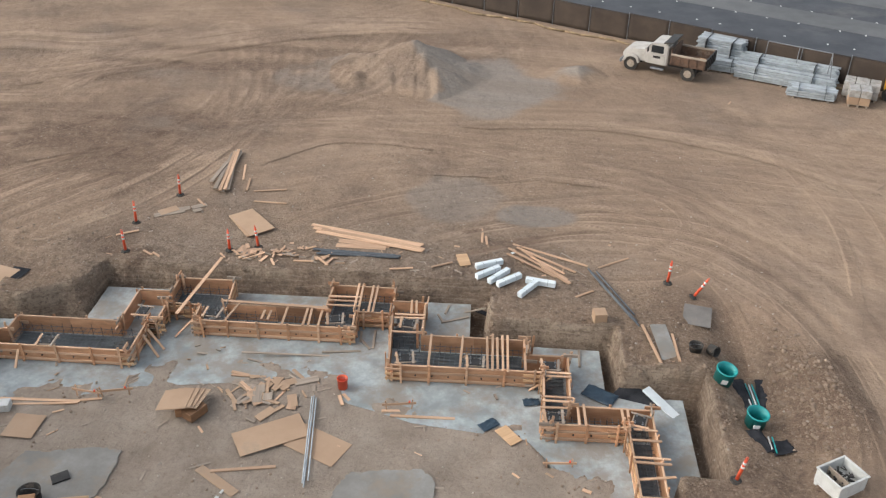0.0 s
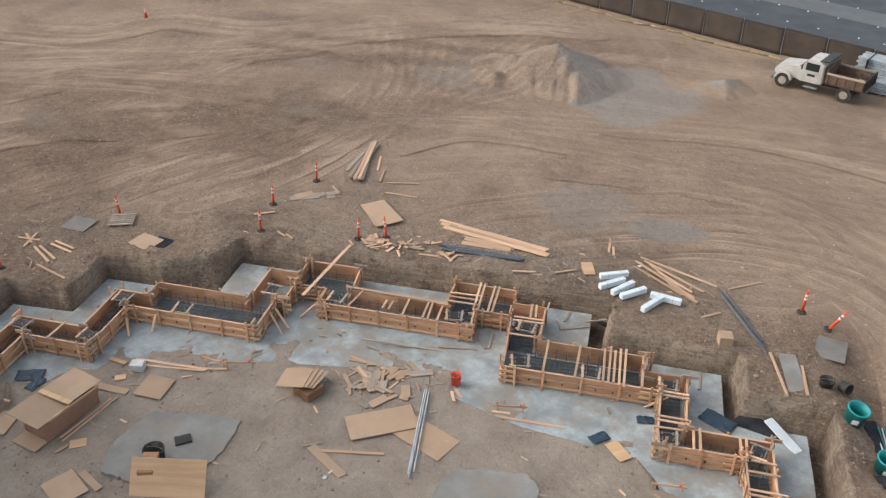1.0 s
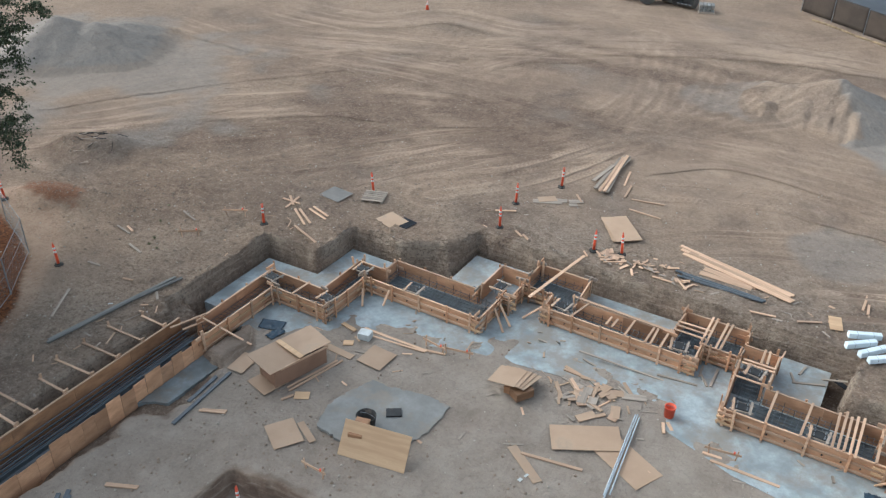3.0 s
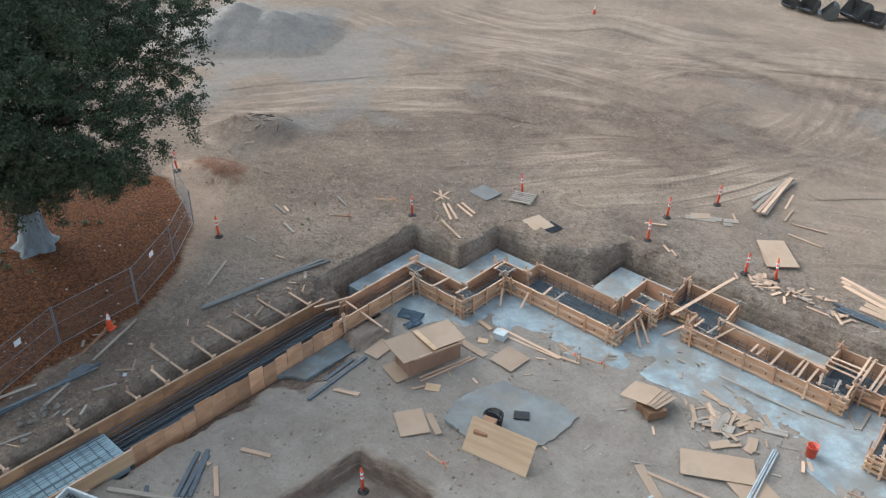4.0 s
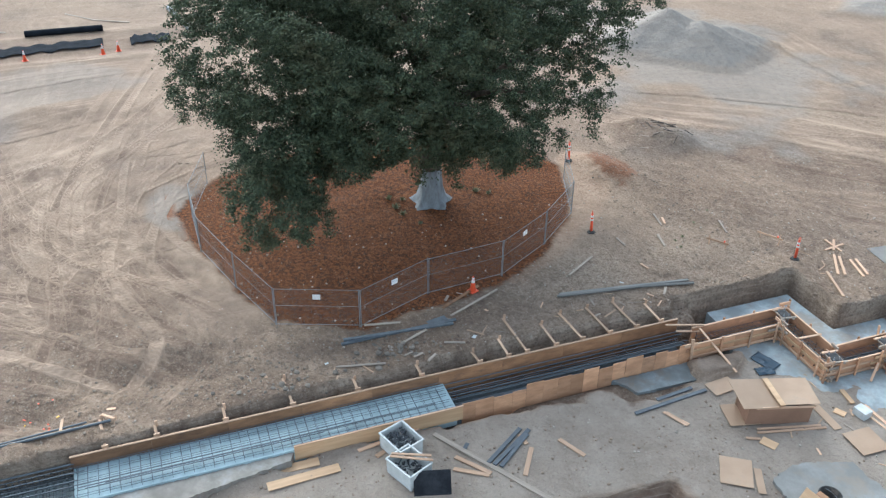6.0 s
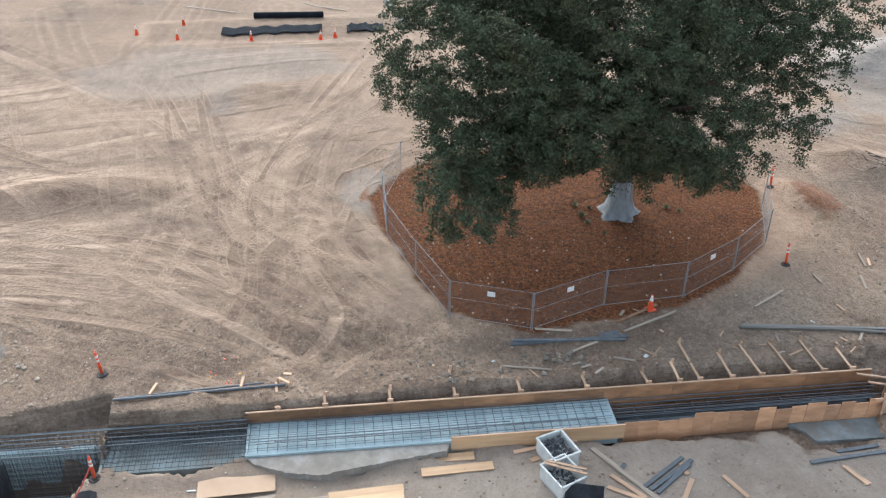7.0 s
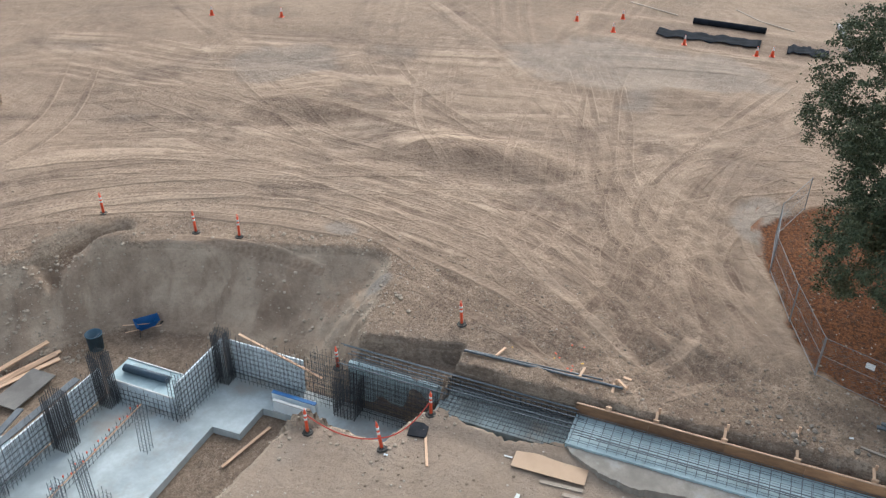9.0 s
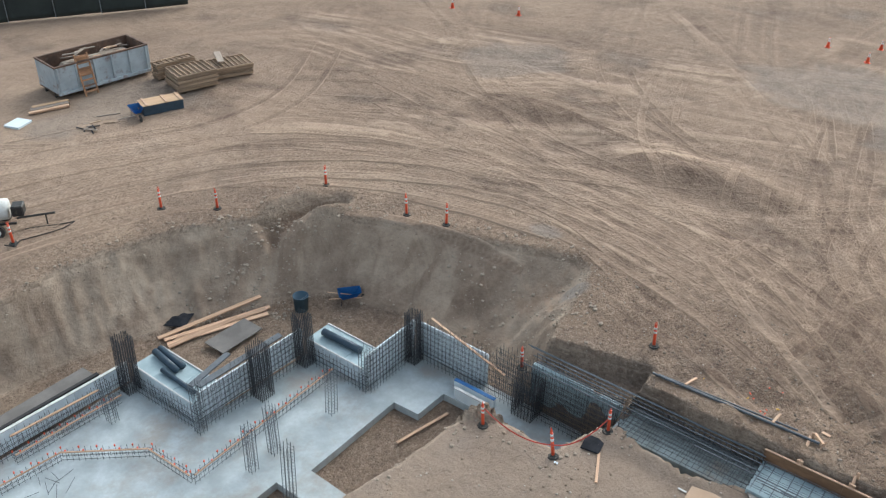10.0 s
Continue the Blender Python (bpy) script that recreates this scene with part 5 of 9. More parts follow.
# the long wall: a tall outer form, a lower inner one
form_wall((-23.15, -4.0), (-23.15, 18.6), -1.9, -0.25, (-1, 0), FORM_DARK, False, False, name="long_form", label="long brown plywood wall form with a pale top plate")
form_wall((-21.6, 2.9), (-21.6, 8.9), -1.15, -0.52, (1, 0), PINE, False, False, name="inner_form", label="low pale plywood edge form along the trench")
inner = thing("inner_form", "orange-brown plywood panels of uneven height lining the trench", "formwork", "timber forms", pose(-21.7, 8.9, -1.22))
y0 = 0.0
while y0 < 9.2:
    y1 = y0 + random.uniform(0.5, 0.75)
    ob = part("panel", box((0.022, y1 - y0 - 0.006, 1.42), None, 0.002), FORM_PLY, inner)
    ob.matrix_basis = pose(random.uniform(-0.015, 0.015), (y0 + y1) / 2, random.choice((0.0, 0.06, -0.05, 0.12)) + (0.12 if y0 > 2 else -0.05), 0, random.uniform(-1, 1), 0)
    y0 = y1
# short blocking and stakes nailed round the corners
for k, (x, y) in enumerate(NEAR + FAR[1:-1]):
    root = thing("corner_blocking", "short lumber blocks and stakes nailed round a form corner", "blocking", "corner blockings", pose(x, y, FORM_LOW, 0, 0, random.uniform(-3, 3)))
    for j in range(random.choice((2, 3, 4))):
        q = random.choice((0, 90))
        dx, dy = random.uniform(-0.3, 0.3), random.uniform(-0.3, 0.3)
        if j < 2:
            part("block", box((random.uniform(0.3, 0.6), 0.05, 0.13), pose(dx * 0.4, dy * 0.4, random.choice((0.2, 0.5, 0.8, 0.9)), 0, 0, q), 0.004), random.choice((FORM_PLY, LUMBER, OLD_LUMBER)), root)
        else:
            part("stake", box((0.05, 0.09, random.uniform(0.95, 1.25)), pose(dx * 0.7, dy * 0.7, 0.5, random.uniform(-6, 6), random.uniform(-6, 6), q), 0.004), random.choice((LUMBER, LUMBER, FORM_PLY)), root)
# collars of short blocks round the outer corners of the near forms
collar = random.Random(5)
for k, (x, y) in enumerate(NEAR[1:-1]):
    a, b, c = (Vector(NEAR[j]) for j in (k, k + 1, k + 2))
    d0, d1 = (b - a).normalized(), (c - b).normalized()
    outer = d0.x * d1.y - d0.y * d1.x > 0
    side0, side1 = Vector((d0.y, -d0.x)), Vector((d1.y, -d1.x))
    root = thing("corner_collar", "stacked lumber blocks and upright stakes clasping a form corner", "blocking", "corner collars", pose(x, y, FORM_LOW))
    for z in (0.16, 0.40, 0.62):
        for d, side, sign in ((d0, side0, -1), (d1, side1, 1)):
            size = collar.uniform(0.42, 0.7)
            at = d * sign * (size / 2 - (0.16 if outer else -0.12)) + side * 0.115
            part("block", box((size, 0.05, 0.10), pose(at.x, at.y, z + collar.uniform(-0.03, 0.03) + (0.012 if sign > 0 else 0), 0, collar.uniform(-1.5, 1.5), math.degrees(math.atan2(d.y, d.x))), 0.005), collar.choice((LUMBER, FORM_PLY, PINE, OLD_LUMBER)), root)
    for d, side, sign in ((d0, side0, -1), (d1, side1, 1)):
        at = d * sign * collar.uniform(0.25, 0.45) + side * 0.165
        part("stake", box((0.08, 0.045, 0.95), pose(at.x, at.y, 0.47, collar.uniform(-3, 3), collar.uniform(-3, 3), math.degrees(math.atan2(d.y, d.x))), 0.004), collar.choice((LUMBER, FORM_PLY)), root)
# tie ends showing along the form faces
for (ax, ay), (bx, by) in zip(NEAR, NEAR[1:]):
    length = math.hypot(bx - ax, by - ay)
    if length > 2.5 and abs(by - ay) < 0.2:
        root = thing("form_ties", "row of short steel tie wedges along a form face", "form ties", "form ties", pose(ax, ay, FORM_LOW + 0.32, 0, 0, math.degrees(math.atan2(by - ay, bx - ax))))
        for j in range(int(length / 0.61)):
            part("wedge", box((0.05, 0.05, 0.06), pose(0.35 + 0.61 * j, -0.07, 0.0, 0, 20, 0), 0.008), BLACK_STEEL, root)


# ---- the oak and its fence ----
def oak(x, y):
    rnd = np.random.RandomState(11)
    root = thing("oak_tree", "large dark green oak with a whitewashed trunk base", "tree", m=pose(x, y, height(x, y)))
    bm = bmesh.new()
    rings = [(0.0, 1.1), (0.14, 0.86), (0.4, 0.62), (1.0, 0.53), (1.5, 0.48), (1.95, 0.47)]
    sides = 20
    verts = []
    for z, r in rings:
        verts.append([bm.verts.new(((r * (1 + (0.22 if z < 0.6 else 0.07) * math.sin(5 * q + z))) * math.cos(q), (r * (1 + (0.22 if z < 0.6 else 0.07) * math.sin(5 * q + z))) * math.sin(q), z - 0.1)) for q in (2 * math.pi * k / sides for k in range(sides))])
    for lo, hi in zip(verts, verts[1:]):
        for k in range(sides):
            bm.faces.new((lo[k], lo[(k + 1) % sides], hi[(k + 1) % sides], hi[k]))
    part("trunk_base", bm, LIMEWASH, root, "whitewashed flared trunk base", True)
    bm = bmesh.new()
    add_rod(bm, (0, 0, 1.8), (0.1, 0, 5.2), 0.475, 14, 0.42)
    part("trunk", bm, BARK, root, smooth=True)
    tips = []
    for k in range(11):
        q = 2 * math.pi * k / 11 + rnd.uniform(-0.2, 0.2)
        lift = rnd.uniform(0.5, 1.4)
        p = Vector((0.1, 0, 3.9 + rnd.uniform(0, 1.3)))
        bm = bmesh.new()
        r = 0.27
        for s in range(5):
            step = Vector((math.cos(q), math.sin(q), lift * (1 - 0.15 * s))) * rnd.uniform(1.0, 1.4)
            nxt = p + step
            add_rod(bm, p, nxt, r, 8, r * 0.72)
            p, r, q = nxt, r * 0.72, q + rnd.uniform(-0.35, 0.35)
            tips.append(p.copy())
        part("limb", bm, BARK, root, smooth=True)
    # crown: clumps of small leaves, hung on a lumpy dome with gaps
    centres = []
    # each lobe: to the south of the trunk, out to the east, up, width, height
    lobes = []
    for lat, front, z, r, h in ((1.5, 0, 8.8, 6.4, 5.0), (6.2, 2, 8.0, 4.8, 4.0), (8.7, 0, 7.3, 3.1, 3.3), (6.4, 4.6, 5.6, 2.4, 2.5), (5.9, 7.4, 4.0, 1.9, 2.2), (4.2, 6.2, 4.9, 1.8, 1.9), (-3.9, 1, 8.4, 4.2, 4.2), (-5.6, 0.5, 6.0, 2.4, 3.0), (0.4, 2.4, 5.2, 2.8, 2.2), (-3.2, 2.0, 5.0, 2.6, 2.1), (3.6, 3.2, 5.2, 2.7, 2.4),
                                (-1.8, 3.6, 7.4, 3.4, 2.9), (2, 4.6, 7.7, 3.8, 3.0), (1, -4, 9, 5.2, 4.4), (-3, -4, 8.5, 3.8, 4.0), (5, -4, 8.5, 4.4, 4.0), (1, 0, 13, 5.4, 3.4), (-6.0, 0, 11.2, 4.0, 3.6), (6.0, 0, 11.5, 4.2, 3.4), (-0.5, 4.5, 10.4, 3.6, 2.8), (4.6, 4.2, 10.4, 3.6, 2.8), (1.8, 3.6, 13.2, 4.2, 2.8), (3.3, 4.6, 8.8, 3.0, 2.8)):
        lobes.append((-0.34 * lat + 0.94 * front, -0.94 * lat - 0.34 * front, z, r, h))
    # most clumps sit near the skin of their lobe
    weights = np.array([l[3] ** 1.6 for l in lobes])
    weights = weights * np.array([0.6 if l[2] > 12 else 1.0 for l in lobes])
    weights = weights / weights.sum()
    while len(centres) < 6200:
        lx, ly, lz, lr, lh = lobes[rnd.choice(len(lobes), p=weights)]
        v = rnd.normal(size=3)
        v /= np.linalg.norm(v)
        k = rnd.uniform(0.3, 1.0) ** 0.5
        p = np.array([lx, ly, lz]) + v * k * np.array([lr, lr, lh])
        if p[2] > 1.7 and rough_field(np.array([p[0] + 40]), np.array([p[1] * 0.8 + p[2] * 1.3]), 1.9, 3.0)[0] > -0.5:
            centres.append(p)
    # drooping sprays under the skirt of the crown
    for p in [q for q in centres if q[2] < 6.5][::4]:
        q = p.copy()
        for step in range(rnd.randint(1, 4)):
            q = q + np.array([rnd.normal(0, 0.1), rnd.normal(0, 0.1), -0.3])
            if q[2] > 1.5:
                centres.append(q.copy())
    centres = np.array(centres)
    per = 100
    n = len(centres) * per
    # leaves turn outwards on each clump, fewer below it
    out = rnd.normal(size=(n, 3))
    out /= np.linalg.norm(out, axis=1, keepdims=True)
    out[:, 2] = np.where(out[:, 2] < -0.35, -out[:, 2], out[:, 2])
    reach = np.repeat(rnd.uniform(0.22, 0.46, len(centres)), per) * np.where(rnd.rand(n) < 0.5, rnd.uniform(0.35, 1.0, n) ** 0.5, np.abs(rnd.normal(0, 0.95, n)))
    where = np.repeat(centres, per, 0) + out * reach[:, None] * np.array([1.0, 1.0, 0.72])
    size = rnd.uniform(0.036, 0.076, n)
    nor = out + 0.95 * rnd.normal(size=(n, 3)) + [0, 0, 0.45]
    nor /= np.linalg.norm(nor, axis=1, keepdims=True)
    u = np.cross(nor, rnd.normal(size=(n, 3)))
    u /= np.linalg.norm(u, axis=1, keepdims=True)
    v = np.cross(nor, u)
    u, v = u * size[:, None], v * (size * 0.58)[:, None]
    co = np.stack([where - u, where - v * 0.9, where + u, where + v * 0.9], 1).reshape(-1, 3)
    crown = quads_mesh("crown", co, np.arange(n * 4).reshape(-1, 4), LEAF, root)
    tagged(crown, "dense dark green leaves in uneven clumps")
    return root


def leaf_material():
    m, t, b = start("oak_leaf", 0.75)
    b.inputs["Specular IOR Level"].default_value = 0.2
    pos = t.nodes.new("ShaderNodeNewGeometry")
    n = noise_at(t, pos.outputs["Position"], 0.55, 4)
    col = blend(t, pos.outputs["Random Per Island"], (0.028, 0.040, 0.025), (0.098, 0.118, 0.064))
    col = blend(t, times_(t, ramp(t, n, 0.52, 0.68), 0.45), col, (0.12, 0.10, 0.05))
    t.links.new(col, b.inputs["Base Color"])
    b.inputs["Subsurface Weight"].default_value = 0.0
    return m


LEAF = leaf_material()
OAK = (-35.2, 12.5)
oak(*OAK)

FENCE = [(-40.6, 2.6), (-37.4, 1.5), (-34.2, 1.5), (-30.8, 2.5), (-27.75, 3.55), (-26.6, 6.6), (-27.9, 9.8), (-28.2, 13.2), (-29.9, 16.0), (-32.0, 18.4), (-35.2, 19.6)]


def fence_panel(a, b, sign=False):
    a, b = Vector(a), Vector(b)
    length, tall = (b - a).length, 1.7
    za, zb = height(*a), height(*b)
    z = (za + zb) / 2
    root = thing("fence_panel", "galvanised chain-link temporary fence panel round the tree", "fence", "fence panels", pose(*a, z, 0, 0, math.degrees(math.atan2(b.y - a.y, b.x - a.x))))
    for x in (0.03, length - 0.03):
        bm = bmesh.new()
        add_rod(bm, (x, 0, -0.25), (x, 0, tall + 0.03), 0.018, 8)
        part("post", bm, GALV, root)
    for h in (0.08, 0.95, tall):
        bm = bmesh.new()
        add_rod(bm, (0.03, 0, h), (length - 0.03, 0, h), 0.012 if h != 0.95 else 0.008, 6)
        part("rail", bm, GALV, root)
    lines, step = [], 0.11
    lo, hi = 0.1, tall - 0.02
    for k in range(int((length + hi - lo) / step)):
        x = k * step - (hi - lo)
        for flip in (False, True):
            x0, x1, z0, z1 = x, x + hi - lo, lo, hi
            if x0 < 0.04:
                z0, x0 = lo + 0.04 - x0, 0.04
            if x1 > length - 0.04:
                z1, x1 = hi - (x1 - length + 0.04), length - 0.04
            if x1 > x0:
                lines.append([(length - x0 if flip else x0, 0, z0), (length - x1 if flip else x1, 0, z1)])
    rods_mesh("chain_link", lines, 0.0014, GALV, root, 3)
    if sign:
        part("notice", box((0.3, 0.012, 0.22), pose(length * 0.5, 0.02, 1.35)), WHITE_PAINT, root, "small white notice board")


for k, (a, b) in enumerate(zip(FENCE, FENCE[1:])):
    fence_panel(a, b, k in (4, 5, 7))


# ---- loose timber, sheets and pipes ----
def ends_pose(x0, y0, x1, y1, lift):
    """Pose of a straight thing that lies on the ground between two places."""
    a, b = Vector((x0, y0, height(x0, y0) + lift)), Vector((x1, y1, height(x1, y1) + lift))
    d = b - a
    m = d.to_track_quat("X", "Z").to_matrix().to_4x4()
    m.translation = (a + b) / 2
    return m, d.length


PLANK_MESH = {}


def plank(x0, y0, x1, y1, wide=0.14, thick=0.04, material=LUMBER, lift=0.02, name="plank", label="pale sawn lumber plank lying on the bare earth", group="loose planks", over=None):
    m, length = ends_pose(x0, y0, x1, y1, lift)
    if over is not None:
        m = Matrix.Translation((0, 0, over - m.translation.z)) @ m
    key = (round(length, 1), wide, thick, material.name, name)
    if key not in PLANK_MESH:
        bm = box((1, wide, thick), None)
        bmesh.ops.bevel(bm, geom=[e for e in bm.edges if abs((e.verts[0].co - e.verts[1].co).x) > 0.5], offset=0.004, segments=1, affect="EDGES")
        mesh = bpy.data.meshes.new(name)
        for v in bm.verts:
            v.co.x *= round(length, 1)
        bm.to_mesh(mesh)
        bm.free()
        mesh.materials.append(material)
        PLANK_MESH[key] = mesh
    ob = new(name, PLANK_MESH[key])
    ob.matrix_basis = m @ pose(0, 0, 0, random.uniform(-3, 3), 0, 0)
    return tagged(ob, label, "plank", group)


def planks(rows, **kw):
    for k, r in enumerate(rows):
        plank(*r, **{**kw, "lift": kw.get("lift", 0.03) + 0.0015 * k})


def pipe(x0, y0, x1, y1, r, material, label, lift=0.03, name="pipe", group="loose pipes"):
    m, length = ends_pose(x0, y0, x1, y1, r + lift)
    bm = bmesh.new()
    bmesh.ops.create_cone(bm, cap_ends=False, segments=10, radius1=r, radius2=r, depth=length, matrix=pose(0, 0, 0, 0, 90, 0))
    bmesh.ops.create_cone(bm, cap_ends=False, segments=10, radius1=r * 0.86, radius2=r * 0.86, depth=length, matrix=pose(0, 0, 0, 0, 90, 0))
    ob = put(bm, name, material, smooth=True)
    ob.matrix_basis = m
    return tagged(ob, label, "pipe", group)


def sheet(x, y, long, wide, turn, material, label, thick=0.018, z=None, tilt=(0, 0), name="plywood_sheet", group="loose sheets"):
    bm = box((long, wide, thick), None, 0.003)
    ob = put(bm, name, material)
    ob.matrix_basis = pose(x, y, (height(x, y) + 0.03 if z is None else z), *tilt, turn)
    return tagged(ob, label, "sheet", group)


LONG_BOARDS = [(-8.23, 34.35, -3.05, 33.01), (-8.10, 34.05, -2.96, 32.54), (-7.93, 33.72, -3.00, 32.40), (-7.31, 33.87, -3.11, 32.81), (-7.7, 33.95, -3.2, 32.66)]
planks(LONG_BOARDS, wide=0.19, lift=0.06, label="long pale lumber plank in a loose pile on the earth")
planks([(-6.83, 32.60, -4.63, 32.57), (-6.77, 32.99, -4.48, 32.78)], wide=0.3, thick=0.02, label="thin plywood offcut beside the lumber pile")
for r in ((-7.57, 31.91, -3.98, 31.74), (-7.75, 32.17, -4.14, 32.00), (-7.4, 32.05, -3.9, 31.88)):
    pipe(*r, 0.055, PIPE, "dark grey pipe lying on the earth")
SMALL_BOARDS_A = [(-0.45, 34.75, -0.45, 33.51), (-0.29, 34.02, -0.22, 33.34), (-2.48, 31.20, -1.67, 31.72), (4.60, 32.04, 5.95, 32.90), (3.51, 29.75, 4.23, 30.26), (-11.77, 37.37, -10.17, 37.71), (-11.46, 36.37, -9.91, 36.29), (-14.22, 36.38, -13.69, 35.76),
                  (-15.05, 31.46, -14.60, 31.14), (-14.63, 31.36, -14.21, 31.08), (-7.54, 31.71, -6.90, 30.96), (-7.02, 30.95, -6.79, 31.65), (-8.43, 31.27, -7.57, 31.26), (-9.38, 31.18, -9.16, 30.75), (-8.13, 32.21, -7.68, 32.44), (-4.24, 30.86, -3.30, 31.04)]
planks(SMALL_BOARDS_A, wide=0.1)
planks([(0.95, 33.50, 4.12, 32.09), (0.73, 33.10, 3.23, 31.00), (0.66, 32.67, 2.76, 31.08), (1.35, 33.06, 3.33, 30.71), (2.18, 31.77, 3.28, 30.67), (1.10, 33.23, 3.61, 31.55), (1.71, 32.54, 3.13, 31.42)], wide=0.11, lift=0.05, label="pale lumber plank fanned out on the earth")
for r in ((4.15, 31.84, 5.79, 28.16), (4.32, 31.55, 5.84, 27.91), (4.21, 31.62, 5.64, 28.44), (4.47, 31.65, 5.76, 28.75)):
    pipe(*r, 0.035, PIPE, "thin dark pipe in a bundle on the earth")
planks([(-13.20, 37.01, -13.56, 41.62), (-13.63, 37.26, -13.83, 41.18), (-13.00, 37.20, -13.69, 41.54), (-14.03, 37.93, -13.81, 40.04), (-13.23, 37.59, -13.77, 41.39), (-13.4, 37.3, -13.45, 41.3)], wide=0.2, thick=0.05, lift=0.14, label="weathered scaffold plank in a stack", material=OLD_LUMBER)
planks([(-13.1, 37.1, -13.6, 41.5), (-13.3, 37.0, -13.7, 41.2)], wide=0.16, thick=0.05, lift=0.21, label="pale plank on top of the scaffold plank stack")
planks([(-12.59, 38.57, -12.89, 40.13), (-12.11, 37.41, -12.28, 38.72), (5.97, 28.05, 6.36, 25.58), (7.04, 27.50, 7.05, 25.74), (6.83, 25.78, 6.99, 25.22)], wide=0.1)
planks([(-9.34, 25.99, -4.20, 26.52), (-6.36, 26.46, -4.85, 26.71), (-9.06, 25.74, -8.40, 25.73), (-4.96, 27.41, -4.54, 26.84), (-4.48, 28.00, -4.44, 26.92), (-11.09, 25.90, -10.65, 26.08), (-10.35, 26.04, -10.30, 26.39), (0.36, 24.64, 0.47, 24.34), (-5.04, 27.95, -4.97, 27.23),
        (-1.66, 30.01, -1.78, 29.40), (-1.56, 29.62, -0.11, 29.67), (-1.92, 28.80, -0.79, 29.29), (3.59, 27.57, 3.55, 26.43), (-2.08, 29.37, -1.81, 28.81)], wide=0.09, over=SLAB_Z + 0.03, label="grey-brown lumber offcut lying on the footing", material=OLD_LUMBER)
planks([(-9.22, 20.15, -7.76, 19.15)], wide=0.34, thick=0.02, material=BOARD, label="strip of brown board on the pad")
planks([(-8.81, 20.03, -6.73, 20.41), (-17.32, 22.84, -14.45, 22.94), (-3.63, 23.39, -2.44, 23.58), (-3.30, 23.18, -1.00, 23.24), (-5.26, 24.06, -5.05, 23.56), (-5.12, 24.16, -4.86, 23.88), (-9.50, 25.05, -8.81, 24.88), (-9.45, 24.86, -8.16, 24.84), (3.27, 20.27, 3.59, 20.13)], wide=0.12, label="pale lumber plank on the dusty pad")
for r in ((-6.14, 23.89, -5.63, 19.56), (-6.21, 23.83, -5.70, 19.72), (-6.04, 23.78, -5.54, 19.85)):
    pipe(*r, 0.026, STEEL_STUD, "bright galvanised conduit lying across brown boards", lift=0.06)
planks([(-19.46, 15.76, -18.58, 16.25), (-17.38, 22.51, -14.46, 22.85), (-20.06, 22.14, -17.02, 22.22), (-17.36, 17.77, -17.18, 18.19), (-14.77, 22.92, -13.73, 23.14)], wide=0.1, label="pale lumber plank on the dusty pad")
planks([(-18.14, 21.12, -16.61, 21.05)], wide=0.32, thick=0.02, material=BOARD, label="strip of brown board on the pad")
planks([(-21.09, 7.62, -17.03, 10.24)], wide=0.16, thick=0.1, material=OLD_LUMBER, label="long grey timber beam on the pad")
planks([(-20.20, 8.17, -21.63, 9.46), (-20.05, 8.31, -21.45, 9.53), (-19.23, 8.90, -20.33, 10.52), (-19.07, 9.04, -20.18, 10.80), (-18.9, 9.20, -20.0, 10.67), (-19.71, 14.77, -19.92, 17.84), (-20.11, 15.91, -20.17, 17.37)], wide=0.14, thick=0.06, lift=0.05, material=PIPE, label="dark steel channel on the pad")
planks([(-18.30, 9.81, -19.39, 10.54), (-19.39, 7.71, -18.72, 8.72), (-19.89, 7.97, -18.77, 8.80), (-20.75, 5.48, -21.67, 7.33), (-19.45, 11.61, -18.44, 12.06), (-19.41, 15.81, -18.54, 16.18), (-20.08, 10.39, -19.58, 10.44)], wide=0.16, label="pale lumber offcut on the pad")
planks([(-26.64, 6.75, -26.34, 8.10), (-26.12, 10.11, -27.26, 12.60), (-25.19, 7.90, -25.60, 8.92), (-24.71, 5.12, -24.24, 6.90), (-27.12, 10.24, -27.47, 10.51), (-24.23, 7.97, -24.36, 8.36), (-23.9, 8.42, -24.07, 8.75), (-24.70, 9.30, -24.38, 10.06), (-25.13, 19.26, -24.6, 18.84),
        (-27.26, 15.87, -28.23, 17.48), (-29.25, 19.28, -28.56, 19.30), (-30.57, 22.01, -29.60, 21.85), (-28.89, 24.46, -27.91, 24.22), (-28.86, 21.19, -27.93, 20.97)], wide=0.1, label="weathered lumber offcut on the earth", material=OLD_LUMBER)
planks([(-26.72, 10.01, -27.74, 11.93)], wide=0.12, material=FORM_DARK, label="brown stained plank on the earth by the fence")
planks([(-26.05, 14.72, -25.46, 18.3), (-26.16, 14.86, -25.21, 20.40), (-25.75, 17.3, -24.95, 20.5)], wide=0.13, thick=0.06, lift=0.06, material=GREY_TIMBER, label="long grey weathered timber on the earth")
planks([(-25.78, 5.61, -25.83, 10.23), (-25.95, 5.75, -25.64, 10.03)], wide=0.14, thick=0.06, lift=0.06, material=PIPE, label="long dark steel channel on the earth")
sheet(-26.0, 9.5, 0.8, 0.3, 100, PIPE, "folded dark blue sheet beside the steel channels")
planks([(-25.88, 28.01, -24.87, 28.06), (-25.34, 28.56, -25.23, 27.46), (-25.73, 28.37, -25.08, 27.81), (-24.77, 27.57, -23.63, 26.84), (-24.60, 27.69, -23.45, 27.06), (-24.22, 27.96, -23.06, 27.68), (-24.16, 28.21, -23.12, 27.94), (-23.92, 26.50, -22.07, 25.73),
        (-30.21, 22.26, -29.73, 22.13), (-27.00, 19.18, -26.50, 19.27), (-16.74, 32.62, -15.94, 33.18)], wide=0.11, label="pale lumber offcut on the earth")
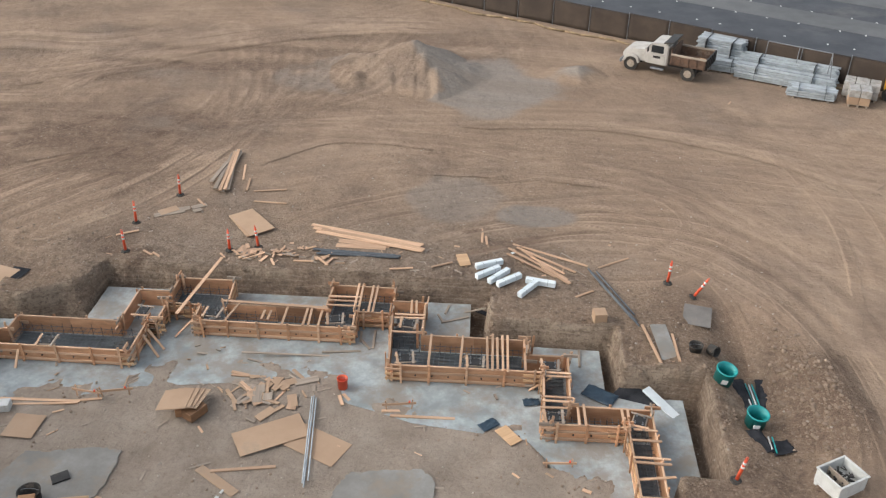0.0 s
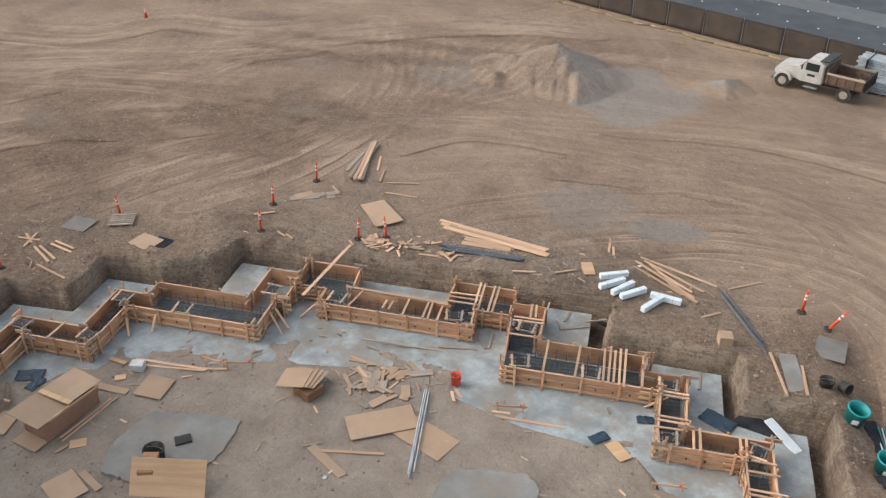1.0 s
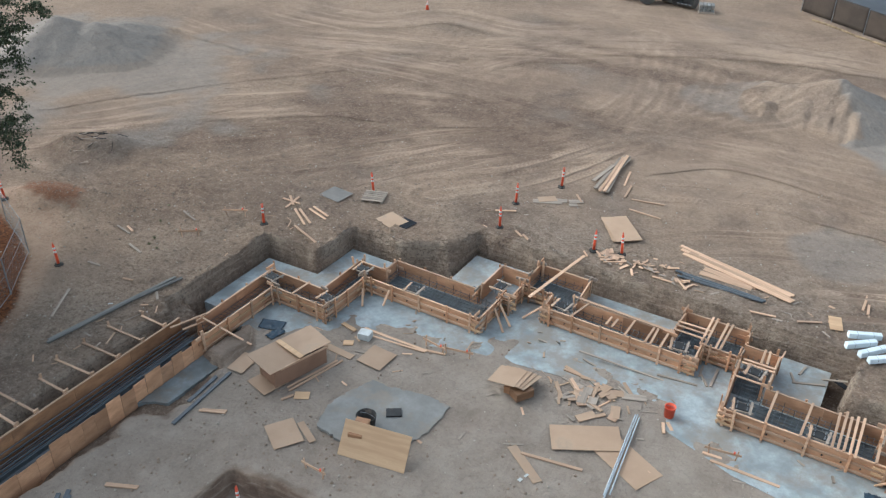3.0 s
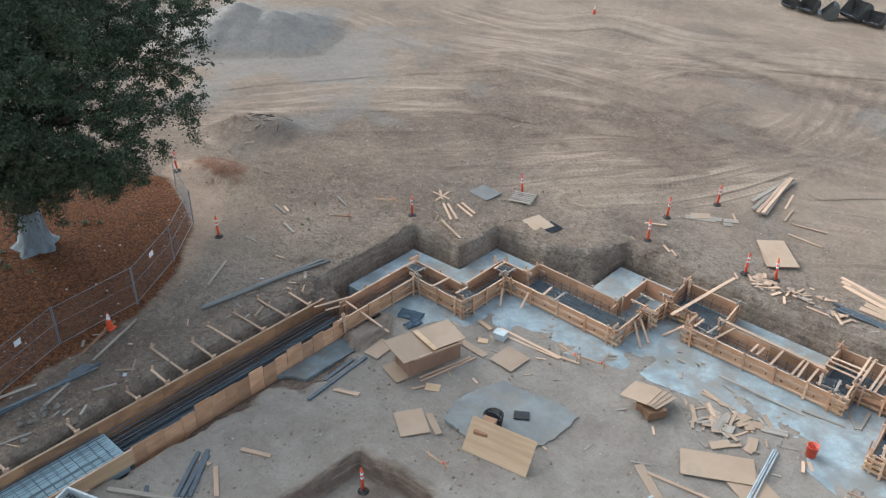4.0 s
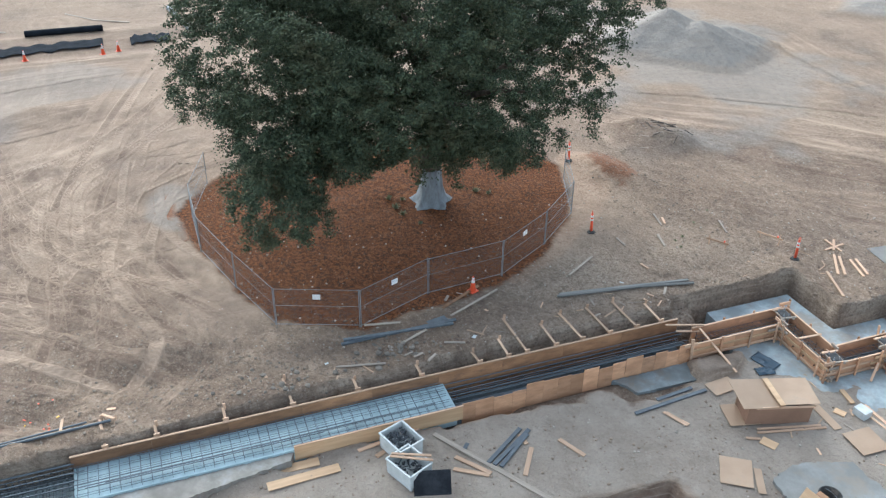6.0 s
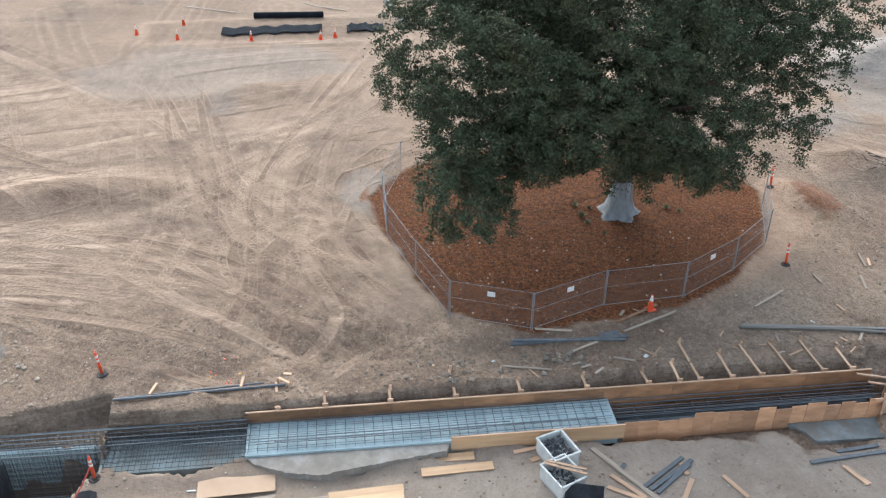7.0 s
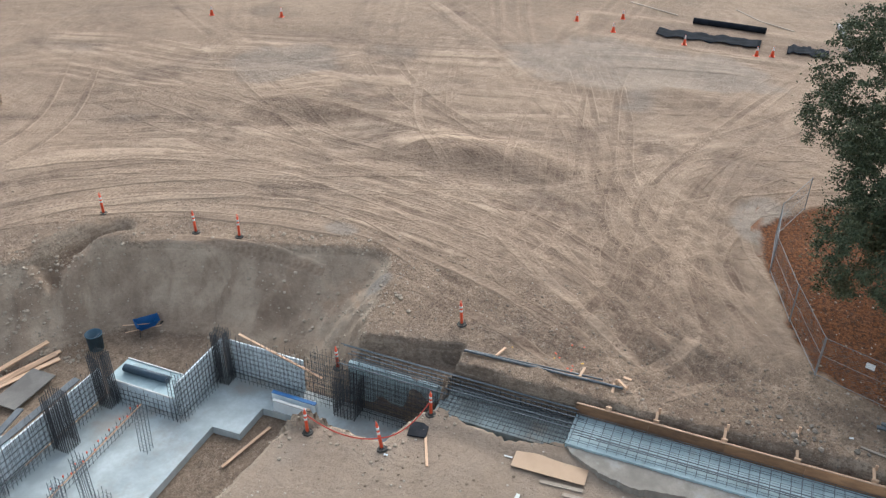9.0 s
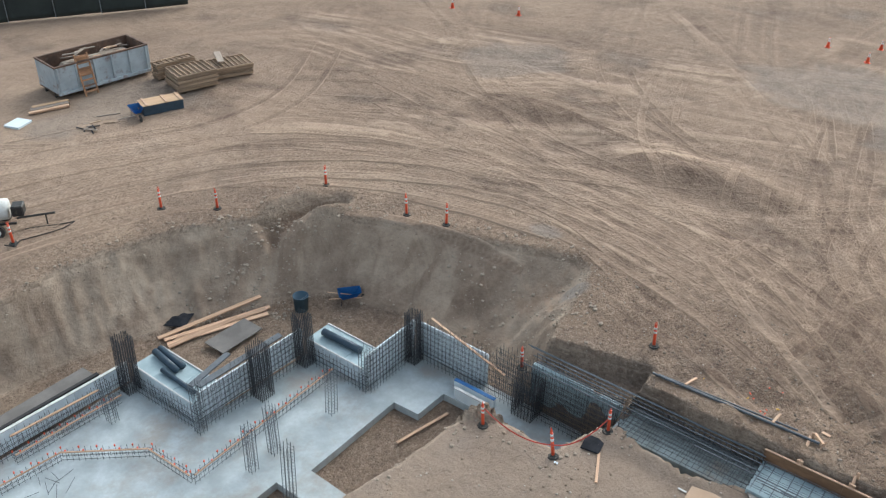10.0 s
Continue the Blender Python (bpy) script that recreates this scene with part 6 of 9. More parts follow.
for r in [(-21.77, -1.18, -21.77, 1.17), (-21.30, 1.24, -21.19, 3.60), (-20.60, 1.79, -20.70, 4.20), (-19.90, -1.24, -20.00, 1.17), (-19.57, -1.47, -19.72, 1.16)]:
    plank(*r, wide=0.36, thick=0.035, material=PINE, lift=0.05, label="wide pale yellow plywood strip on the pad", name="plywood_strip")
planks([(-19.71, -3.43, -19.90, -1.27), (-19.98, -4.31, -20.10, -2.92), (-19.38, -3.74, -19.81, -1.27)], wide=0.15, material=OLD_LUMBER, label="grey lumber plank on the pad")
planks([(-21.2, 4.97, -21.6, 7.24)], wide=0.15, label="pale lumber plank on the pad")

for x, y, l, w_, q, mat_, lab in ((-7.25, 21.85, 2.42, 1.2, 30, BOARD, "large brown hardboard sheet on the pad"), (-5.60, 21.56, 2.1, 1.2, 154, BOARD, "large brown hardboard sheet partly under another"), (-15.81, 21.52, 1.13, 1.1, 88, BOARD, "square brown board on the pad"),
                                  (-11.14, 34.34, 1.22, 2.2, 37, BOARD, "brown plywood sheet on the earth"), (-1.19, 31.95, 0.49, 0.92, 15, PINE, "small plywood offcut on the earth"), (8.26, 28.99, 1.39, 1.09, 77, SLATE, "dark grey sheet lying on the earth"), (6.66, 26.91, 0.62, 2.3, 5, OLD_CONCRETE, "pale grey panel lying on the earth"),
                                  (-15.24, 35.16, 0.9, 0.5, 40, BOARD, "pale board offcut on the earth"), (0.89, 22.52, 0.5, 0.9, 39, PINE, "small plywood offcut on the pad"), (-16.14, 16.45, 1.05, 1.25, 57, BOARD, "brown board on the pad"),
                                  (-15.55, 16.95, 0.25, 1.1, 62, BOARD, "strip of brown board on the pad"), (-18.41, 18.24, 1.1, 1.1, 76, BOARD, "brown board under the cutting bench"), (-19.91, 18.55, 1.1, 0.7, 95, BOARD, "brown board beside the cutting bench"),
                                  (-24.04, 29.79, 1.1, 1.25, 85, SLATE, "dark grey sheet lying on the earth"), (-20.41, 29.28, 1.04, 1.22, 74, BOARD, "brown plywood sheet on the earth"), (-20.84, -4.17, 1.22, 2.46, 2, BOARD, "brown plywood sheet on the pad")):
    sheet(x, y, l, w_, q, mat_, lab, z=height(x, y) + (0.075 if (x, y) == (-7.25, 21.85) else 0.05))
for k, (x, y, q) in enumerate(((-10.86, 22.86, 94), (-10.7, 22.95, 92), (-10.55, 23.0, 88), (-10.4, 23.05, 84))):
    sheet(x, y, 1.28, 1.05, q, BOARD, "brown board in a tilted stack on an offcut box", z=height(x, y) + 0.47 - 0.022 * k, tilt=(-5, 9))
for dx, dy, q in ((0, 0, 10), (0.35, -0.2, 60)):
    bm = box((0.75, 0.5, 0.34), None, 0.01)
    ob = put(bm, "timber_block", FORM_DARK)
    ob.matrix_basis = pose(-10.45 + dx, 22.75 + dy, height(-10.45, 22.75) + 0.16 + 0.1 * (dx > 0), 0, 0, q)
    tagged(ob, "brown timber block under a stack of boards", "block")

sheet(-19.75, 29.35, 0.9, 0.8, 80, DARK_CLOTH, "dark board partly under a plywood sheet", z=height(-19.75, 29.35) + 0.02)

# offcut heaps
for cx, cy, sx, sy, n, mat_, big in ((-8.0, 24.0, 1.3, 0.9, 48, BOARD, 0.8), (-10.6, 31.75, 0.7, 0.45, 26, LUMBER, 0.5), (-8.8, 31.85, 0.65, 0.35, 30, LUMBER, 0.22), (-7.2, 31.6, 0.6, 0.4, 10, LUMBER, 0.3)):
    for k in range(n):
        x, y, q, l = random.gauss(cx, sx * 0.62), random.gauss(cy, sy * 0.62), random.uniform(0, math.pi), random.uniform(0.3, 1.0) * big + 0.12
        dx, dy = math.cos(q) * l / 2, math.sin(q) * l / 2
        near = math.exp(-((x - cx) ** 2 + (y - cy) ** 2))
        plank(x - dx, y - dy, x + dx, y + dy, wide=random.choice((0.07, 0.1, 0.14, 0.34)) if big > 0.3 else 0.08, thick=random.choice((0.018, 0.02, 0.035)), material=random.choice((mat_, mat_, LUMBER, OLD_LUMBER)), lift=0.03 + 0.07 * near * random.random() + 0.002 * (k % 9), name="offcut", label="short lumber offcut in a heap", group="offcuts")

# concrete patches poured on the pad
slab_of("concrete_patch_1", [(-15.5, 17.4), (-15.75, 18.4), (-15.55, 19.4), (-15.2, 20.35), (-14.5, 20.4), (-13.6, 20.6), (-12.75, 20.75), (-12.05, 20.65), (-11.95, 19.9), (-12.05, 18.9), (-12.3, 18.1), (-14.2, 17.2)], -1.0, 0.12, PATCH, "broken-edged grey concrete patch on the pad", "concrete", 0.05)
slab_of("concrete_patch_2", [(-4.65, 19.6), (-4.3, 20.3), (-3.4, 20.5), (-2.6, 20.6), (-1.95, 20.7), (-1.55, 20.3), (-1.45, 19.9), (-1.6, 18.6), (-4.7, 18.4)], -1.0, 0.12, PATCH, "broken-edged grey concrete patch on the pad", "concrete", 0.05)


# cutting bench: two trestle boxes under loose sheets
def bench(x, y, turn):
    root = thing("cutting_bench", "cutting bench of brown boards on a plywood box", "workbench", m=pose(x, y, height(x, y), 0, 0, turn))
    part("side_panel", box((2.3, 0.025, 0.8), pose(0, -0.52, 0.42, 4, 0, 0)), BROWN_PANEL, root, "red-brown board front")
    part("side_panel", box((2.3, 0.025, 0.8), pose(0, 0.5, 0.42)), BOARD, root)
    for s in (-1, 1):
        part("end_panel", box((0.025, 1.0, 0.78), pose(s * 1.1, 0, 0.4)), BROWN_PANEL, root)
    part("rail", box((2.1, 0.04, 0.09), pose(0.15, -0.58, 0.84), 0.004), LUMBER, root)
    part("top_sheet", box((1.38, 1.5, 0.02), pose(-0.74, 0.12, 0.90, 2, 3, 2), 0.003), BOARD, root)
    part("top_sheet", box((1.38, 1.45, 0.02), pose(0.68, 0.14, 0.93, -2, -2, -3), 0.003), BOARD, root)
    part("top_plank", box((0.2, 1.45, 0.03), pose(-0.05, 0.1, 0.97, 0, 0, 4), 0.004), PINE, root, "pale plank across the top")


bench(-18.1, 19.35, 74)
planks([(-17.45, 18.3, -16.85, 20.7), (-17.6, 18.4, -17.0, 20.6)], wide=0.09, label="lumber plank beside the cutting bench")
sheet(-16.9, 18.35, 0.55, 0.4, 30, PINE, "small plywood offcut on the pad")
# a pale sheet propped on edge in front of a box
ob = sheet(-12.9, 17.28, 2.42, 1.22, 11, PINE, "pale yellow plywood sheet propped at a slant", z=height(-12.8, 17) + 0.5, tilt=(52, 0), name="propped_sheet")
bm = box((0.5, 0.9, 0.7), None, 0.01)
ob = put(bm, "timber_box", FORM_DARK)
ob.matrix_basis = pose(-13.75, 17.6, height(-13.7, 17.6) + 0.33, 0, 0, 15)
tagged(ob, "brown plywood box behind a propped sheet", "box")


# anchor bolt templates on the forms and one on the patch
def template(x, y, z, turn):
    root = thing("bolt_template", "dark steel anchor bolt template on the formwork", "template", "bolt templates", pose(x, y, z, 0, 0, turn))
    plate = part("plate", box((0.46, 0.4, 0.03), pose(0, 0, 0.035), 0.006), BLACK_STEEL, root)
    part("cross_bearer", box((0.09, 0.7, 0.04), pose(-0.3, 0, 0.042, 0, 0, 3), 0.004), LUMBER, root)
    part("cross_bearer", box((0.09, 0.7, 0.04), pose(0.3, 0, 0.042, 0, 0, -2), 0.004), OLD_LUMBER, root)
    part("bearer", box((0.8, 0.09, 0.04), pose(0, -0.2, 0), 0.004), OLD_LUMBER, root)
    part("bearer", box((0.8, 0.09, 0.04), pose(0, 0.2, 0), 0.004), OLD_LUMBER, root)
    for dx in (-0.18, 0.18):
        for dy in (-0.13, 0.13):
            bm = bmesh.new()
            add_rod(bm, (dx, dy, -0.3), (dx, dy, 0.17), 0.018, 6)
            add_rod(bm, (dx, dy, 0.045), (dx, dy, 0.085), 0.035, 6)
            part("anchor_bolt", bm, GALV, plate)
    return root


slab_of("pit_side_wall", [(-23.0, -12.7), (-22.82, -12.7), (-22.82, -8.72), (-23.0, -8.72)], -1.0, 2.3, BLINDING, "dark wet concrete face behind the rebar curtain", "wall")


first = template(-16.58, 25.3, FORM_TOP + 0.07, 2)
for x, y, q in ((-13.66, 27.45, 88), (-10.9, 27.6, 0), (-6.0, 27.6, 2), (-3.1, 27.6, 0), (2.35, 25.5, 3), (-0.4, 25.45, 0), (5.3, 22.8, 80), (2.4, 22.75, 0), (-3.0, 25.45, 5), (-22.1, 22.85, 0), (-19.25, 25.4, 0), (-19.2, 22.85, 0), (-16.7, 25.4, 1)):
    if (x, y) != (-16.7, 25.4):
        copy_thing(first, pose(x, y, FORM_TOP + 0.07, random.uniform(-2, 2), random.uniform(-2, 2), q + random.uniform(-9, 9)))
sheet(-13.5, 19.3, 0.55, 0.4, 35, BLACK_STEEL, "dark steel plate lying on a concrete patch", thick=0.06, z=-0.96, name="steel_plate")

# spreaders across the forms
SPREADERS_A = [(-10.01, 28.46, -10.32, 27.06), (-8.89, 27.98, -8.90, 27.37), (-8.63, 27.93, -8.65, 27.36), (-8.02, 28.34, -8.03, 27.12), (-7.21, 28.31, -7.20, 27.10), (-7.05, 28.33, -6.98, 27.1), (-6.61, 28.29, -6.60, 27.1), (-6.55, 29.16, -5.25, 29.22), (-6.57, 28.88, -5.24, 28.90), (-6.55, 28.57, -5.22, 28.59),
               (-5.44, 30.19, -5.35, 28.17), (-5.25, 30.17, -5.18, 28.2), (-4.82, 30.1, -4.78, 28.2), (-4.63, 30.1, -4.61, 28.2), (-3.12, 29.2, -3.06, 28.21), (-2.94, 29.2, -2.86, 28.30), (-3.7, 28.18, -2.5, 28.21), (-3.7, 27.95, -2.5, 27.99), (-3.7, 27.05, -2.4, 27.08)]
SPREADERS_B = [(-2.15, 27.02, -2.11, 25.05), (-0.93, 27.0, -0.95, 25.05), (-0.01, 27.05, 0.07, 25.05), (0.20, 27.21, 0.25, 25.05), (0.38, 27.04, 0.44, 25.10), (0.57, 27.17, 0.64, 25.05), (0.77, 27.19, 0.81, 25.0), (1.41, 27.04, 1.45, 25.1), (2.1, 25.14, 3.11, 25.12), (2.1, 24.94, 3.1, 24.92), (2.05, 23.81, 3.1, 23.79), (2.05, 23.60, 3.1, 23.59), (1.95, 23.24, 3.05, 23.26), (3.24, 23.5, 3.26, 22.45), (3.45, 23.5, 3.48, 22.45)]
SPREADERS_C = [(4.75, 23.42, 4.78, 22.32), (4.96, 23.4, 4.93, 22.3), (5.05, 22.42, 5.88, 22.40), (4.95, 21.90, 5.92, 21.90), (4.9, 21.10, 6.12, 21.10), (4.9, 20.9, 6.12, 20.88), (4.95, 20.25, 6.15, 20.22), (-20.60, 22.3, -20.55, 23.4), (4.95, 19.4, 6.1, 19.42)]
for k, r in enumerate(SPREADERS_A + SPREADERS_B + SPREADERS_C):
    plank(*r, wide=0.09, thick=0.04, over=FORM_TOP + 0.066 + 0.004 * (k % 3), name="spreader", label="pale lumber spreader nailed across the forms", group="spreaders")
plank(-10.80, 28.43, -6.40, 28.28, wide=0.14, over=FORM_TOP + 0.11, label="long pale plank laid on the form tops")
def prop(name, label, wide, ends, group=""):
    """A board from one point in space to another."""
    for a, b in ends:
        a, b = Vector(a), Vector(b)
        ob = put(box(((b - a).length, wide, 0.04), None, 0.003), name, LUMBER)
        ob.matrix_basis = Matrix.Translation((a + b) / 2) @ (b - a).to_track_quat("X", "Z").to_matrix().to_4x4()
        tagged(ob, label, "plank", group)


prop("leaning_plank", "pale plank leaning from the forms to the bank", 0.14, [((-12.3, 27.4, -0.27), (-11.5, 31.1, 0.06))])
prop("end_plank", "pale lumber tying the end of the long form", 0.09, [((-22.95, 17.9, -0.19), (-22.55, 19.4, -0.27)), ((-22.75, 18.3, -0.45), (-22.5, 19.2, -0.5))], "end ties")
for x0, y0, z0, x1, y1, z1 in ((-13.25, 26.2, -0.45, -12.5, 25.6, -1.03), (-13.25, 26.6, -0.42, -12.45, 26.1, -1.03), (-18.7, 24.6, -0.6, -18.3, 24.0, -1.03), (-17.6, 25.0, -0.5, -17.6, 24.5, -1.03), (2.4, 24.9, -0.3, 1.6, 25.0, -1.1), (-22.4, 19.1, -0.25, -20.25, 19.4, -0.85), (-11.7, 27.6, -0.6, -12.3, 26.9, -1.03)):
    a, b = Vector((x0, y0, z0)), Vector((x1, y1, z1))
    ob = put(box(((b - a).length, 0.09, 0.04), None, 0.003), "brace", LUMBER)
    ob.matrix_basis = Matrix.Translation((a + b) / 2) @ (b - a).to_track_quat("X", "Z").to_matrix().to_4x4()
    tagged(ob, "slanting lumber brace from a form to the footing", "brace", "form braces")
# braces from the long wall to stakes in the bank
BRACES = [(17.89, 1.07), (16.80, 1.69), (15.62, 1.69), (14.44, 1.73), (13.32, 1.2), (12.11, 1.93), (11.35, 0.82), (10.20, 0.64), (7.94, 0.5), (5.56, 0.46), (3.25, 1.2), (0.96, 0.3), (-1.28, 0.3), (-2.9, 1.1)]
for y, far_ in BRACES:
    a = Vector((-23.2, y, -0.22))
    x1 = -23.28 - far_
    b = Vector((x1, y - 0.08 * far_, max(height(x1, y) + 0.06, -0.25)))
    root = thing("wall_brace", "pale lumber brace from the long form to a stake", "brace", "wall braces", Matrix.Translation(b))
    part("strut", box(((b - a).length + 0.1, 0.09, 0.04), Matrix.Translation((a - b) / 2) @ (b - a).to_track_quat("X", "Z").to_matrix().to_4x4(), 0.003), LUMBER, root)
    part("stake", box((0.05, 0.09, 0.6), pose(-0.04, 0.06, -0.12, 0, random.uniform(-8, 8), 0), 0.003), LUMBER, root)
    part("cleat", box((0.06, 0.2, 0.12), Matrix.Translation(a - b + Vector((-0.05, 0, 0.06))), 0.004), LUMBER, root)

# thin sticks and chips dropped round the forms, on the footing and along the trench edge
for k in range(170):
    zone_ = k % 4
    if zone_ == 0:
        x, y, flat_ = random.uniform(-17, 5), random.uniform(23.6, 27.0), SLAB_Z + 0.02
    elif zone_ == 1:
        x, y, flat_ = random.gauss(-6, 5), random.uniform(30.9, 33.2), None
    elif zone_ == 2:
        x, y, flat_ = random.uniform(-19, 3), random.uniform(19.0, 24.0), None
    else:
        x, y, flat_ = random.gauss(-24.6, 0.7), random.uniform(4, 27), None
    if flat_ is not None and height(x, y) > SLAB_Z - 0.02:
        flat_ = None
    q, l = random.uniform(0, math.pi), random.choice((0.15, 0.25, 0.4, 0.7))
    plank(x, y, x + l * math.cos(q), y + l * math.sin(q), wide=random.choice((0.03, 0.05, 0.08)), thick=0.02, material=random.choice((LUMBER, OLD_LUMBER, BOARD, OLD_LUMBER)), lift=0.02, over=flat_, name="offcut", label="thin stick of lumber dropped near the forms", group="dropped sticks")
for k in range(4):
    sheet(-11.14 + 0.03 * k, 34.34 - 0.02 * k, 1.22, 2.2, 37 + 1.5 * k, BOARD, "brown plywood sheet in a low stack", z=height(-11.14, 34.34) + 0.07 + 0.021 * k)
planks([(-15.75, 34.65, -14.5, 35.25), (-15.6, 34.95, -14.35, 35.5), (-14.25, 35.5, -13.65, 35.9), (-14.1, 35.2, -13.75, 35.45)], wide=0.32, thick=0.02, material=OLD_LUMBER, label="flat pale board lying on the earth")


# ---- reinforcing steel ----
BAR = {}


def bar(name, a, b, r, parent, steel=None):
    """One straight bar; all bars of a thickness share a mesh of unit length."""
    steel = steel or REBAR
    key = (r, steel.name)
    if key not in BAR:
        bm = bmesh.new()
        bmesh.ops.create_cone(bm, cap_ends=True, segments=5, radius1=r, radius2=r, depth=1.0, matrix=pose(0, 0, 0, 0, 90, 0))
        mesh = bpy.data.meshes.new("bar")
        bm.to_mesh(mesh)
        bm.free()
        mesh.materials.append(steel)
        BAR[key] = mesh
    a, b = Vector(a), Vector(b)
    ob = new(name, BAR[key])
    ob.parent = parent
    ob.matrix_basis = Matrix.Translation((a + b) / 2) @ (b - a).to_track_quat("X", "Z").to_matrix().to_4x4() @ Matrix.Diagonal(((b - a).length, 1, 1, 1))
    return ob


def rebar_mat(x0, y0, x1, y1, z, step=0.2, ups=True, name="rebar_mat", label="dark tied rebar mat inside the forms", tall=0.35, layers_=2, r=0.009, steel=None):
    root = thing(name, label, "rebar", "rebar mats", Matrix.Translation(((x0 + x1) / 2, (y0 + y1) / 2, z)))
    w, l = x1 - x0, y1 - y0
    xs, ys = np.arange(-w / 2 + 0.06, w / 2 - 0.03, step), np.arange(-l / 2 + 0.06, l / 2 - 0.03, step)
    j = lambda: random.uniform(-0.025, 0.025)
    for k in range(layers_):
        zz = k * tall
        for y in ys:
            bar("bar", (-w / 2 + 0.03, y + j(), zz + j() * 0.4), (w / 2 - 0.03, y + j(), zz), r, root, steel or MAT_STEEL)
        for x in xs:
            bar("bar", (x + j(), -l / 2 + 0.03, zz + 0.022), (x + j(), l / 2 - 0.03, zz + 0.022), r, root, steel or MAT_STEEL)
    for x in xs[::2] if ups else ():
        for y in (ys[0], ys[-1]):
            bar("upright_bar", (x, y, -0.15), (x + j(), y + j(), tall + random.uniform(0.02, 0.2)), 0.011, root)
    return root


for r in ((-18.35, 25.2, -13.45, 26.7), (-13.0, 28.35, -10.75, 29.85), (-11.4, 27.3, -5.4, 28.2), (-6.4, 28.4, -4.0, 29.9), (-3.45, 25.3, 1.45, 26.85), (-3.7, 27.0, -2.7, 29.0), (2.2, 22.65, 5.65, 23.3), (2.2, 23.4, 2.9, 26.0), (5.1, 18.8, 5.75, 22.5), (-22.5, 19.0, -21.75, 23.2), (-21.7, 22.5, -19.0, 23.2), (-19.72, 23.4, -19.0, 25.8)):
    rebar_mat(*r, -1.02)
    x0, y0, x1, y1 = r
    # added dark sheet: the shade inside the forms put into colour
    slab_of("form_floor", [(x0, y0), (x1, y0), (x1, y1), (x0, y1)], SLAB_Z + 0.015, 0.05, DARK_CONCRETE, "thin dark sheet painting the deep shade between the forms", "footing")
# the long trench: many lengthwise bars over cross bars
rebar_mat(-23.05, -8.6, -21.48, -3.9, -0.92, 0.2, True, "rebar_trench_mat", "dense dark rebar mat over teal-grey concrete in the long trench", 0.36, 2, 0.009, REBAR)
rebar_mat(-23.1, -3.9, -21.64, 8.6, -0.665, 0.32, False, "rebar_trench_mat", "dark rebar mat over teal-grey concrete in the long trench", 0.1, 2, 0.0085)
rebar_mat(-23.05, 8.4, -21.8, 18.8, -1.3, 0.55, True, "rebar_trench_mat", "dark rebar mat low in the long trench", 0.4, 2, 0.009)
root = thing("rebar_rails", "long dark bars running lengthwise along the trench wall", "rebar", m=pose(-22.7, -4.0, -0.6))
for x, z, y0, y1 in ((-0.55, 0.05, -9.2, 0.2), (-0.42, 0.12, -9.0, 0.1), (0.5, 0.05, -8.8, -4.4), (-0.28, 0.06, -8.6, 0.1), (-0.30, -0.12, -8.8, 0.2), (-0.05, 0.10, -8.0, 0.4), (0.12, 0.04, -8.4, 0.0), (0.30, 0.08, -7.0, 0.2), (-0.28, -0.25, -8.5, 0.0), (0.5, 0.07, -2.0, 9.0), (0.62, 0.06, 0.2, 10.5), (0.74, 0.07, 0.4, 8.0), (0.68, 0.08, 1.0, 12.0), (-0.2, 0.06, 2.0, 12.6), (0.1, -0.34, 12.2, 22.6), (0.35, -0.3, 12.0, 22.4), (0.55, -0.36, 12.4, 22.6), (-0.1, -0.32, 12.6, 22.5), (0.72, -0.28, 12.0, 22.6), (-0.3, -0.3, 12.0, 22.8), (0.0, -0.55, 12.0, 22.8), (0.2, -0.22, 12.3, 22.7), (0.45, -0.52, 12.1, 22.7), (0.62, -0.24, 12.2, 22.7), (-0.2, -0.5, 12.1, 22.6), (-0.36, -0.12, 12.2, 22.8), (-0.38, -0.4, 12.0, 22.8)):
    bar("lengthwise_bar", (x, y0, z), (x + random.uniform(-0.06, 0.06), y1, z), 0.02, root, MAT_STEEL)
for y in np.arange(-8.6, 0.2, 0.19):
    bar("upright_bar", (-0.28 + random.uniform(-0.02, 0.02), y, -0.5), (-0.28 + random.uniform(-0.03, 0.03), y, 0.12), 0.010, root)


def rebar_wall(x0, y0, x1, y1, z, tall, gap=0.2, name="rebar_wall", label="double curtain of dark vertical and horizontal rebar"):
    length = math.hypot(x1 - x0, y1 - y0)
    root = thing(name, label, "rebar", "rebar walls", pose(x0, y0, z, 0, 0, math.degrees(math.atan2(y1 - y0, x1 - x0))))
    for side in (-gap / 2, gap / 2):
        for x in np.arange(0.1, length, 0.19):
            bar("upright_bar", (x, side, -0.1), (x + random.uniform(-0.03, 0.03), side + random.uniform(-0.03, 0.03), tall + random.uniform(-0.12, 0.22)), 0.0078, root)
        for h in np.arange(0.15, tall - 0.1, 0.24):
            bar("level_bar", (0, side, h), (length, side + random.uniform(-0.02, 0.02), h + random.uniform(-0.03, 0.03)), 0.0078, root)
    return root


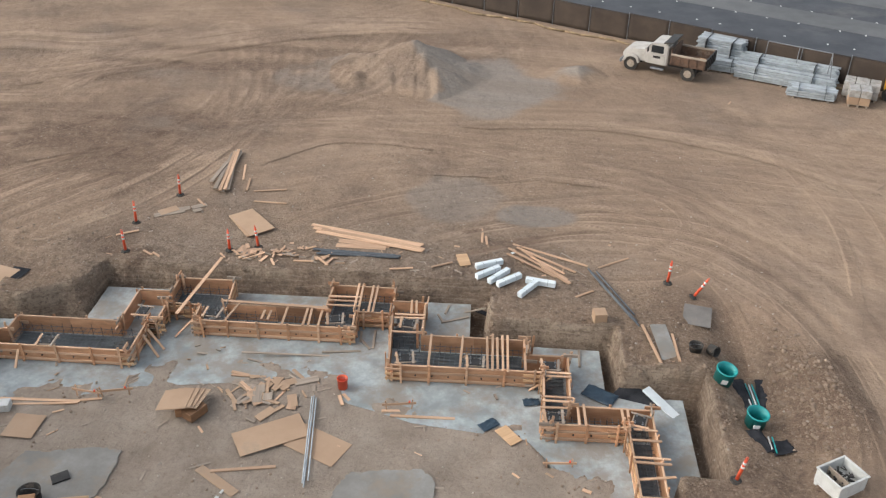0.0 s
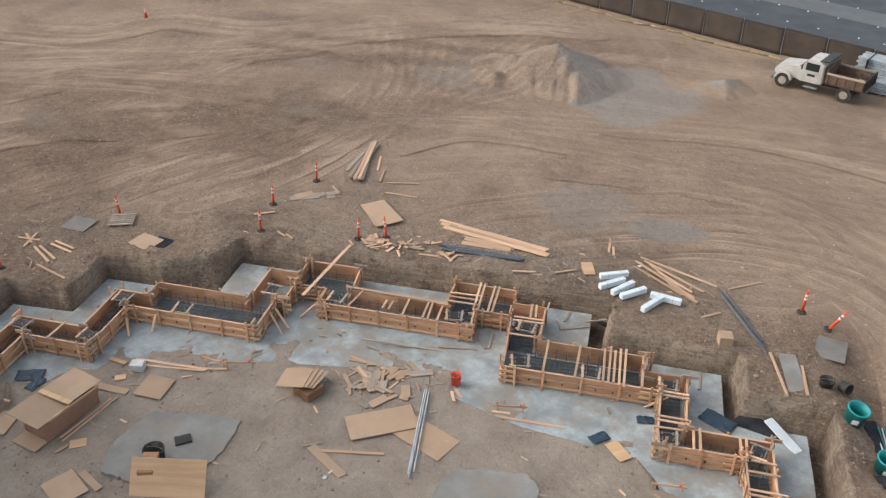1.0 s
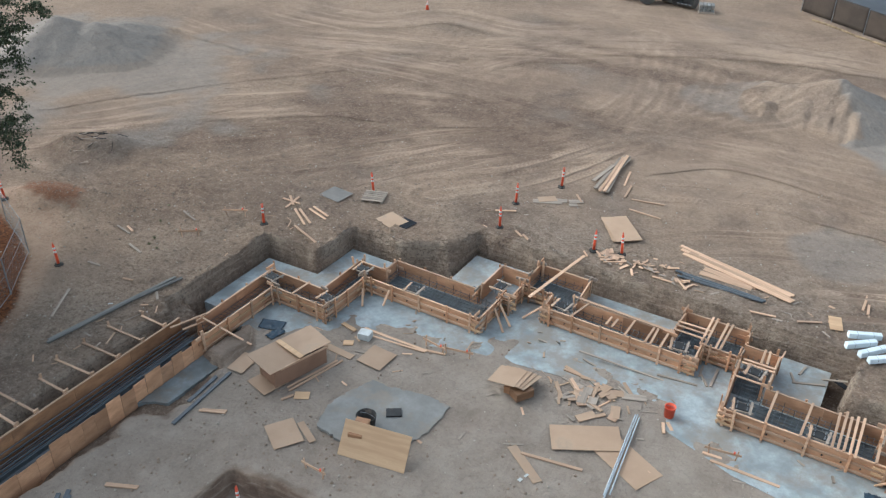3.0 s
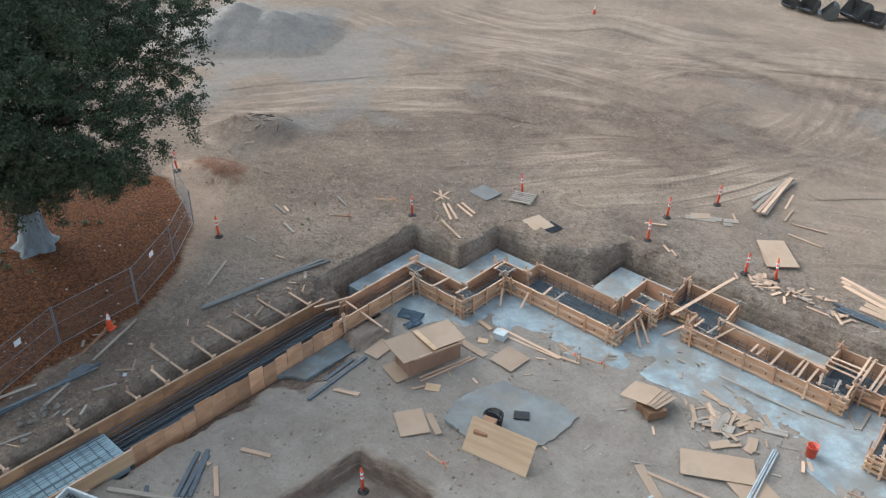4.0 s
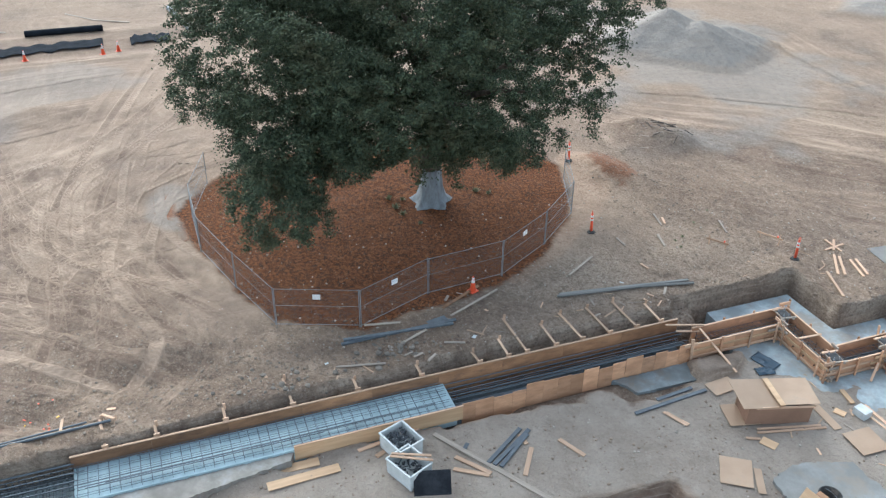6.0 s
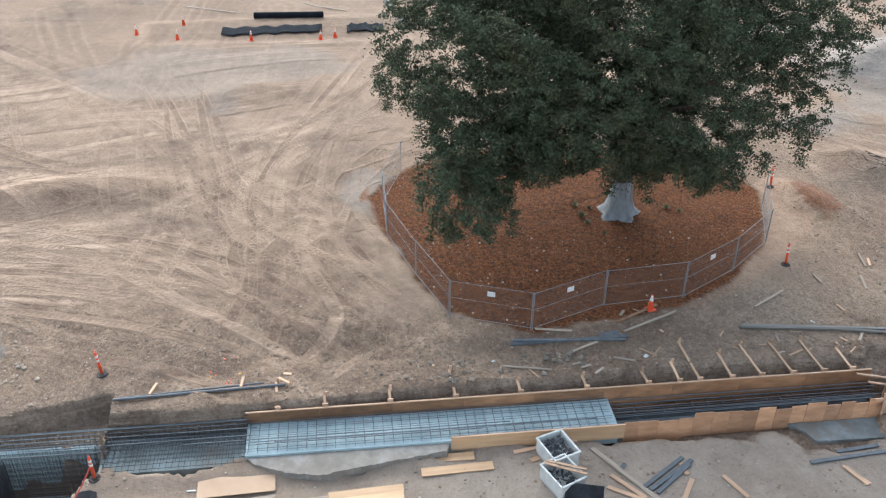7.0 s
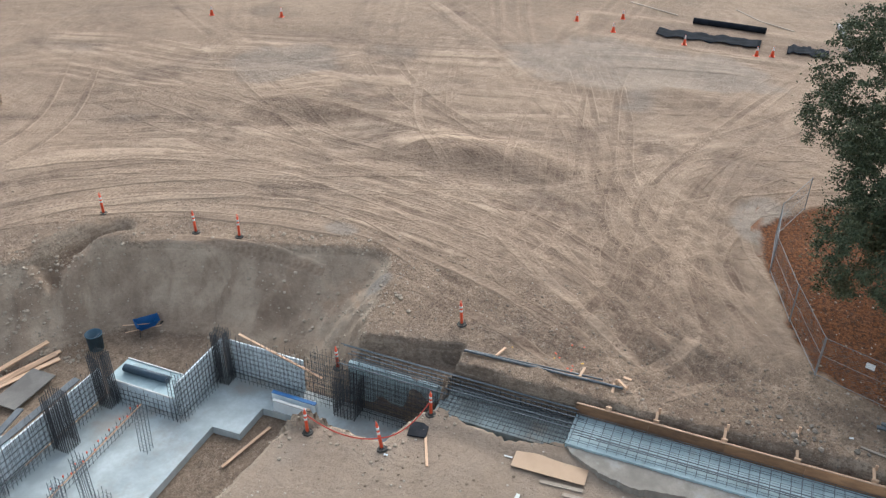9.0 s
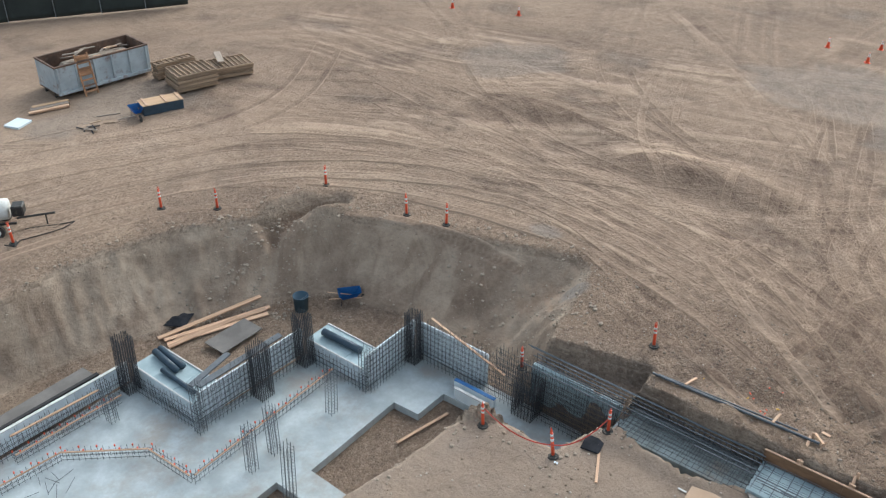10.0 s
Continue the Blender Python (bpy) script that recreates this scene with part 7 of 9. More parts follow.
def rebar_column(x, y, z, tall, wide, bars=4, pitch=0.1, label="tall dark tied rebar column cage", thick=0.014, steel=None):
    root = thing("rebar_column", label, "rebar", "rebar columns", pose(x, y, z, random.uniform(-1.5, 1.5), random.uniform(-1.5, 1.5), 0))
    spots = [(-0.5 + k / (bars - 1), s) for k in range(bars) for s in (-0.5, 0.5)] + [(s, -0.5 + k / (bars - 1)) for k in range(1, bars - 1) for s in (-0.5, 0.5)]
    for u, v in spots:
        bm = bmesh.new()
        add_rod(bm, (u * wide, v * wide, -0.05), (u * wide, v * wide, tall + random.uniform(-0.06, 0.1)), thick, 5)
        part("upright_bar", bm, steel or REBAR, root)
    c = [(-0.5, -0.5), (0.5, -0.5), (0.5, 0.5), (-0.5, 0.5)]
    ties = rods_mesh("ties", [[(a[0] * wide * 1.06, a[1] * wide * 1.06, h), (b[0] * wide * 1.06, b[1] * wide * 1.06, h)] for h in np.arange(0.1, tall - 0.05, pitch) for a, b in zip(c, c[1:] + c[:1])], thick * 0.65, steel or REBAR, root)
    tagged(ties, kind="stuff")
    return root


# ---- the pit ----
PZ = -3.0
slab_of("pit_slab", [(-13.9, -14.9), (-15.0, -14.9), (-15.05, -16.85), (-19.6, -16.85), (-19.66, -15.7), (-21.2, -15.65), (-21.25, -14.2), (-21.2, -13.6), (-20.9, -12.0), (-20.95, -10.6), (-21.6, -9.5), (-22.75, -9.0), (-22.75, -18.3), (-19.9, -18.5), (-19.8, -21.6), (-14.3, -21.8), (-14.1, -25.7), (3, -26), (3, -17.6), (-13.9, -17.4)], PZ, 0.34, PIT_CONCRETE, "pale concrete slab with a clean white edge at the bottom of the pit", "slab")


def foam_wall(x0, y0, x1, y1, z, tall, thick=0.08, label="pale blue-white foam board standing behind the rebar"):
    length = math.hypot(x1 - x0, y1 - y0)
    root = thing("foam_wall", label, "insulation", "foam walls", pose(x0, y0, z, 0, 0, math.degrees(math.atan2(y1 - y0, x1 - x0))))
    n = max(1, round(length / 1.2))
    for k in range(n):
        part("foam_panel", box((length / n - 0.012, thick, tall), pose((k + 0.5) * length / n, 0.0, tall / 2), 0.004), FOAM, root)
    if tall < 1.2:
        part("cap_strip", box((length, thick + 0.05, 0.04), pose(length / 2, 0, tall + 0.022), 0.003), CRATE, root)
    return root


foam_wall(-22.7, -14.6, -22.7, -18.2, PZ, 1.55)
foam_wall(-22.7, -18.35, -19.6, -18.35, PZ, 1.5)
foam_wall(-19.5, -21.75, -14.3, -21.9, PZ, 1.3)
foam_wall(-14.0, -25.85, -6, -26.1, PZ, 0.9)
foam_wall(-21.3, -15.2, -21.3, -13.75, PZ, 0.5)
def foam_ledge(x0, y0, x1, y1, tall):
    """A bench of foam boards between the rebar and the bank."""
    root = thing("foam_ledge", "pale foam boards boxed up into a low ledge", "insulation", "foam ledges", pose((x0 + x1) / 2, (y0 + y1) / 2, PZ - 0.3))
    wide, deep = x1 - x0, y1 - y0
    part("core", box((wide - 0.1, deep - 0.02, tall + 0.27), pose(0, 0, (tall + 0.27) / 2), 0.01), FOAM, root)
    n = max(1, round(deep / 1.2))
    for k in range(n):
        part("face_panel", box((0.05, deep / n - 0.012, tall + 0.28), pose(wide / 2 - 0.022, -deep / 2 + (k + 0.5) * deep / n, (tall + 0.28) / 2), 0.004), FOAM, root)
        part("top_panel", box((wide - 0.06, deep / n - 0.015, 0.04), pose(-0.02, -deep / 2 + (k + 0.5) * deep / n, tall + 0.292, 0, 0, (-1) ** k * 0.4), 0.004), BLINDING, root)
    part("cap_strip", box((0.06, deep, 0.04), pose(wide / 2 - 0.02, 0, tall + 0.335), 0.003), CRATE, root)
    part("cap_strip", box((0.06, deep, 0.04), pose(-wide / 2 + 0.03, 0, tall + 0.336), 0.003), CRATE, root)


foam_ledge(-20.95, -21.6, -19.62, -18.5, 0.75)
foam_ledge(-15.6, -25.65, -14.12, -22.05, 0.78)
ob = put(box((0.17, 1.9, 0.03), None, 0.003), "blue_strip", BLUE)
ob.matrix_basis = pose(-21.68, -14.5, PZ + 0.545)
tagged(ob, "bright blue tape along the top of a foam board", "strip")
ob = put(box((0.16, 1.9, 0.52), None, 0.01), "foam_block", FOAM)
ob.matrix_basis = pose(-21.68, -14.5, PZ + 0.27)
tagged(ob, "pale foam upstand along the slab edge", "insulation")
rebar_wall(-22.3, -8.8, -22.3, -18.0, PZ, 2.1)
rebar_wall(-22.62, -8.9, -22.62, -14.2, PZ, 2.3)
rebar_wall(-22.2, -18.0, -19.4, -18.0, PZ, 2.0)
rebar_wall(-19.2, -21.35, -13.9, -21.45, PZ, 1.9)
rebar_wall(-19.4, -18.1, -19.3, -21.3, PZ, 0.75)
rebar_wall(-13.9, -21.5, -13.8, -25.5, PZ, 0.75)
rebar_wall(-13.7, -25.5, -5.5, -25.7, PZ, 0.85)
rebar_wall(-22.6, -9.0, -22.6, -4.0, -1.0, 0.6)
for x, y, w_, h_ in ((-22.35, -12.5, 0.85, 1.7), (-22.05, -17.85, 0.5, 2.5), (-19.15, -21.2, 0.55, 2.5), (-16.7, -21.1, 0.62, 2.45), (-13.68, -25.35, 0.55, 2.6)):
    rebar_column(x, y, PZ, h_, w_, 7, 0.075, "tall dense dark rebar column cage on the pit slab")
for x, y, h_ in ((-13.78, -18.48, 2.1), (-14.87, -18.5, 2.2), (-13.7, -16.5, 2.5), (-17.67, -18.34, 2.1), (-12.2, -24.4, 2.0), (-19.45, -18.2, 2.1), (-13.9, -21.4, 2.3)):
    rebar_column(x, y, PZ, h_, 0.32, 3, 0.15, "slim rebar column cage on the pit slab", 0.0105, MAT_STEEL)


def dowel_row(pts, tall=0.5):
    """A curb of upright dowels with orange caps and a timber rail."""
    root = thing("dowel_row", "row of rebar dowels with orange caps and a timber rail", "rebar", "dowel rows", Matrix.Translation((*pts[0], PZ)))
    o = Vector((*pts[0], PZ))
    for a, b in zip(pts, pts[1:]):
        a3, b3 = Vector((*a, PZ)) - o, Vector((*b, PZ)) - o
        n = int((b3 - a3).length / 0.2)
        side = (b3 - a3).normalized().cross(Vector((0, 0, 1))) * 0.09
        d = [(a3 + (b3 - a3) * k / n + side * s) for k in range(n) for s in (-1, 1)]
        for p in d:
            bar("dowel", p, p + Vector((0, 0, tall + random.uniform(-0.04, 0.04))), 0.008, root)
        for s in (-1, 1):
            for h in (0.08, tall * 0.6):
                bar("level_bar", a3 + side * s + Vector((0, 0, h)), b3 + side * s + Vector((0, 0, h)), 0.008, root)
        m = Matrix.Translation((a3 + b3) / 2 + side * 1.4 + Vector((0, 0, tall * 0.95))) @ (b3 - a3).to_track_quat("X", "Z").to_matrix().to_4x4()
        part("rail", box(((b3 - a3).length, 0.04, 0.05), m, 0.003), LUMBER, root)
        for k in range(0, len(d), 3):
            bm = bmesh.new()
            p = d[k]
            add_rod(bm, p + Vector((0, 0, tall - 0.03)), p + Vector((0, 0, tall + 0.04)), 0.03, 6)
            part("cap", bm, ORANGE, root)


dowel_row([(-12.1, -19.6), (-19.2, -19.8)])
dowel_row([(-7.7, -24.3), (-9.9, -24.1), (-12.0, -21.8), (-12.1, -19.6)])
dowel_row([(-8.8, -25.2), (-13.0, -25.0)])
# rolls and sheets lying about the pit
for x0, y0, x1, y1, r in ((-20.25, -21.2, -20.3, -19.2, 0.16), (-15.1, -25.5, -14.9, -23.9, 0.14), (-15.35, -25.5, -15.2, -23.9, 0.14), (-14.6, -24.4, -14.55, -22.4, 0.1)):
    bm = bmesh.new()
    add_rod(bm, (x0, y0, 0), (x1, y1, 0), r, 14)
    ob = put(bm, "membrane_roll", DARK_BLUE, smooth=True)
    ob.location.z = PZ + (0.78 if x0 < -16 else 0.81) + r
    tagged(ob, "dark blue membrane roll lying on the foam edge", "roll", "membrane rolls")
planks([(-16.51, -27.42, -21.07, -26.00), (-16.59, -27.14, -21.12, -25.46), (-16.50, -26.83, -20.69, -25.11), (-16.42, -26.62, -19.63, -25.95), (-16.89, -26.77, -20.85, -25.46)], wide=0.22, thick=0.05, lift=0.1, label="long pale plank stacked on the pit floor")
sheet(-18.57, -24.96, 2.2, 1.17, 0, SLATE, "dark grey panel lying on the pit floor", thick=0.05, z=-3.1)
sheet(-15.5, -22.6, 2.2, 0.25, 10, PIPE, "dark sheet on the foam edge", z=PZ + 1.3, thick=0.06)
sheet(-10.95, -26.62, 3.95, 1.1, 1, SLATE, "dark covered ledge beside the pit wall", thick=0.3, z=-2.5, name="covered_ledge")
plank(-9.0, -26.35, -13.0, -26.3, wide=0.16, thick=0.2, material=BLACK_STEEL, over=-2.3, name="beam", label="dark steel beam along the covered ledge")
plank(-9.0, -25.6, -12.4, -25.3, wide=0.1, over=PZ + 0.9, label="pale plank laid on the rebar")
plank(-14.2, -21.6, -18.2, -21.5, wide=0.28, thick=0.05, material=PIPE, over=PZ + 1.88, name="board", label="dark board lying along the top of the rebar wall")
prop("tied_plank", "pale plank tied slantwise to the rebar wall", 0.1, [((-22.5, -17.3, -0.83), (-22.35, -13.6, -1.71))])
plank(-20.01, -26.56, -22.03, -26.19, wide=0.2, thick=0.05, over=-2.95, label="pale plank lying on the pit floor")
plank(-20.6, -15.0, -18.2, -15.5, wide=0.12, lift=0.1, label="pale plank on the pit floor")
bm = bmesh.new()
bmesh.ops.create_grid(bm, x_segments=12, y_segments=12, size=0.55)
for v in bm.verts:
    v.co.z = 0.16 * (1 + noise.noise(v.co * 3)) * (1 - min(1, v.co.length / 0.75))
bmesh.ops.solidify(bm, geom=bm.faces[:], thickness=0.02)
ob = put(bm, "tarpaulin", DARK_CLOTH, smooth=True)
ob.matrix_basis = pose(-17.85, -27.8, height(-17.85, -27.8) + 0.03, 0, 0, 30)
tagged(ob, "crumpled dark tarpaulin on the pit bank", "tarpaulin")


# ---- markers ----
def delineator(x, y, z, tilt=(0, 0, 0)):
    root = thing("delineator_post", "orange delineator post with white bands on a black rubber base", "delineator", "delineator posts", pose(x, y, z, *tilt))
    bm = bmesh.new()
    bmesh.ops.create_cone(bm, cap_ends=True, segments=8, radius1=0.205, radius2=0.18, depth=0.05, matrix=pose(0, 0, 0.025))
    bmesh.ops.create_cone(bm, cap_ends=True, segments=8, radius1=0.12, radius2=0.08, depth=0.05, matrix=pose(0, 0, 0.072))
    part("base", bm, RUBBER, root, "black rubber base")
    bm = bmesh.new()
    add_rod(bm, (0, 0, 0.08), (0, 0, 0.98), 0.062, 12, 0.05)
    add_rod(bm, (0, 0, 0.98), (0, 0, 1.03), 0.05, 12, 0.03)
    tube = part("tube", bm, ORANGE, root, smooth=True)
    for h in (0.66, 0.84):
        bm = bmesh.new()
        add_rod(bm, (0, 0, h - 0.045), (0, 0, h + 0.045), 0.0585 - 0.012 * h + 0.008, 12)
        part("band", bm, WHITE_BAND, tube, "white reflective band", True)
    bm = bmesh.new()
    for k in range(8):
        q0, q1 = math.pi * k / 8, math.pi * (k + 1) / 8
        add_rod(bm, (0.045 * math.cos(q0), 0, 1.03 + 0.09 * math.sin(q0)), (0.045 * math.cos(q1), 0, 1.03 + 0.09 * math.sin(q1)), 0.013, 6)
    part("handle", bm, ORANGE, tube)
    return root


post = delineator(-15.87, 31.44, height(-15.87, 31.44))
for x, y in ((-16.35, 33.95), (-15.2, 36.7), (-11.4, 31.9), (-10.25, 32.35), (7.39, 31.18), (-30.1, 18.45), (-25.14, 25.79), (-22.78, 31.15), (-36.8, 20.7), (-20.45, -31.62), (-22.03, -29.55), (-26.98, -27.41), (-27.21, -22.49), (-27.69, -20.55), (-25.59, -9.19), (-15.62, 13.6), (-19.01, -12.3), (-21.35, -8.7), (-14.5, -33.9)):
    copy_thing(post, pose(x, y, height(x, y), random.uniform(-3, 3), random.uniform(-3, 3), random.uniform(0, 360)))
copy_thing(post, pose(8.32, 30.3, height(8.32, 30.3), 10, 24, 20))
copy_thing(post, pose(7.95, 20.15, height(7.95, 20.15), 4, 7, 0))
copy_thing(post, pose(-19.26, -9.6, height(-19.26, -9.6), 4, -14, 50))
leaner = copy_thing(post, pose(-22.9, -13.2, -1.5, 0, 5, 0))
leaner["label"] = "orange delineator post standing behind the rebar wall"


def cone(x, y, tall=0.7):
    root = thing("traffic_cone", "orange traffic cone with white collars on bare earth", "traffic cone", "traffic cones", pose(x, y, height(x, y), 0, 0, 20))
    part("foot", box((0.36, 0.36, 0.035), pose(0, 0, 0.02), 0.008), ORANGE, root)
    bm = bmesh.new()
    add_rod(bm, (0, 0, 0.03), (0, 0, tall), 0.135, 14, 0.03)
    body = part("body", bm, ORANGE, root, smooth=True)
    for h, k in ((0.42, 0.13), (0.58, 0.08)):
        bm = bmesh.new()
        r0, r1 = (0.135 - 0.105 * (z / tall) + 0.004 for z in (h, h + k))
        add_rod(bm, (0, 0, h), (0, 0, h + k), r0, 14, r1)
        part("collar", bm, WHITE_BAND, body, "white collar", True)
    return root


pylon = cone(-27.5, 11.6)
for x, y in ((-63.94, -14.7), (-65.84, -11.65), (-62.49, -11.63), (-61.93, -6.46), (-61.86, -1.58), (-62.15, -0.57), (-53.63, -39.79), (-55.57, -35.02), (-36.72, 58.0), (7.54, 65.0)):
    copy_thing(pylon, pose(x, y, height(x, y), 0, 0, random.uniform(0, 90)))


# ---- tubs, buckets, crates ----
def tub(name, x, y, z, r, tall, material, label, tilt=(0, 0, 0), flare=1.15, floor=True):
    root = thing(name, label, "bucket", m=pose(x, y, z, *tilt))
    bm = bmesh.new()
    n = 24
    rings = []
    for rr, zz in ((r, 0), (r * flare, tall), (r * flare * 1.05, tall), (r * flare * 1.05, tall + 0.03), (r * flare * 0.95, tall + 0.03), (r * 0.94, 0.03)):
        rings.append([bm.verts.new((rr * math.cos(2 * math.pi * k / n), rr * math.sin(2 * math.pi * k / n), zz)) for k in range(n)])
    for a, b in zip(rings, rings[1:]):
        for k in range(n):
            bm.faces.new((a[k], a[(k + 1) % n], b[(k + 1) % n], b[k]))
    if floor:
        bm.faces.new(rings[-1])
    bm.faces.new(rings[0][::-1])
    part("body", bm, material, root, smooth=True)
    bm = bmesh.new()
    for k in range(10):
        q0, q1 = math.pi * k / 10, math.pi * (k + 1) / 10
        add_rod(bm, (r * flare * math.cos(q0), r * 0.5 * math.sin(q0) + 0.02, tall - 0.05), (r * flare * math.cos(q1), r * 0.5 * math.sin(q1) + 0.02, tall - 0.05), 0.008, 5)
    part("handle", bm, GALV, root)
    return root


tub("orange_bucket", -5.2, 24.5, -1.03, 0.17, 0.42, ORANGE, "bright orange plastic bucket beside the footing")
tub("black_bucket", -13.9, 18.2, -0.96, 0.3, 0.5, RUBBER, "black rubber bucket behind a propped sheet")
tub("trash_can", -21.94, -24.3, height(-21.94, -24.3), 0.3, 0.75, CAN_BLUE, "dark blue plastic trash can on the pit floor")


def teal_ring(x, y, z, tilt):
    root = thing("drain_riser", "teal plastic drain riser ring open at the top", "drain pipe", "drain risers", pose(x, y, z, *tilt))
    bm = bmesh.new()
    n = 28
    rings = []
    for rr, zz in ((0.33, 0), (0.355, 0.66), (0.385, 0.66), (0.385, 0.72), (0.34, 0.72), (0.31, 0.02)):
        rings.append([bm.verts.new((rr * math.cos(2 * math.pi * k / n), rr * math.sin(2 * math.pi * k / n), zz)) for k in range(n)])
    for a, b in zip(rings, rings[1:] + rings[:1]):
        for k in range(n):
            bm.faces.new((a[k], a[(k + 1) % n], b[(k + 1) % n], b[k]))
    part("wall", bm, TEAL, root, smooth=True)
    part("sticker", box((0.22, 0.012, 0.2), pose(-0.05, -0.35, 0.36)), WHITE_PAINT, root, "white sticker")
    bm = bmesh.new()
    bmesh.ops.create_cone(bm, cap_ends=True, segments=24, radius1=0.315, radius2=0.315, depth=0.03, matrix=pose(0, 0, 0.05))
    part("plug", bm, BLACK_STEEL, root)
    return root


teal_ring(8.5, 25.2, height(8.5, 25.2) - 0.1, (6, 8, 0))
teal_ring(9.2, 23.1, height(9.2, 23.1) - 0.1, (4, 4, 0))
# drain lines in the open side trench
for k, (dx, y0, y1) in enumerate(((0, 25.7, 23.6), (0.1, 25.7, 23.6), (0.2, 25.6, 23.6), (0.3, 25.6, 23.5), (0.05, 22.4, 21.7), (0.18, 22.4, 21.6))):
    pipe(9.45 + dx, y0, 9.4 + dx, y1, 0.03, TEAL if k % 2 else CRATE, "thin teal drain line in a shallow trench", lift=0.04, group="drain lines")
for x, y, a, b, q in ((9.25, 24.6, 0.5, 2.2, 3), (9.95, 24.9, 0.4, 1.8, -8), (9.15, 22.1, 0.5, 1.1, 12), (9.8, 21.9, 0.8, 0.6, 20)):
    bm = bmesh.new()
    bmesh.ops.create_grid(bm, x_segments=8, y_segments=14, size=0.5)
    for v in bm.verts:
        v.co = Vector((v.co.x * a * (1 + 0.25 * noise.noise(Vector((v.co.y * 5, x, 0)))), v.co.y * b, 0.06 * noise.noise(Vector((v.co.x * 4, v.co.y * 5, y)))))
    bmesh.ops.solidify(bm, geom=bm.faces[:], thickness=0.015)
    ob = put(bm, "plastic_liner", DARK_CLOTH, smooth=True)
    ob.matrix_basis = pose(x, y, height(x, y) + 0.06, 0, 0, q)
    tagged(ob, "torn black plastic liner in a shallow trench", "plastic sheet", "plastic liners")


def crate(x, y, z, turn, fill, label, l=1.15, w_=0.95, h_=0.6):
    root = thing("plastic_crate", label, "crate", "plastic crates", pose(x, y, z, 0, 0, turn))
    t = 0.035
    part("floor", box((l - 0.02, w_ - 0.02, 0.05), pose(0, 0, 0.1), 0.004), CRATE, root)
    for s in (-1, 1):
        part("side", box((l, t, h_ - 0.1), pose(0, s * (w_ / 2 - t / 2), 0.1 + h_ / 2), 0.006), CRATE, root)
        part("end", box((t, w_ - 2 * t, h_ - 0.1), pose(s * (l / 2 - t / 2), 0, 0.1 + h_ / 2), 0.006), CRATE, root)
        part("rim", box((l + 0.05, t + 0.03, 0.05), pose(0, s * (w_ / 2), 0.05 + h_), 0.006), CRATE, root)
        part("rim", box((t + 0.03, w_ - 0.03, 0.05), pose(s * (l / 2), 0, 0.05 + h_), 0.006), CRATE, root)
        part("skid", box((l, 0.1, 0.09), pose(0, s * (w_ / 2 - 0.08), 0.045), 0.006), CRATE, root)
    for k in range(fill[1]):
        bm = bmesh.new()
        p = Vector((random.uniform(-l / 2 + 0.15, l / 2 - 0.15), random.uniform(-w_ / 2 + 0.14, w_ / 2 - 0.14), fill[0] + random.uniform(-0.1, 0.06)))
        q = random.uniform(0, math.pi)
        d = Vector((math.cos(q), math.sin(q), random.uniform(-0.4, 0.4))) * random.uniform(0.08, 0.2)
        add_rod(bm, p - d * 0.6, p + d * 0.6, random.uniform(0.015, 0.04), 5)
        part("scrap", bm, fill[2], root)
    return root


crate(11.06, 20.15, height(11.06, 20.15), 30, (0.42, 46, BLACK_STEEL), "white plastic crate of steel clips on the earth")
part("divider", box((0.04, 0.8, 0.45), pose(-0.15, 0, 0.4), 0.004), OLD_LUMBER, bpy.data.objects["plastic_crate"])
crate(-20.75, 6.35, height(-20.75, 6.35), 20, (0.52, 80, REBAR), "white plastic crate full of dark steel ties")
crate(-19.6, 6.25, height(-19.6, 6.25), 24, (0.35, 40, REBAR), "half-empty white plastic crate of steel ties")
planks([(-19.9, 5.7, -19.3, 6.95), (-20.0, 5.75, -19.5, 7.0)], wide=0.09, over=-0.3, label="pale lumber plank laid across a crate")
sheet(-18.75, 6.75, 1.2, 0.8, 75, DARK_CLOTH, "dark panel leaning on the crates", z=height(-18.7, 6.8) + 0.33, tilt=(55, 0), name="plywood_board")
# white bundles of wrapped insulation
for x, y, q in ((-0.08, 31.73, 25), (-0.11, 31.1, 40), (0.35, 30.9, 50), (0.78, 30.55, 40), (1.56, 29.9, 55), (2.08, 30.45, -12)):
    root = thing("wrapped_bundle", "white plastic-wrapped bundle lying on the earth", "bundle", "wrapped bundles", pose(x, y, height(x, y) + 0.15, 0, 0, q))
    part("wrap", box((1.25, 0.23, 0.24), None, 0.02), FOAM, root)
    for s in (-0.3, 0.3):
        part("strap", box((0.03, 0.236, 0.246), pose(s, 0, 0), 0.02), PIPE, root)
ob = put(box((0.5, 0.5, 0.42), None, 0.012), "carton", BOARD)
ob.matrix_basis = pose(4.33, 28.25, height(4.33, 28.25) + 0.2, 0, 0, 8)
tagged(ob, "brown cardboard carton near the trench edge", "carton")
tub("pipe_fitting", 7.75, 26.55, height(7.75, 26.55), 0.22, 0.25, RUBBER, "black plastic pipe fitting on the earth")
tub("pipe_fitting", 8.3, 26.65, height(8.3, 26.65) + 0.2, 0.2, 0.3, RUBBER, "black plastic pipe fitting lying on its side", (80, 0, 40), 1.0)
sheet(6.35, 24.6, 1.5, 0.35, -48, FOAM, "pale blue foam board at the trench edge", z=-0.95, tilt=(0, 12), thick=0.08)
sheet(5.6, 24.8, 1.7, 0.9, -42, DARK_CLOTH, "dark sheet draped over the trench edge", z=-1.05, tilt=(10, 5))
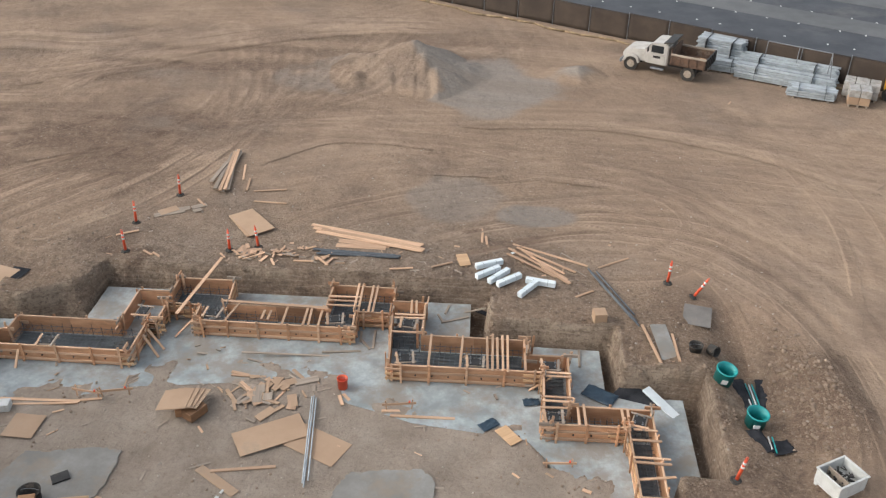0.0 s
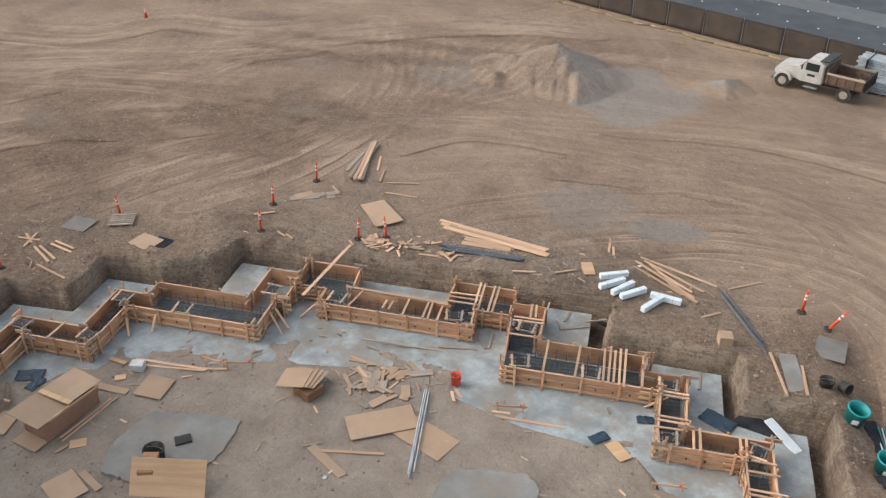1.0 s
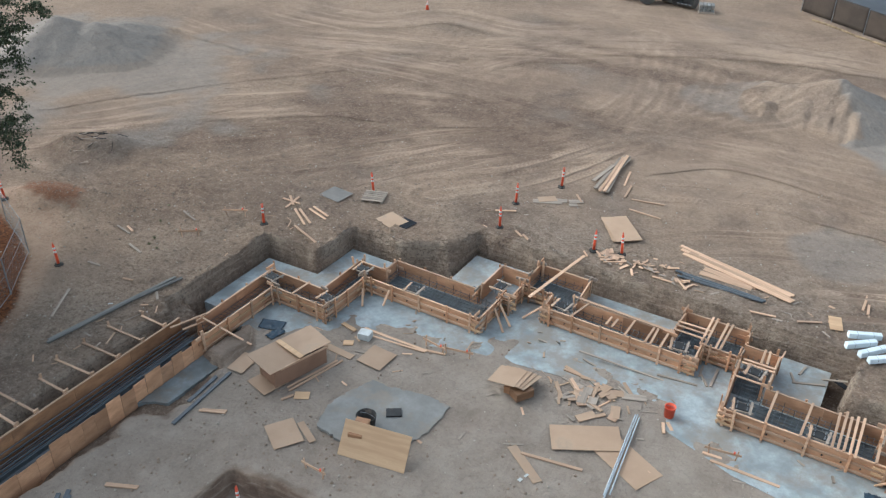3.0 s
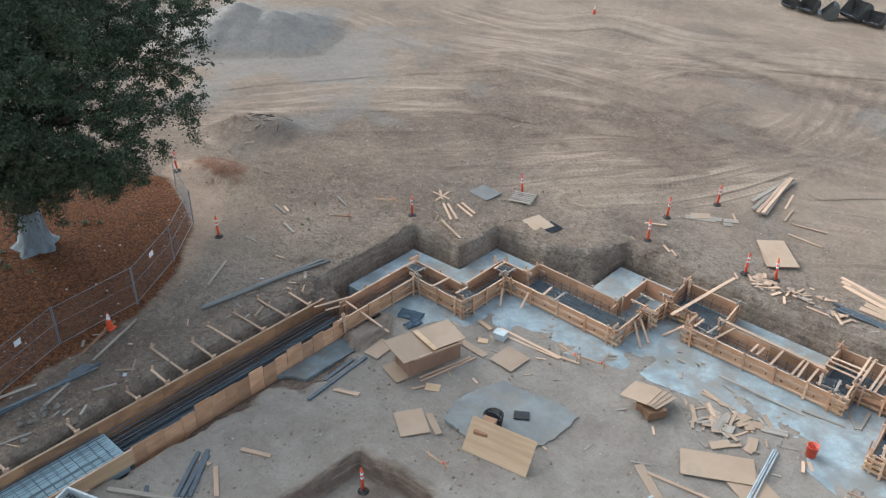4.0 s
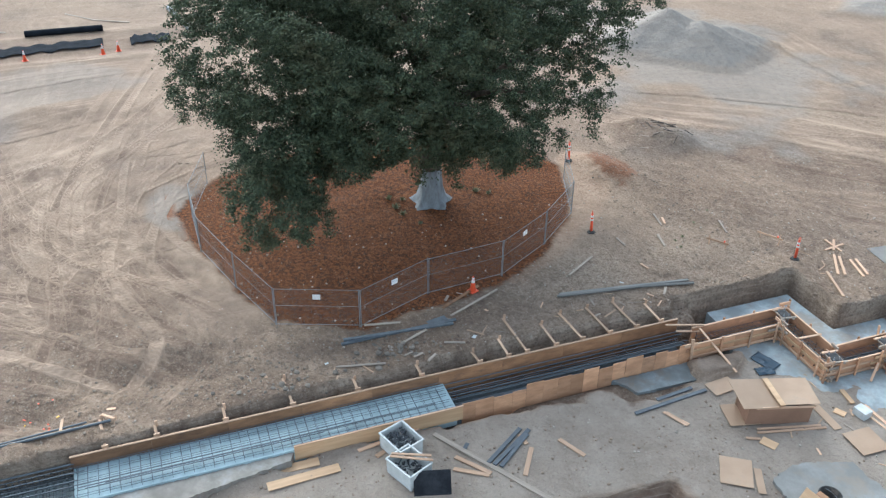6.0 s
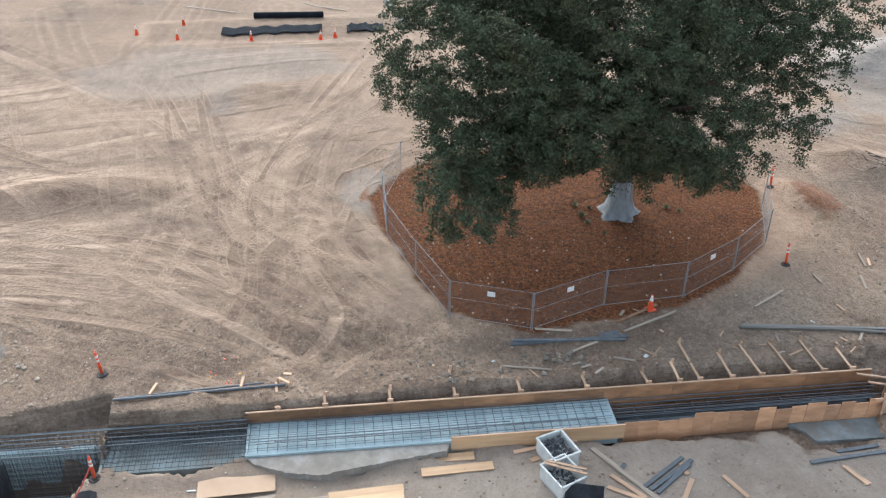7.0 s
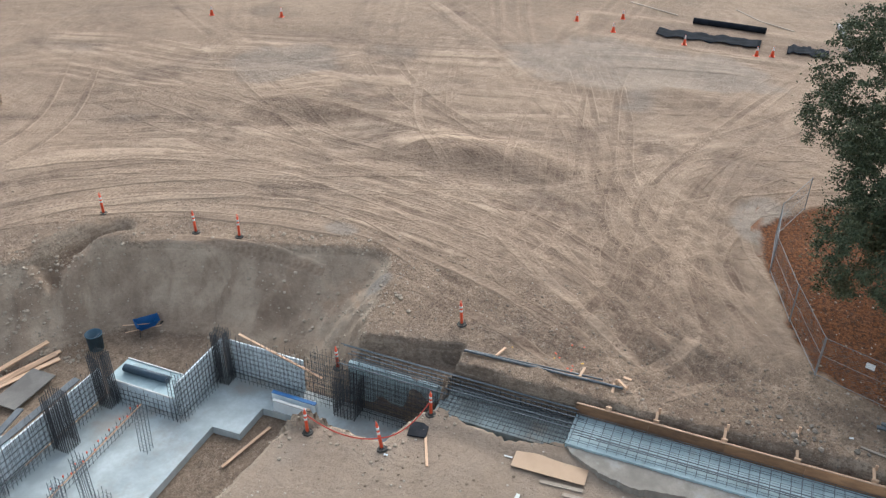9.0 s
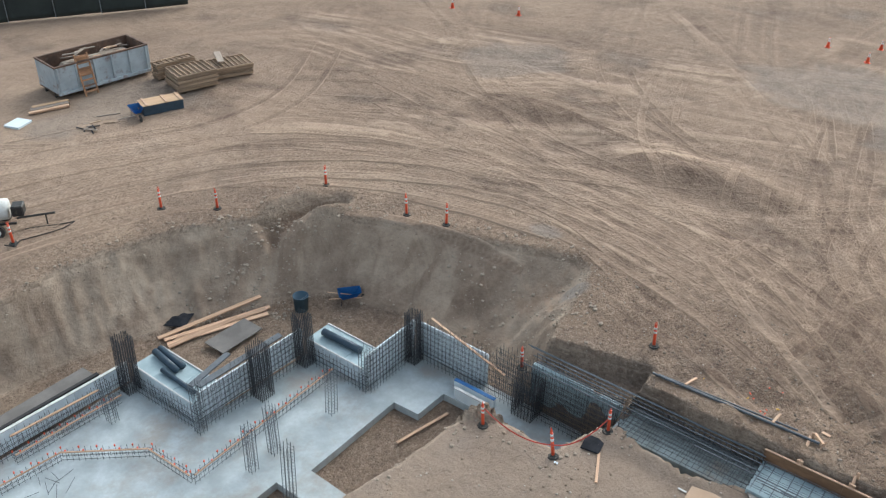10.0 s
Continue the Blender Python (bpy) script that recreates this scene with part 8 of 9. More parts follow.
# measuring gear and litter on the pad
for x, y, l, w_, h_, q, mat_, nm, lab in ((-18.6, 21.95, 0.5, 0.4, 0.05, 20, CRATE, "paper_sheet", "white paper lying on the pad"), (-16.95, 22.35, 0.5, 0.4, 0.3, 10, CRATE, "tool_case", "white tool case on the pad"), (-17.9, 22.55, 0.75, 0.18, 0.06, -10, PINE, "spirit_level", "yellow level lying on the pad"), (-17.3, 21.7, 0.4, 0.3, 0.04, 30, PINE, "offcut", "yellow plywood offcut on the pad"), (-20.6, -8.85, 0.7, 0.65, 0.06, 10, DARK_CLOTH, "dark_mat", "dark square mat on the pad edge")):
    ob = put(box((l, w_, h_), None, 0.01), nm, mat_)
    ob.matrix_basis = pose(x, y, height(x, y) + h_ / 2 + 0.01, 0, 0, q)
    tagged(ob, lab, nm.replace("_", " "))
plank(-20.4, -8.5, -19.1, -7.9, wide=0.09, lift=0.04, label="pale plank lying on the pad edge")


def wheelbarrow(x, y, z, turn):
    root = thing("wheelbarrow", "bright blue wheelbarrow with pale handles", "wheelbarrow", "wheelbarrows", pose(x, y, z, 0, 0, turn))
    bm = bmesh.new()
    lo = [bm.verts.new(v) for v in ((-0.3, -0.2, 0.3), (0.3, -0.15, 0.33), (0.3, 0.15, 0.33), (-0.3, 0.2, 0.3))]
    hi = [bm.verts.new(v) for v in ((-0.5, -0.35, 0.62), (0.55, -0.28, 0.66), (0.55, 0.28, 0.66), (-0.5, 0.35, 0.62))]
    bm.faces.new(lo[::-1])
    for k in range(4):
        bm.faces.new((lo[k], lo[(k + 1) % 4], hi[(k + 1) % 4], hi[k]))
    bmesh.ops.solidify(bm, geom=bm.faces[:], thickness=0.02)
    part("tray", bm, BLUE, root)
    for s in (-1, 1):
        bm = bmesh.new()
        add_rod(bm, (0.75, s * 0.06, 0.2), (-0.95, s * 0.28, 0.5), 0.022, 6)
        part("handle", bm, LUMBER, root)
        bm = bmesh.new()
        add_rod(bm, (-0.35, s * 0.2, 0.32), (-0.4, s * 0.24, 0.0), 0.015, 6)
        part("leg", bm, BLACK_STEEL, root)
    bm = bmesh.new()
    add_rod(bm, (0.72, -0.045, 0.19), (0.72, 0.045, 0.19), 0.19, 16)
    part("wheel", bm, RUBBER, root)
    return root


wheelbarrow(-23.7, -23.0, height(-23.7, -23.0), 141)
wheelbarrow(-26.1, -41.15, height(-26.1, -41.15), 70)


# ---- along the road ----
ROAD_DIR = math.atan2(53.7 - 69.1, 24.0 + 2.75)
CREAM = surface("worn_asphalt", (0.075, 0.082, 0.095), (0.046, 0.052, 0.062), 0.4, 12, 0.85, 0, 0.2, (0.12, 0.12, 0.12), 0.15, 0.55)
SCREEN = surface("brown_screen", (0.078, 0.057, 0.043), (0.05, 0.037, 0.029), 0.6, 20, 0.9, 0, 0.2, (0.05, 0.038, 0.03), 0.5, 0.55)
GREEN_SCREEN = surface("dark_green_screen", (0.035, 0.042, 0.038), (0.02, 0.025, 0.023), 0.6, 20, 0.9, 0, 0.2)


def along_road(s, off, z=0.0):
    """Place at s metres along the fence and off metres beyond it."""
    c, q = math.cos(ROAD_DIR), math.sin(ROAD_DIR)
    return Vector((10.6 + s * c - off * q, 61.4 + s * q + off * c, z))


m_road = Matrix.Translation(along_road(0, 17.5, 0.05)) @ pose(0, 0, 0, 0, 0, math.degrees(ROAD_DIR))
road = put(box((220, 30, 0.12), None), "road", CREAM)
road.matrix_basis = m_road
tagged(road, "dark asphalt highway beyond the site fence", "road", kind="structure")
for off, wide in ((12.5, 3.4), (20.0, 3.2)):
    strip = put(box((220, wide, 0.02), None), "pavement", surface("grey_lane", (0.135, 0.14, 0.145), (0.095, 0.10, 0.105), 0.4, 12, 0.85, 0, 0.1))
    strip.matrix_basis = Matrix.Translation(along_road(0, off, 0.118)) @ pose(0, 0, 0, 0, 0, math.degrees(ROAD_DIR))
    tagged(strip, "paler concrete lane of the highway", "lane", kind="structure")
dot = None
for off in (7.0, 10.6, 14.3):
    for k in range(-8, 14):
        if dot is None:
            bm = bmesh.new()
            bmesh.ops.create_cone(bm, cap_ends=True, segments=8, radius1=0.085, radius2=0.05, depth=0.03)
            dot = put(bm, "road_stud", WHITE_BAND)
            tagged(dot, "white raised stud between highway lanes", "road stud", "road studs")
            dot.location = along_road(k * 2.4, off, 0.135)
        else:
            o = dot.copy()
            scene.collection.objects.link(o)
            o.location = along_road(k * 2.4 + (0.6 if k % 4 == 0 else 0), off, 0.135)


def screen_fence(a, b, tall, cloth, label, step=3.0):
    a, b = Vector(a), Vector(b)
    length = (b - a).length
    n = max(1, round(length / step))
    for k in range(n):
        p = a + (b - a) * k / n
        root = thing("screen_fence", label, "fence", "screened fence", pose(p.x, p.y, height(p.x, p.y), 0, 0, math.degrees(math.atan2(b.y - a.y, b.x - a.x))))
        w_ = length / n
        bm = bmesh.new()
        add_rod(bm, (0, 0, -0.2), (0, 0, tall + 0.08), 0.026, 8)
        part("post", bm, GALV, root)
        bm = bmesh.new()
        add_rod(bm, (0, 0, tall), (w_, 0, tall), 0.02, 6)
        part("rail", bm, BLACK_STEEL, root)
        bm = bmesh.new()
        bmesh.ops.create_grid(bm, x_segments=10, y_segments=6, size=0.5, matrix=pose(w_ / 2, 0.04, tall / 2 + 0.03, 90, 0, 0))
        for v in bm.verts:
            v.co = Vector(((v.co.x - w_ / 2) * w_ * 0.99 + w_ / 2, 0.045 + 0.03 * noise.noise(Vector((v.co.x * 2 + k, v.co.z * 3, 0))), (v.co.z - tall / 2) * (tall - 0.05) + tall / 2))
        bmesh.ops.solidify(bm, geom=bm.faces[:], thickness=0.006)
        part("screen_cloth", bm, cloth, root, smooth=True)


p0, p1 = along_road(-26, 0), along_road(22, 0)
screen_fence(p0[:2], p1[:2], 1.9, SCREEN, "brown windscreen cloth on a chain-link fence beside the highway")
# the second, dark screen stands in for a soft shadow along the far edge
screen_fence((-8, -73), (-41, -55.2), 2.2, GREEN_SCREEN, "dark green screened fence in place of a dark shadow at the site's far edge")
rnd2 = random.Random(5)
STRAW = surface("straw", (0.36, 0.27, 0.17), (0.24, 0.17, 0.10), 4, 40, 0.95, 0, 0.4)
first_place = along_road(-24, -0.9)
wattle = thing("straw_wattle", "long tan straw wattle at the foot of the fence", "wattle", m=Matrix.Translation(first_place))
last = first_place
for k in range(1, 30):
    p = along_road(-24 + k * 1.35, -0.9 + rnd2.uniform(-0.25, 0.25))
    bm = bmesh.new()
    add_rod(bm, Vector((last.x, last.y, height(last.x, last.y) + 0.08)) - first_place, Vector((p.x, p.y, height(p.x, p.y) + 0.08)) - first_place, 0.08, 8)
    part("section", bm, STRAW, wattle, smooth=True)
    last = p
root = thing("gate_frame", "galvanised gate frame leaning at the fence", "gate", m=Matrix.Translation(along_road(10, -1.2)) @ pose(0, 0, 0, -8, 0, math.degrees(ROAD_DIR)))
for a, b in (((-2, 0, 0), (-2, 0, 2.1)), ((2, 0, 0), (2, 0, 2.1)), ((-2, 0, 2.1), (2, 0, 2.1)), ((0, 0, 0), (0, 0, 2.1)), ((2, 0, 2.1), (2.5, -1.0, 0.1))):
    bm = bmesh.new()
    add_rod(bm, a, b, 0.03, 8)
    part("tube", bm, GALV, root)


# ---- the dump truck: x forward, its left side to the site ----
GLASS = surface("dark_glass", (0.03, 0.035, 0.04), (0.02, 0.024, 0.028), 2, 20, 0.08)
RUST = surface("rusty_steel", (0.17, 0.10, 0.065), (0.085, 0.055, 0.042), 2, 25, 0.8, 0.2, 0.2, (0.24, 0.19, 0.15), 1.4, 0.55)
DUSTY = surface("dusty_rim", (0.42, 0.36, 0.29), (0.26, 0.21, 0.165), 5, 30, 0.8, 0, 0.1)
DIRTY_WHITE = surface("dusty_white_paint", (0.54, 0.52, 0.49), (0.42, 0.40, 0.37), 2, 25, 0.45, 0, 0, (0.33, 0.26, 0.20), 1.2, 0.56)
TYRE = surface("tyre", (0.05, 0.045, 0.04), (0.028, 0.026, 0.024), 5, 40, 0.9, 0, 0.2, (0.2, 0.155, 0.12), 3, 0.55)
LENS = surface("lamp_lens", (0.75, 0.76, 0.74), (0.6, 0.61, 0.6), 5, 30, 0.15)


def profile(points, wide, bevel=0.03):
    """A side outline (x, z) pulled across, with softened edges."""
    bm = bmesh.new()
    face = bm.faces.new([bm.verts.new((x, -wide / 2, z)) for x, z in points])
    out = bmesh.ops.extrude_face_region(bm, geom=[face])
    bmesh.ops.translate(bm, vec=(0, wide, 0), verts=[v for v in out["geom"] if isinstance(v, bmesh.types.BMVert)])
    bmesh.ops.recalc_face_normals(bm, faces=bm.faces)
    if bevel:
        bmesh.ops.bevel(bm, geom=bm.edges[:], offset=bevel, segments=2, affect="EDGES")
    return bm


def wheel(parent, x, y, r, wide, out):
    root = part("wheel", add_rod(bmesh.new(), (x, y - wide / 2, r), (x, y + wide / 2, r), r * 0.98, 24), TYRE, parent)
    bm = bmesh.new()
    add_rod(bm, (x, y + out * (wide / 2 - 0.02), r), (x, y + out * (wide / 2 + 0.015), r), r * 0.56, 20, r * 0.5)
    add_rod(bm, (x, y + out * wide / 2, r), (x, y + out * (wide / 2 + 0.07), r), r * 0.2, 12)
    part("rim", bm, DUSTY, root, "dusty tan steel rim")


def truck(m):
    root = thing("dump_truck", "white single-axle dump truck with a rusty brown bed", "truck", m=m)
    part("hood", profile([(1.35, 0.75), (2.95, 0.75), (3.02, 1.15), (2.85, 1.42), (1.3, 1.62)], 1.9, 0.09), DIRTY_WHITE, root, "rounded white hood")
    part("cab", profile([(-0.15, 0.72), (1.42, 0.72), (1.45, 1.58), (1.0, 2.18), (0.05, 2.22), (-0.15, 2.1)], 2.05, 0.07), DIRTY_WHITE, root)
    part("windscreen", profile([(1.475, 1.6), (1.49, 1.62), (1.07, 2.12), (1.045, 2.1)], 1.75, 0), GLASS, root)
    for s in (-1, 1):
        door = part("door", box((1.15, 0.03, 0.72), pose(0.62, s * 1.03, 1.12), 0.01), DIRTY_WHITE, root)
        part("side_window", box((0.85, 0.02, 0.5), pose(0.6, s * 1.03, 1.78), 0.006), GLASS, door)
        part("door_mark", box((0.5, 0.012, 0.16), pose(0.6, s * 1.052, 1.25)), BLACK_STEEL, door, "dark lettering shown as a bar")
        part("step", box((0.9, 0.3, 0.12), pose(0.5, s * 0.95, 0.45), 0.02), GALV, root)
        part("fender", profile([(1.75, 0.62), (1.85, 1.0), (2.1, 1.18), (2.5, 1.18), (2.8, 1.0), (2.95, 0.62), (2.8, 0.62), (2.65, 0.9), (2.45, 1.0), (2.15, 1.0), (1.98, 0.88), (1.88, 0.62)], 0.36, 0.02), DIRTY_WHITE, root).location.y = s * 0.98
        part("headlight", box((0.06, 0.3, 0.18), pose(3.0, s * 0.7, 1.02), 0.02), LENS, root, "clear headlight")
        part("mirror", box((0.08, 0.18, 0.34), pose(1.2, s * 1.25, 1.75), 0.02), BLACK_STEEL, root)
        part("frame_rail", box((5.3, 0.12, 0.2), pose(0.2, s * 0.42, 0.68), 0.01), BLACK_STEEL, root)
        part("side_board", box((2.35, 0.07, 0.62), pose(-1.58, s * 1.15, 1.32), 0.012), RUST, root)
        part("top_rail", box((2.4, 0.12, 0.12), pose(-1.58, s * 1.16, 1.66), 0.012), OLD_LUMBER, root)
        wheel(root, 2.35, s * 0.92, 0.5, 0.3, s)
        wheel(root, -1.65, s * 0.86, 0.5, 0.5, s)
        for k in range(5):
            part("stake", box((0.08, 0.05, 0.6), pose(-2.7 + 0.55 * k, s * 1.2, 1.3), 0.006), RUST, root)
    part("bumper", box((0.16, 2.2, 0.26), pose(3.08, 0, 0.6), 0.03), GALV, root)
    part("grille", box((0.06, 1.0, 0.42), pose(3.0, 0, 1.03), 0.02), BLACK_STEEL, root)
    part("bed_floor", box((2.45, 2.3, 0.1), pose(-1.58, 0, 1.0), 0.01), RUST, root)
    part("headboard", box((0.08, 2.3, 1.05), pose(-0.4, 0, 1.5), 0.012), RUST, root)
    part("cab_guard", box((0.65, 2.2, 0.08), pose(-0.1, 0, 2.33, 0, 8, 0), 0.012), BLACK_STEEL, root)
    part("tailgate", box((0.08, 2.3, 0.75), pose(-2.78, 0, 1.35), 0.012), BLACK_STEEL, root)
    for k in range(5):
        part("tailgate_rib", box((0.05, 0.07, 0.75), pose(-2.84, -1.0 + 0.5 * k, 1.35), 0.006), BLACK_STEEL, root)
    part("cooler", box((0.5, 0.35, 0.35), pose(-0.9, 0.4, 1.22), 0.03), BLUE, root, "blue box in the bed")
    part("yellow_tool", box((0.4, 0.3, 0.4), pose(-2.3, 0.3, 1.25), 0.05), PINE, root, "yellow tool in the bed")
    return root


TURN = math.degrees(math.atan2(56.45 - 54.85, 8.9 - 12.2))
truck(pose(10.9, 56.2, height(10.9, 56.2) - 0.02, 0, 0, TURN) @ Matrix.Scale(0.95, 4))


# ---- bundles of steel studs ----
def stud_stack(x, y, turn, long, across, rows, label, tone=STEEL_STUD):
    root = thing("steel_stack", label, "steel studs", "steel stacks", pose(x, y, height(x, y), 0, 0, turn))
    for k in range(3):
        part("bearer", box((0.12, across * 0.17 + 0.1, 0.1), pose(-long / 2 + 0.4 + k * (long - 0.8) / 2, 0, 0.06), 0.006), OLD_LUMBER, root)
    for r in range(rows):
        n = max(2, across - (r // 3))
        for c in range(n):
            if random.random() < 0.1 and r == rows - 1:
                continue
            bm = bmesh.new()
            L = long * random.uniform(0.94, 1.0)
            ox = random.uniform(-0.12, 0.12)
            add_box(bm, (L, 0.15, 0.006), pose(ox, 0, 0.05))
            for s in (-1, 1):
                add_box(bm, (L, 0.006, 0.1), pose(ox, s * 0.074, 0))
            ob = part("stud", bm, tone, root)
            ob.location = ((r % 2) * 0.03, (c - (n - 1) / 2) * 0.165 + (r // 3) * 0.08, 0.17 + r * 0.135)
    for s in (-0.28, 0.28):
        part("strap", box((0.018, across * 0.165 + 0.03, rows * 0.135 + 0.03), pose(long * s, 0, 0.14 + rows * 0.0675), 0.004), BLACK_STEEL, root)
    return root


stud_stack(14.55, 58.2, -27, 3.0, 11, 12, "tall strapped stack of galvanised steel studs")
stud_stack(14.5, 56.9, -20, 2.3, 6, 5, "low stack of steel studs behind the truck")
stud_stack(18.35, 55.85, -25.5, 6.1, 7, 8, "strapped stack of long pale steel studs")
stud_stack(17.95, 54.75, -25.5, 6.2, 7, 6, "strapped stack of long bluish steel studs")
stud_stack(18.9, 57.3, -24, 3.2, 6, 8, "strapped stack of pale steel studs near the fence")
stud_stack(19.1, 52.6, -18, 2.8, 7, 4, "short bundle of bluish steel channels")


def pallet_load(x, y, turn):
    root = thing("wrapped_pallet", "pallet of cartons wrapped in grubby clear film", "pallet", m=pose(x, y, height(x, y), 0, 0, turn))
    for k in range(5):
        part("deck_slat", box((1.2, 0.14, 0.025), pose(0, -0.5 + 0.25 * k, 0.13), 0.003), OLD_LUMBER, root)
    for k in range(3):
        part("bearer", box((0.1, 1.2, 0.1), pose(-0.5 + 0.5 * k, 0, 0.06), 0.003), OLD_LUMBER, root)
    for dx in (-0.32, 0.32):
        for dy in (-0.3, 0.3):
            for h in range(2):
                part("carton", box((0.6, 0.56, 0.45), pose(dx, dy, 0.37 + 0.46 * h, 0, 0, random.uniform(-2, 2)), 0.02), FILM if h else random.choice((FILM, BOARD)), root)


pallet_load(21.75, 53.1, -22)
pallet_load(22.5, 52.8, -22)
pallet_load(21.6, 51.75, -14)
root = thing("machine_edge", "end of an orange machine with a black wheel", "machine", m=pose(24.2, 52.9, height(24.2, 52.9), 0, 0, -20))
part("hood", box((1.4, 1.0, 0.7), pose(0, 0, 0.85), 0.08), YELLOW, root)
bm = bmesh.new()
add_rod(bm, (-0.35, -0.62, 0.42), (-0.35, -0.42, 0.42), 0.42, 18)
part("wheel", bm, TYRE, root)
planks([(13.75, 50.7, 13.95, 51.1)], wide=0.08, lift=0.2, label="pale stake on a small heap of clods")

# ---- behind the pit: waste container, panel stacks, mixer ----
SHEET_BLUE = surface("pale_blue_paint", (0.42, 0.47, 0.50), (0.32, 0.36, 0.385), 1.0, 20, 0.6, 0.1, 0.1, (0.17, 0.095, 0.06), 1.6, 0.53)


def container(m):
    root = thing("waste_container", "open pale blue roll-off waste container with rusty rims", "container", m=m)
    L, W, Hh = 5.9, 2.4, 1.85
    part("floor", box((L, W, 0.1), pose(0, 0, 0.3), 0.01), RUST, root)
    for s in (-1, 1):
        part("side_wall", box((L, 0.06, Hh - 0.25), pose(0, s * (W / 2 - 0.03), 0.3 + (Hh - 0.25) / 2), 0.006), SHEET_BLUE, root)
        part("inner_lining", box((L - 0.14, 0.02, Hh - 0.4), pose(0, s * (W / 2 - 0.075), 0.36 + (Hh - 0.25) / 2), 0), RUST, root, "rusty inner wall")
        part("rim", box((L + 0.06, 0.12, 0.1), pose(0, s * (W / 2 - 0.03), Hh + 0.08), 0.012), RUST, root)
        part("bottom_rail", box((L, 0.14, 0.18), pose(0, s * (W / 2 + 0.02), 0.36), 0.012), SHEET_BLUE, root)
        part("skid", box((L, 0.12, 0.24), pose(0, s * 0.6, 0.13), 0.01), BLACK_STEEL, root)
        for k in range(6):
            part("rib", box((0.1, 0.09, Hh - 0.3), pose(-L / 2 + 0.15 + k * (L - 0.3) / 5, s * (W / 2 + 0.035), 0.32 + (Hh - 0.25) / 2), 0.01), SHEET_BLUE, root)
        part("end_wall", box((0.06, W - 0.12, Hh - 0.25), pose(s * (L / 2 - 0.03), 0, 0.3 + (Hh - 0.25) / 2), 0.006), SHEET_BLUE, root)
        part("rim", box((0.12, W, 0.1), pose(s * (L / 2 - 0.03), 0, Hh + 0.085), 0.012), RUST, root)
        part("inner_lining", box((0.02, W - 0.2, Hh - 0.4), pose(s * (L / 2 - 0.075), 0, 0.36 + (Hh - 0.25) / 2), 0), RUST, root, "rusty inner wall")
    for s in (-1, 1):
        part("end_post", box((0.09, 0.12, Hh - 0.2), pose(L / 2 + 0.03, s * (W / 2 - 0.08), 0.25 + (Hh - 0.2) / 2), 0.012), SHEET_BLUE, root)
        part("hook_leg", box((0.08, 0.1, 1.3), pose(L / 2 + 0.05, s * 0.4, 0.85, 14 * s, 0, 0), 0.012), RUST, root)
    part("foot_rail", box((0.1, W, 0.2), pose(L / 2 + 0.03, 0, 0.3), 0.012), RUST, root)
    part("notice", box((0.5, 0.012, 0.35), pose(-0.6, W / 2 + 0.01, 1.35)), WHITE_PAINT, root, "white notice plate")
    for k in range(4):
        part("hazard_stripe", box((0.012, 0.1, 0.3), pose(L / 2 + 0.016, (-0.62 if k < 2 else 0.62), 0.75 + 0.32 * (k % 2), 35, 0, 0)), YELLOW, root, "worn yellow hazard stripe")
    for k in range(26):
        a = Vector((random.uniform(-1.6, 2.4), random.uniform(-0.85, 0.85), 1.5 + random.uniform(0, 0.45)))
        q = random.uniform(-0.9, 0.9)
        d = Vector((math.cos(q), math.sin(q), random.uniform(-0.2, 0.2))) * random.uniform(0.4, 1.3)
        part("waste_plank", box((d.length, 0.12, 0.04), Matrix.Translation(a) @ d.to_track_quat("X", "Z").to_matrix().to_4x4()), random.choice((LUMBER, OLD_LUMBER)), root)
    part("waste_heap", box((4.4, 2.1, 0.9), pose(0.4, 0, 0.98), 0.2), OLD_LUMBER, root)
    return root


container(pose(-27.7, -47.25, height(-27.7, -47.2) - 0.05, 0, 0, 174))
root = thing("timber_ladder", "brown timber site ladder leaning on the waste container rim", "ladder", m=pose(-26.35, -45.75, height(-26.3, -45.8), 14, 0, -6))
for s in (-0.38, 0.38):
    part("stile", box((0.1, 0.06, 2.45), pose(s, 0, 1.2), 0.005), FORM_DARK, root)
for k in range(7):
    part("rung", box((0.72, 0.06, 0.1), pose(0, 0.03, 0.25 + 0.33 * k), 0.005), FORM_DARK, root)
part("back_board", box((0.66, 0.02, 1.2), pose(0, -0.05, 1.75), 0.003), FORM_DARK, root, "brown board behind the upper rungs")


def panel_stack(x, y, turn, n, label, l=2.3, w_=1.3):
    root = thing("form_panel_stack", label, "panel stack", "panel stacks", pose(x, y, height(x, y), 0, 0, turn))
    for k in range(n):
        z = 0.12 + 0.14 * k
        dx, dy = random.uniform(-0.08, 0.08), random.uniform(-0.06, 0.06)
        part("panel_sheet", box((l, w_, 0.02), pose(dx, dy, z), 0.003), BROWN_TIMBER, root)
        for s in (-1, 1):
            part("edge_stud", box((l, 0.05, 0.1), pose(dx, dy + s * (w_ / 2 - 0.03), z + 0.062), 0.003), BROWN_TIMBER, root)
        for j in range(9 if k == n - 1 else 3):
            c = 9 if k == n - 1 else 3
            part("cross_stud", box((0.05, w_ - 0.1, 0.09), pose(dx - l / 2 + 0.05 + j * (l - 0.1) / (c - 1), dy, z + 0.06), 0.003), BROWN_TIMBER, root)


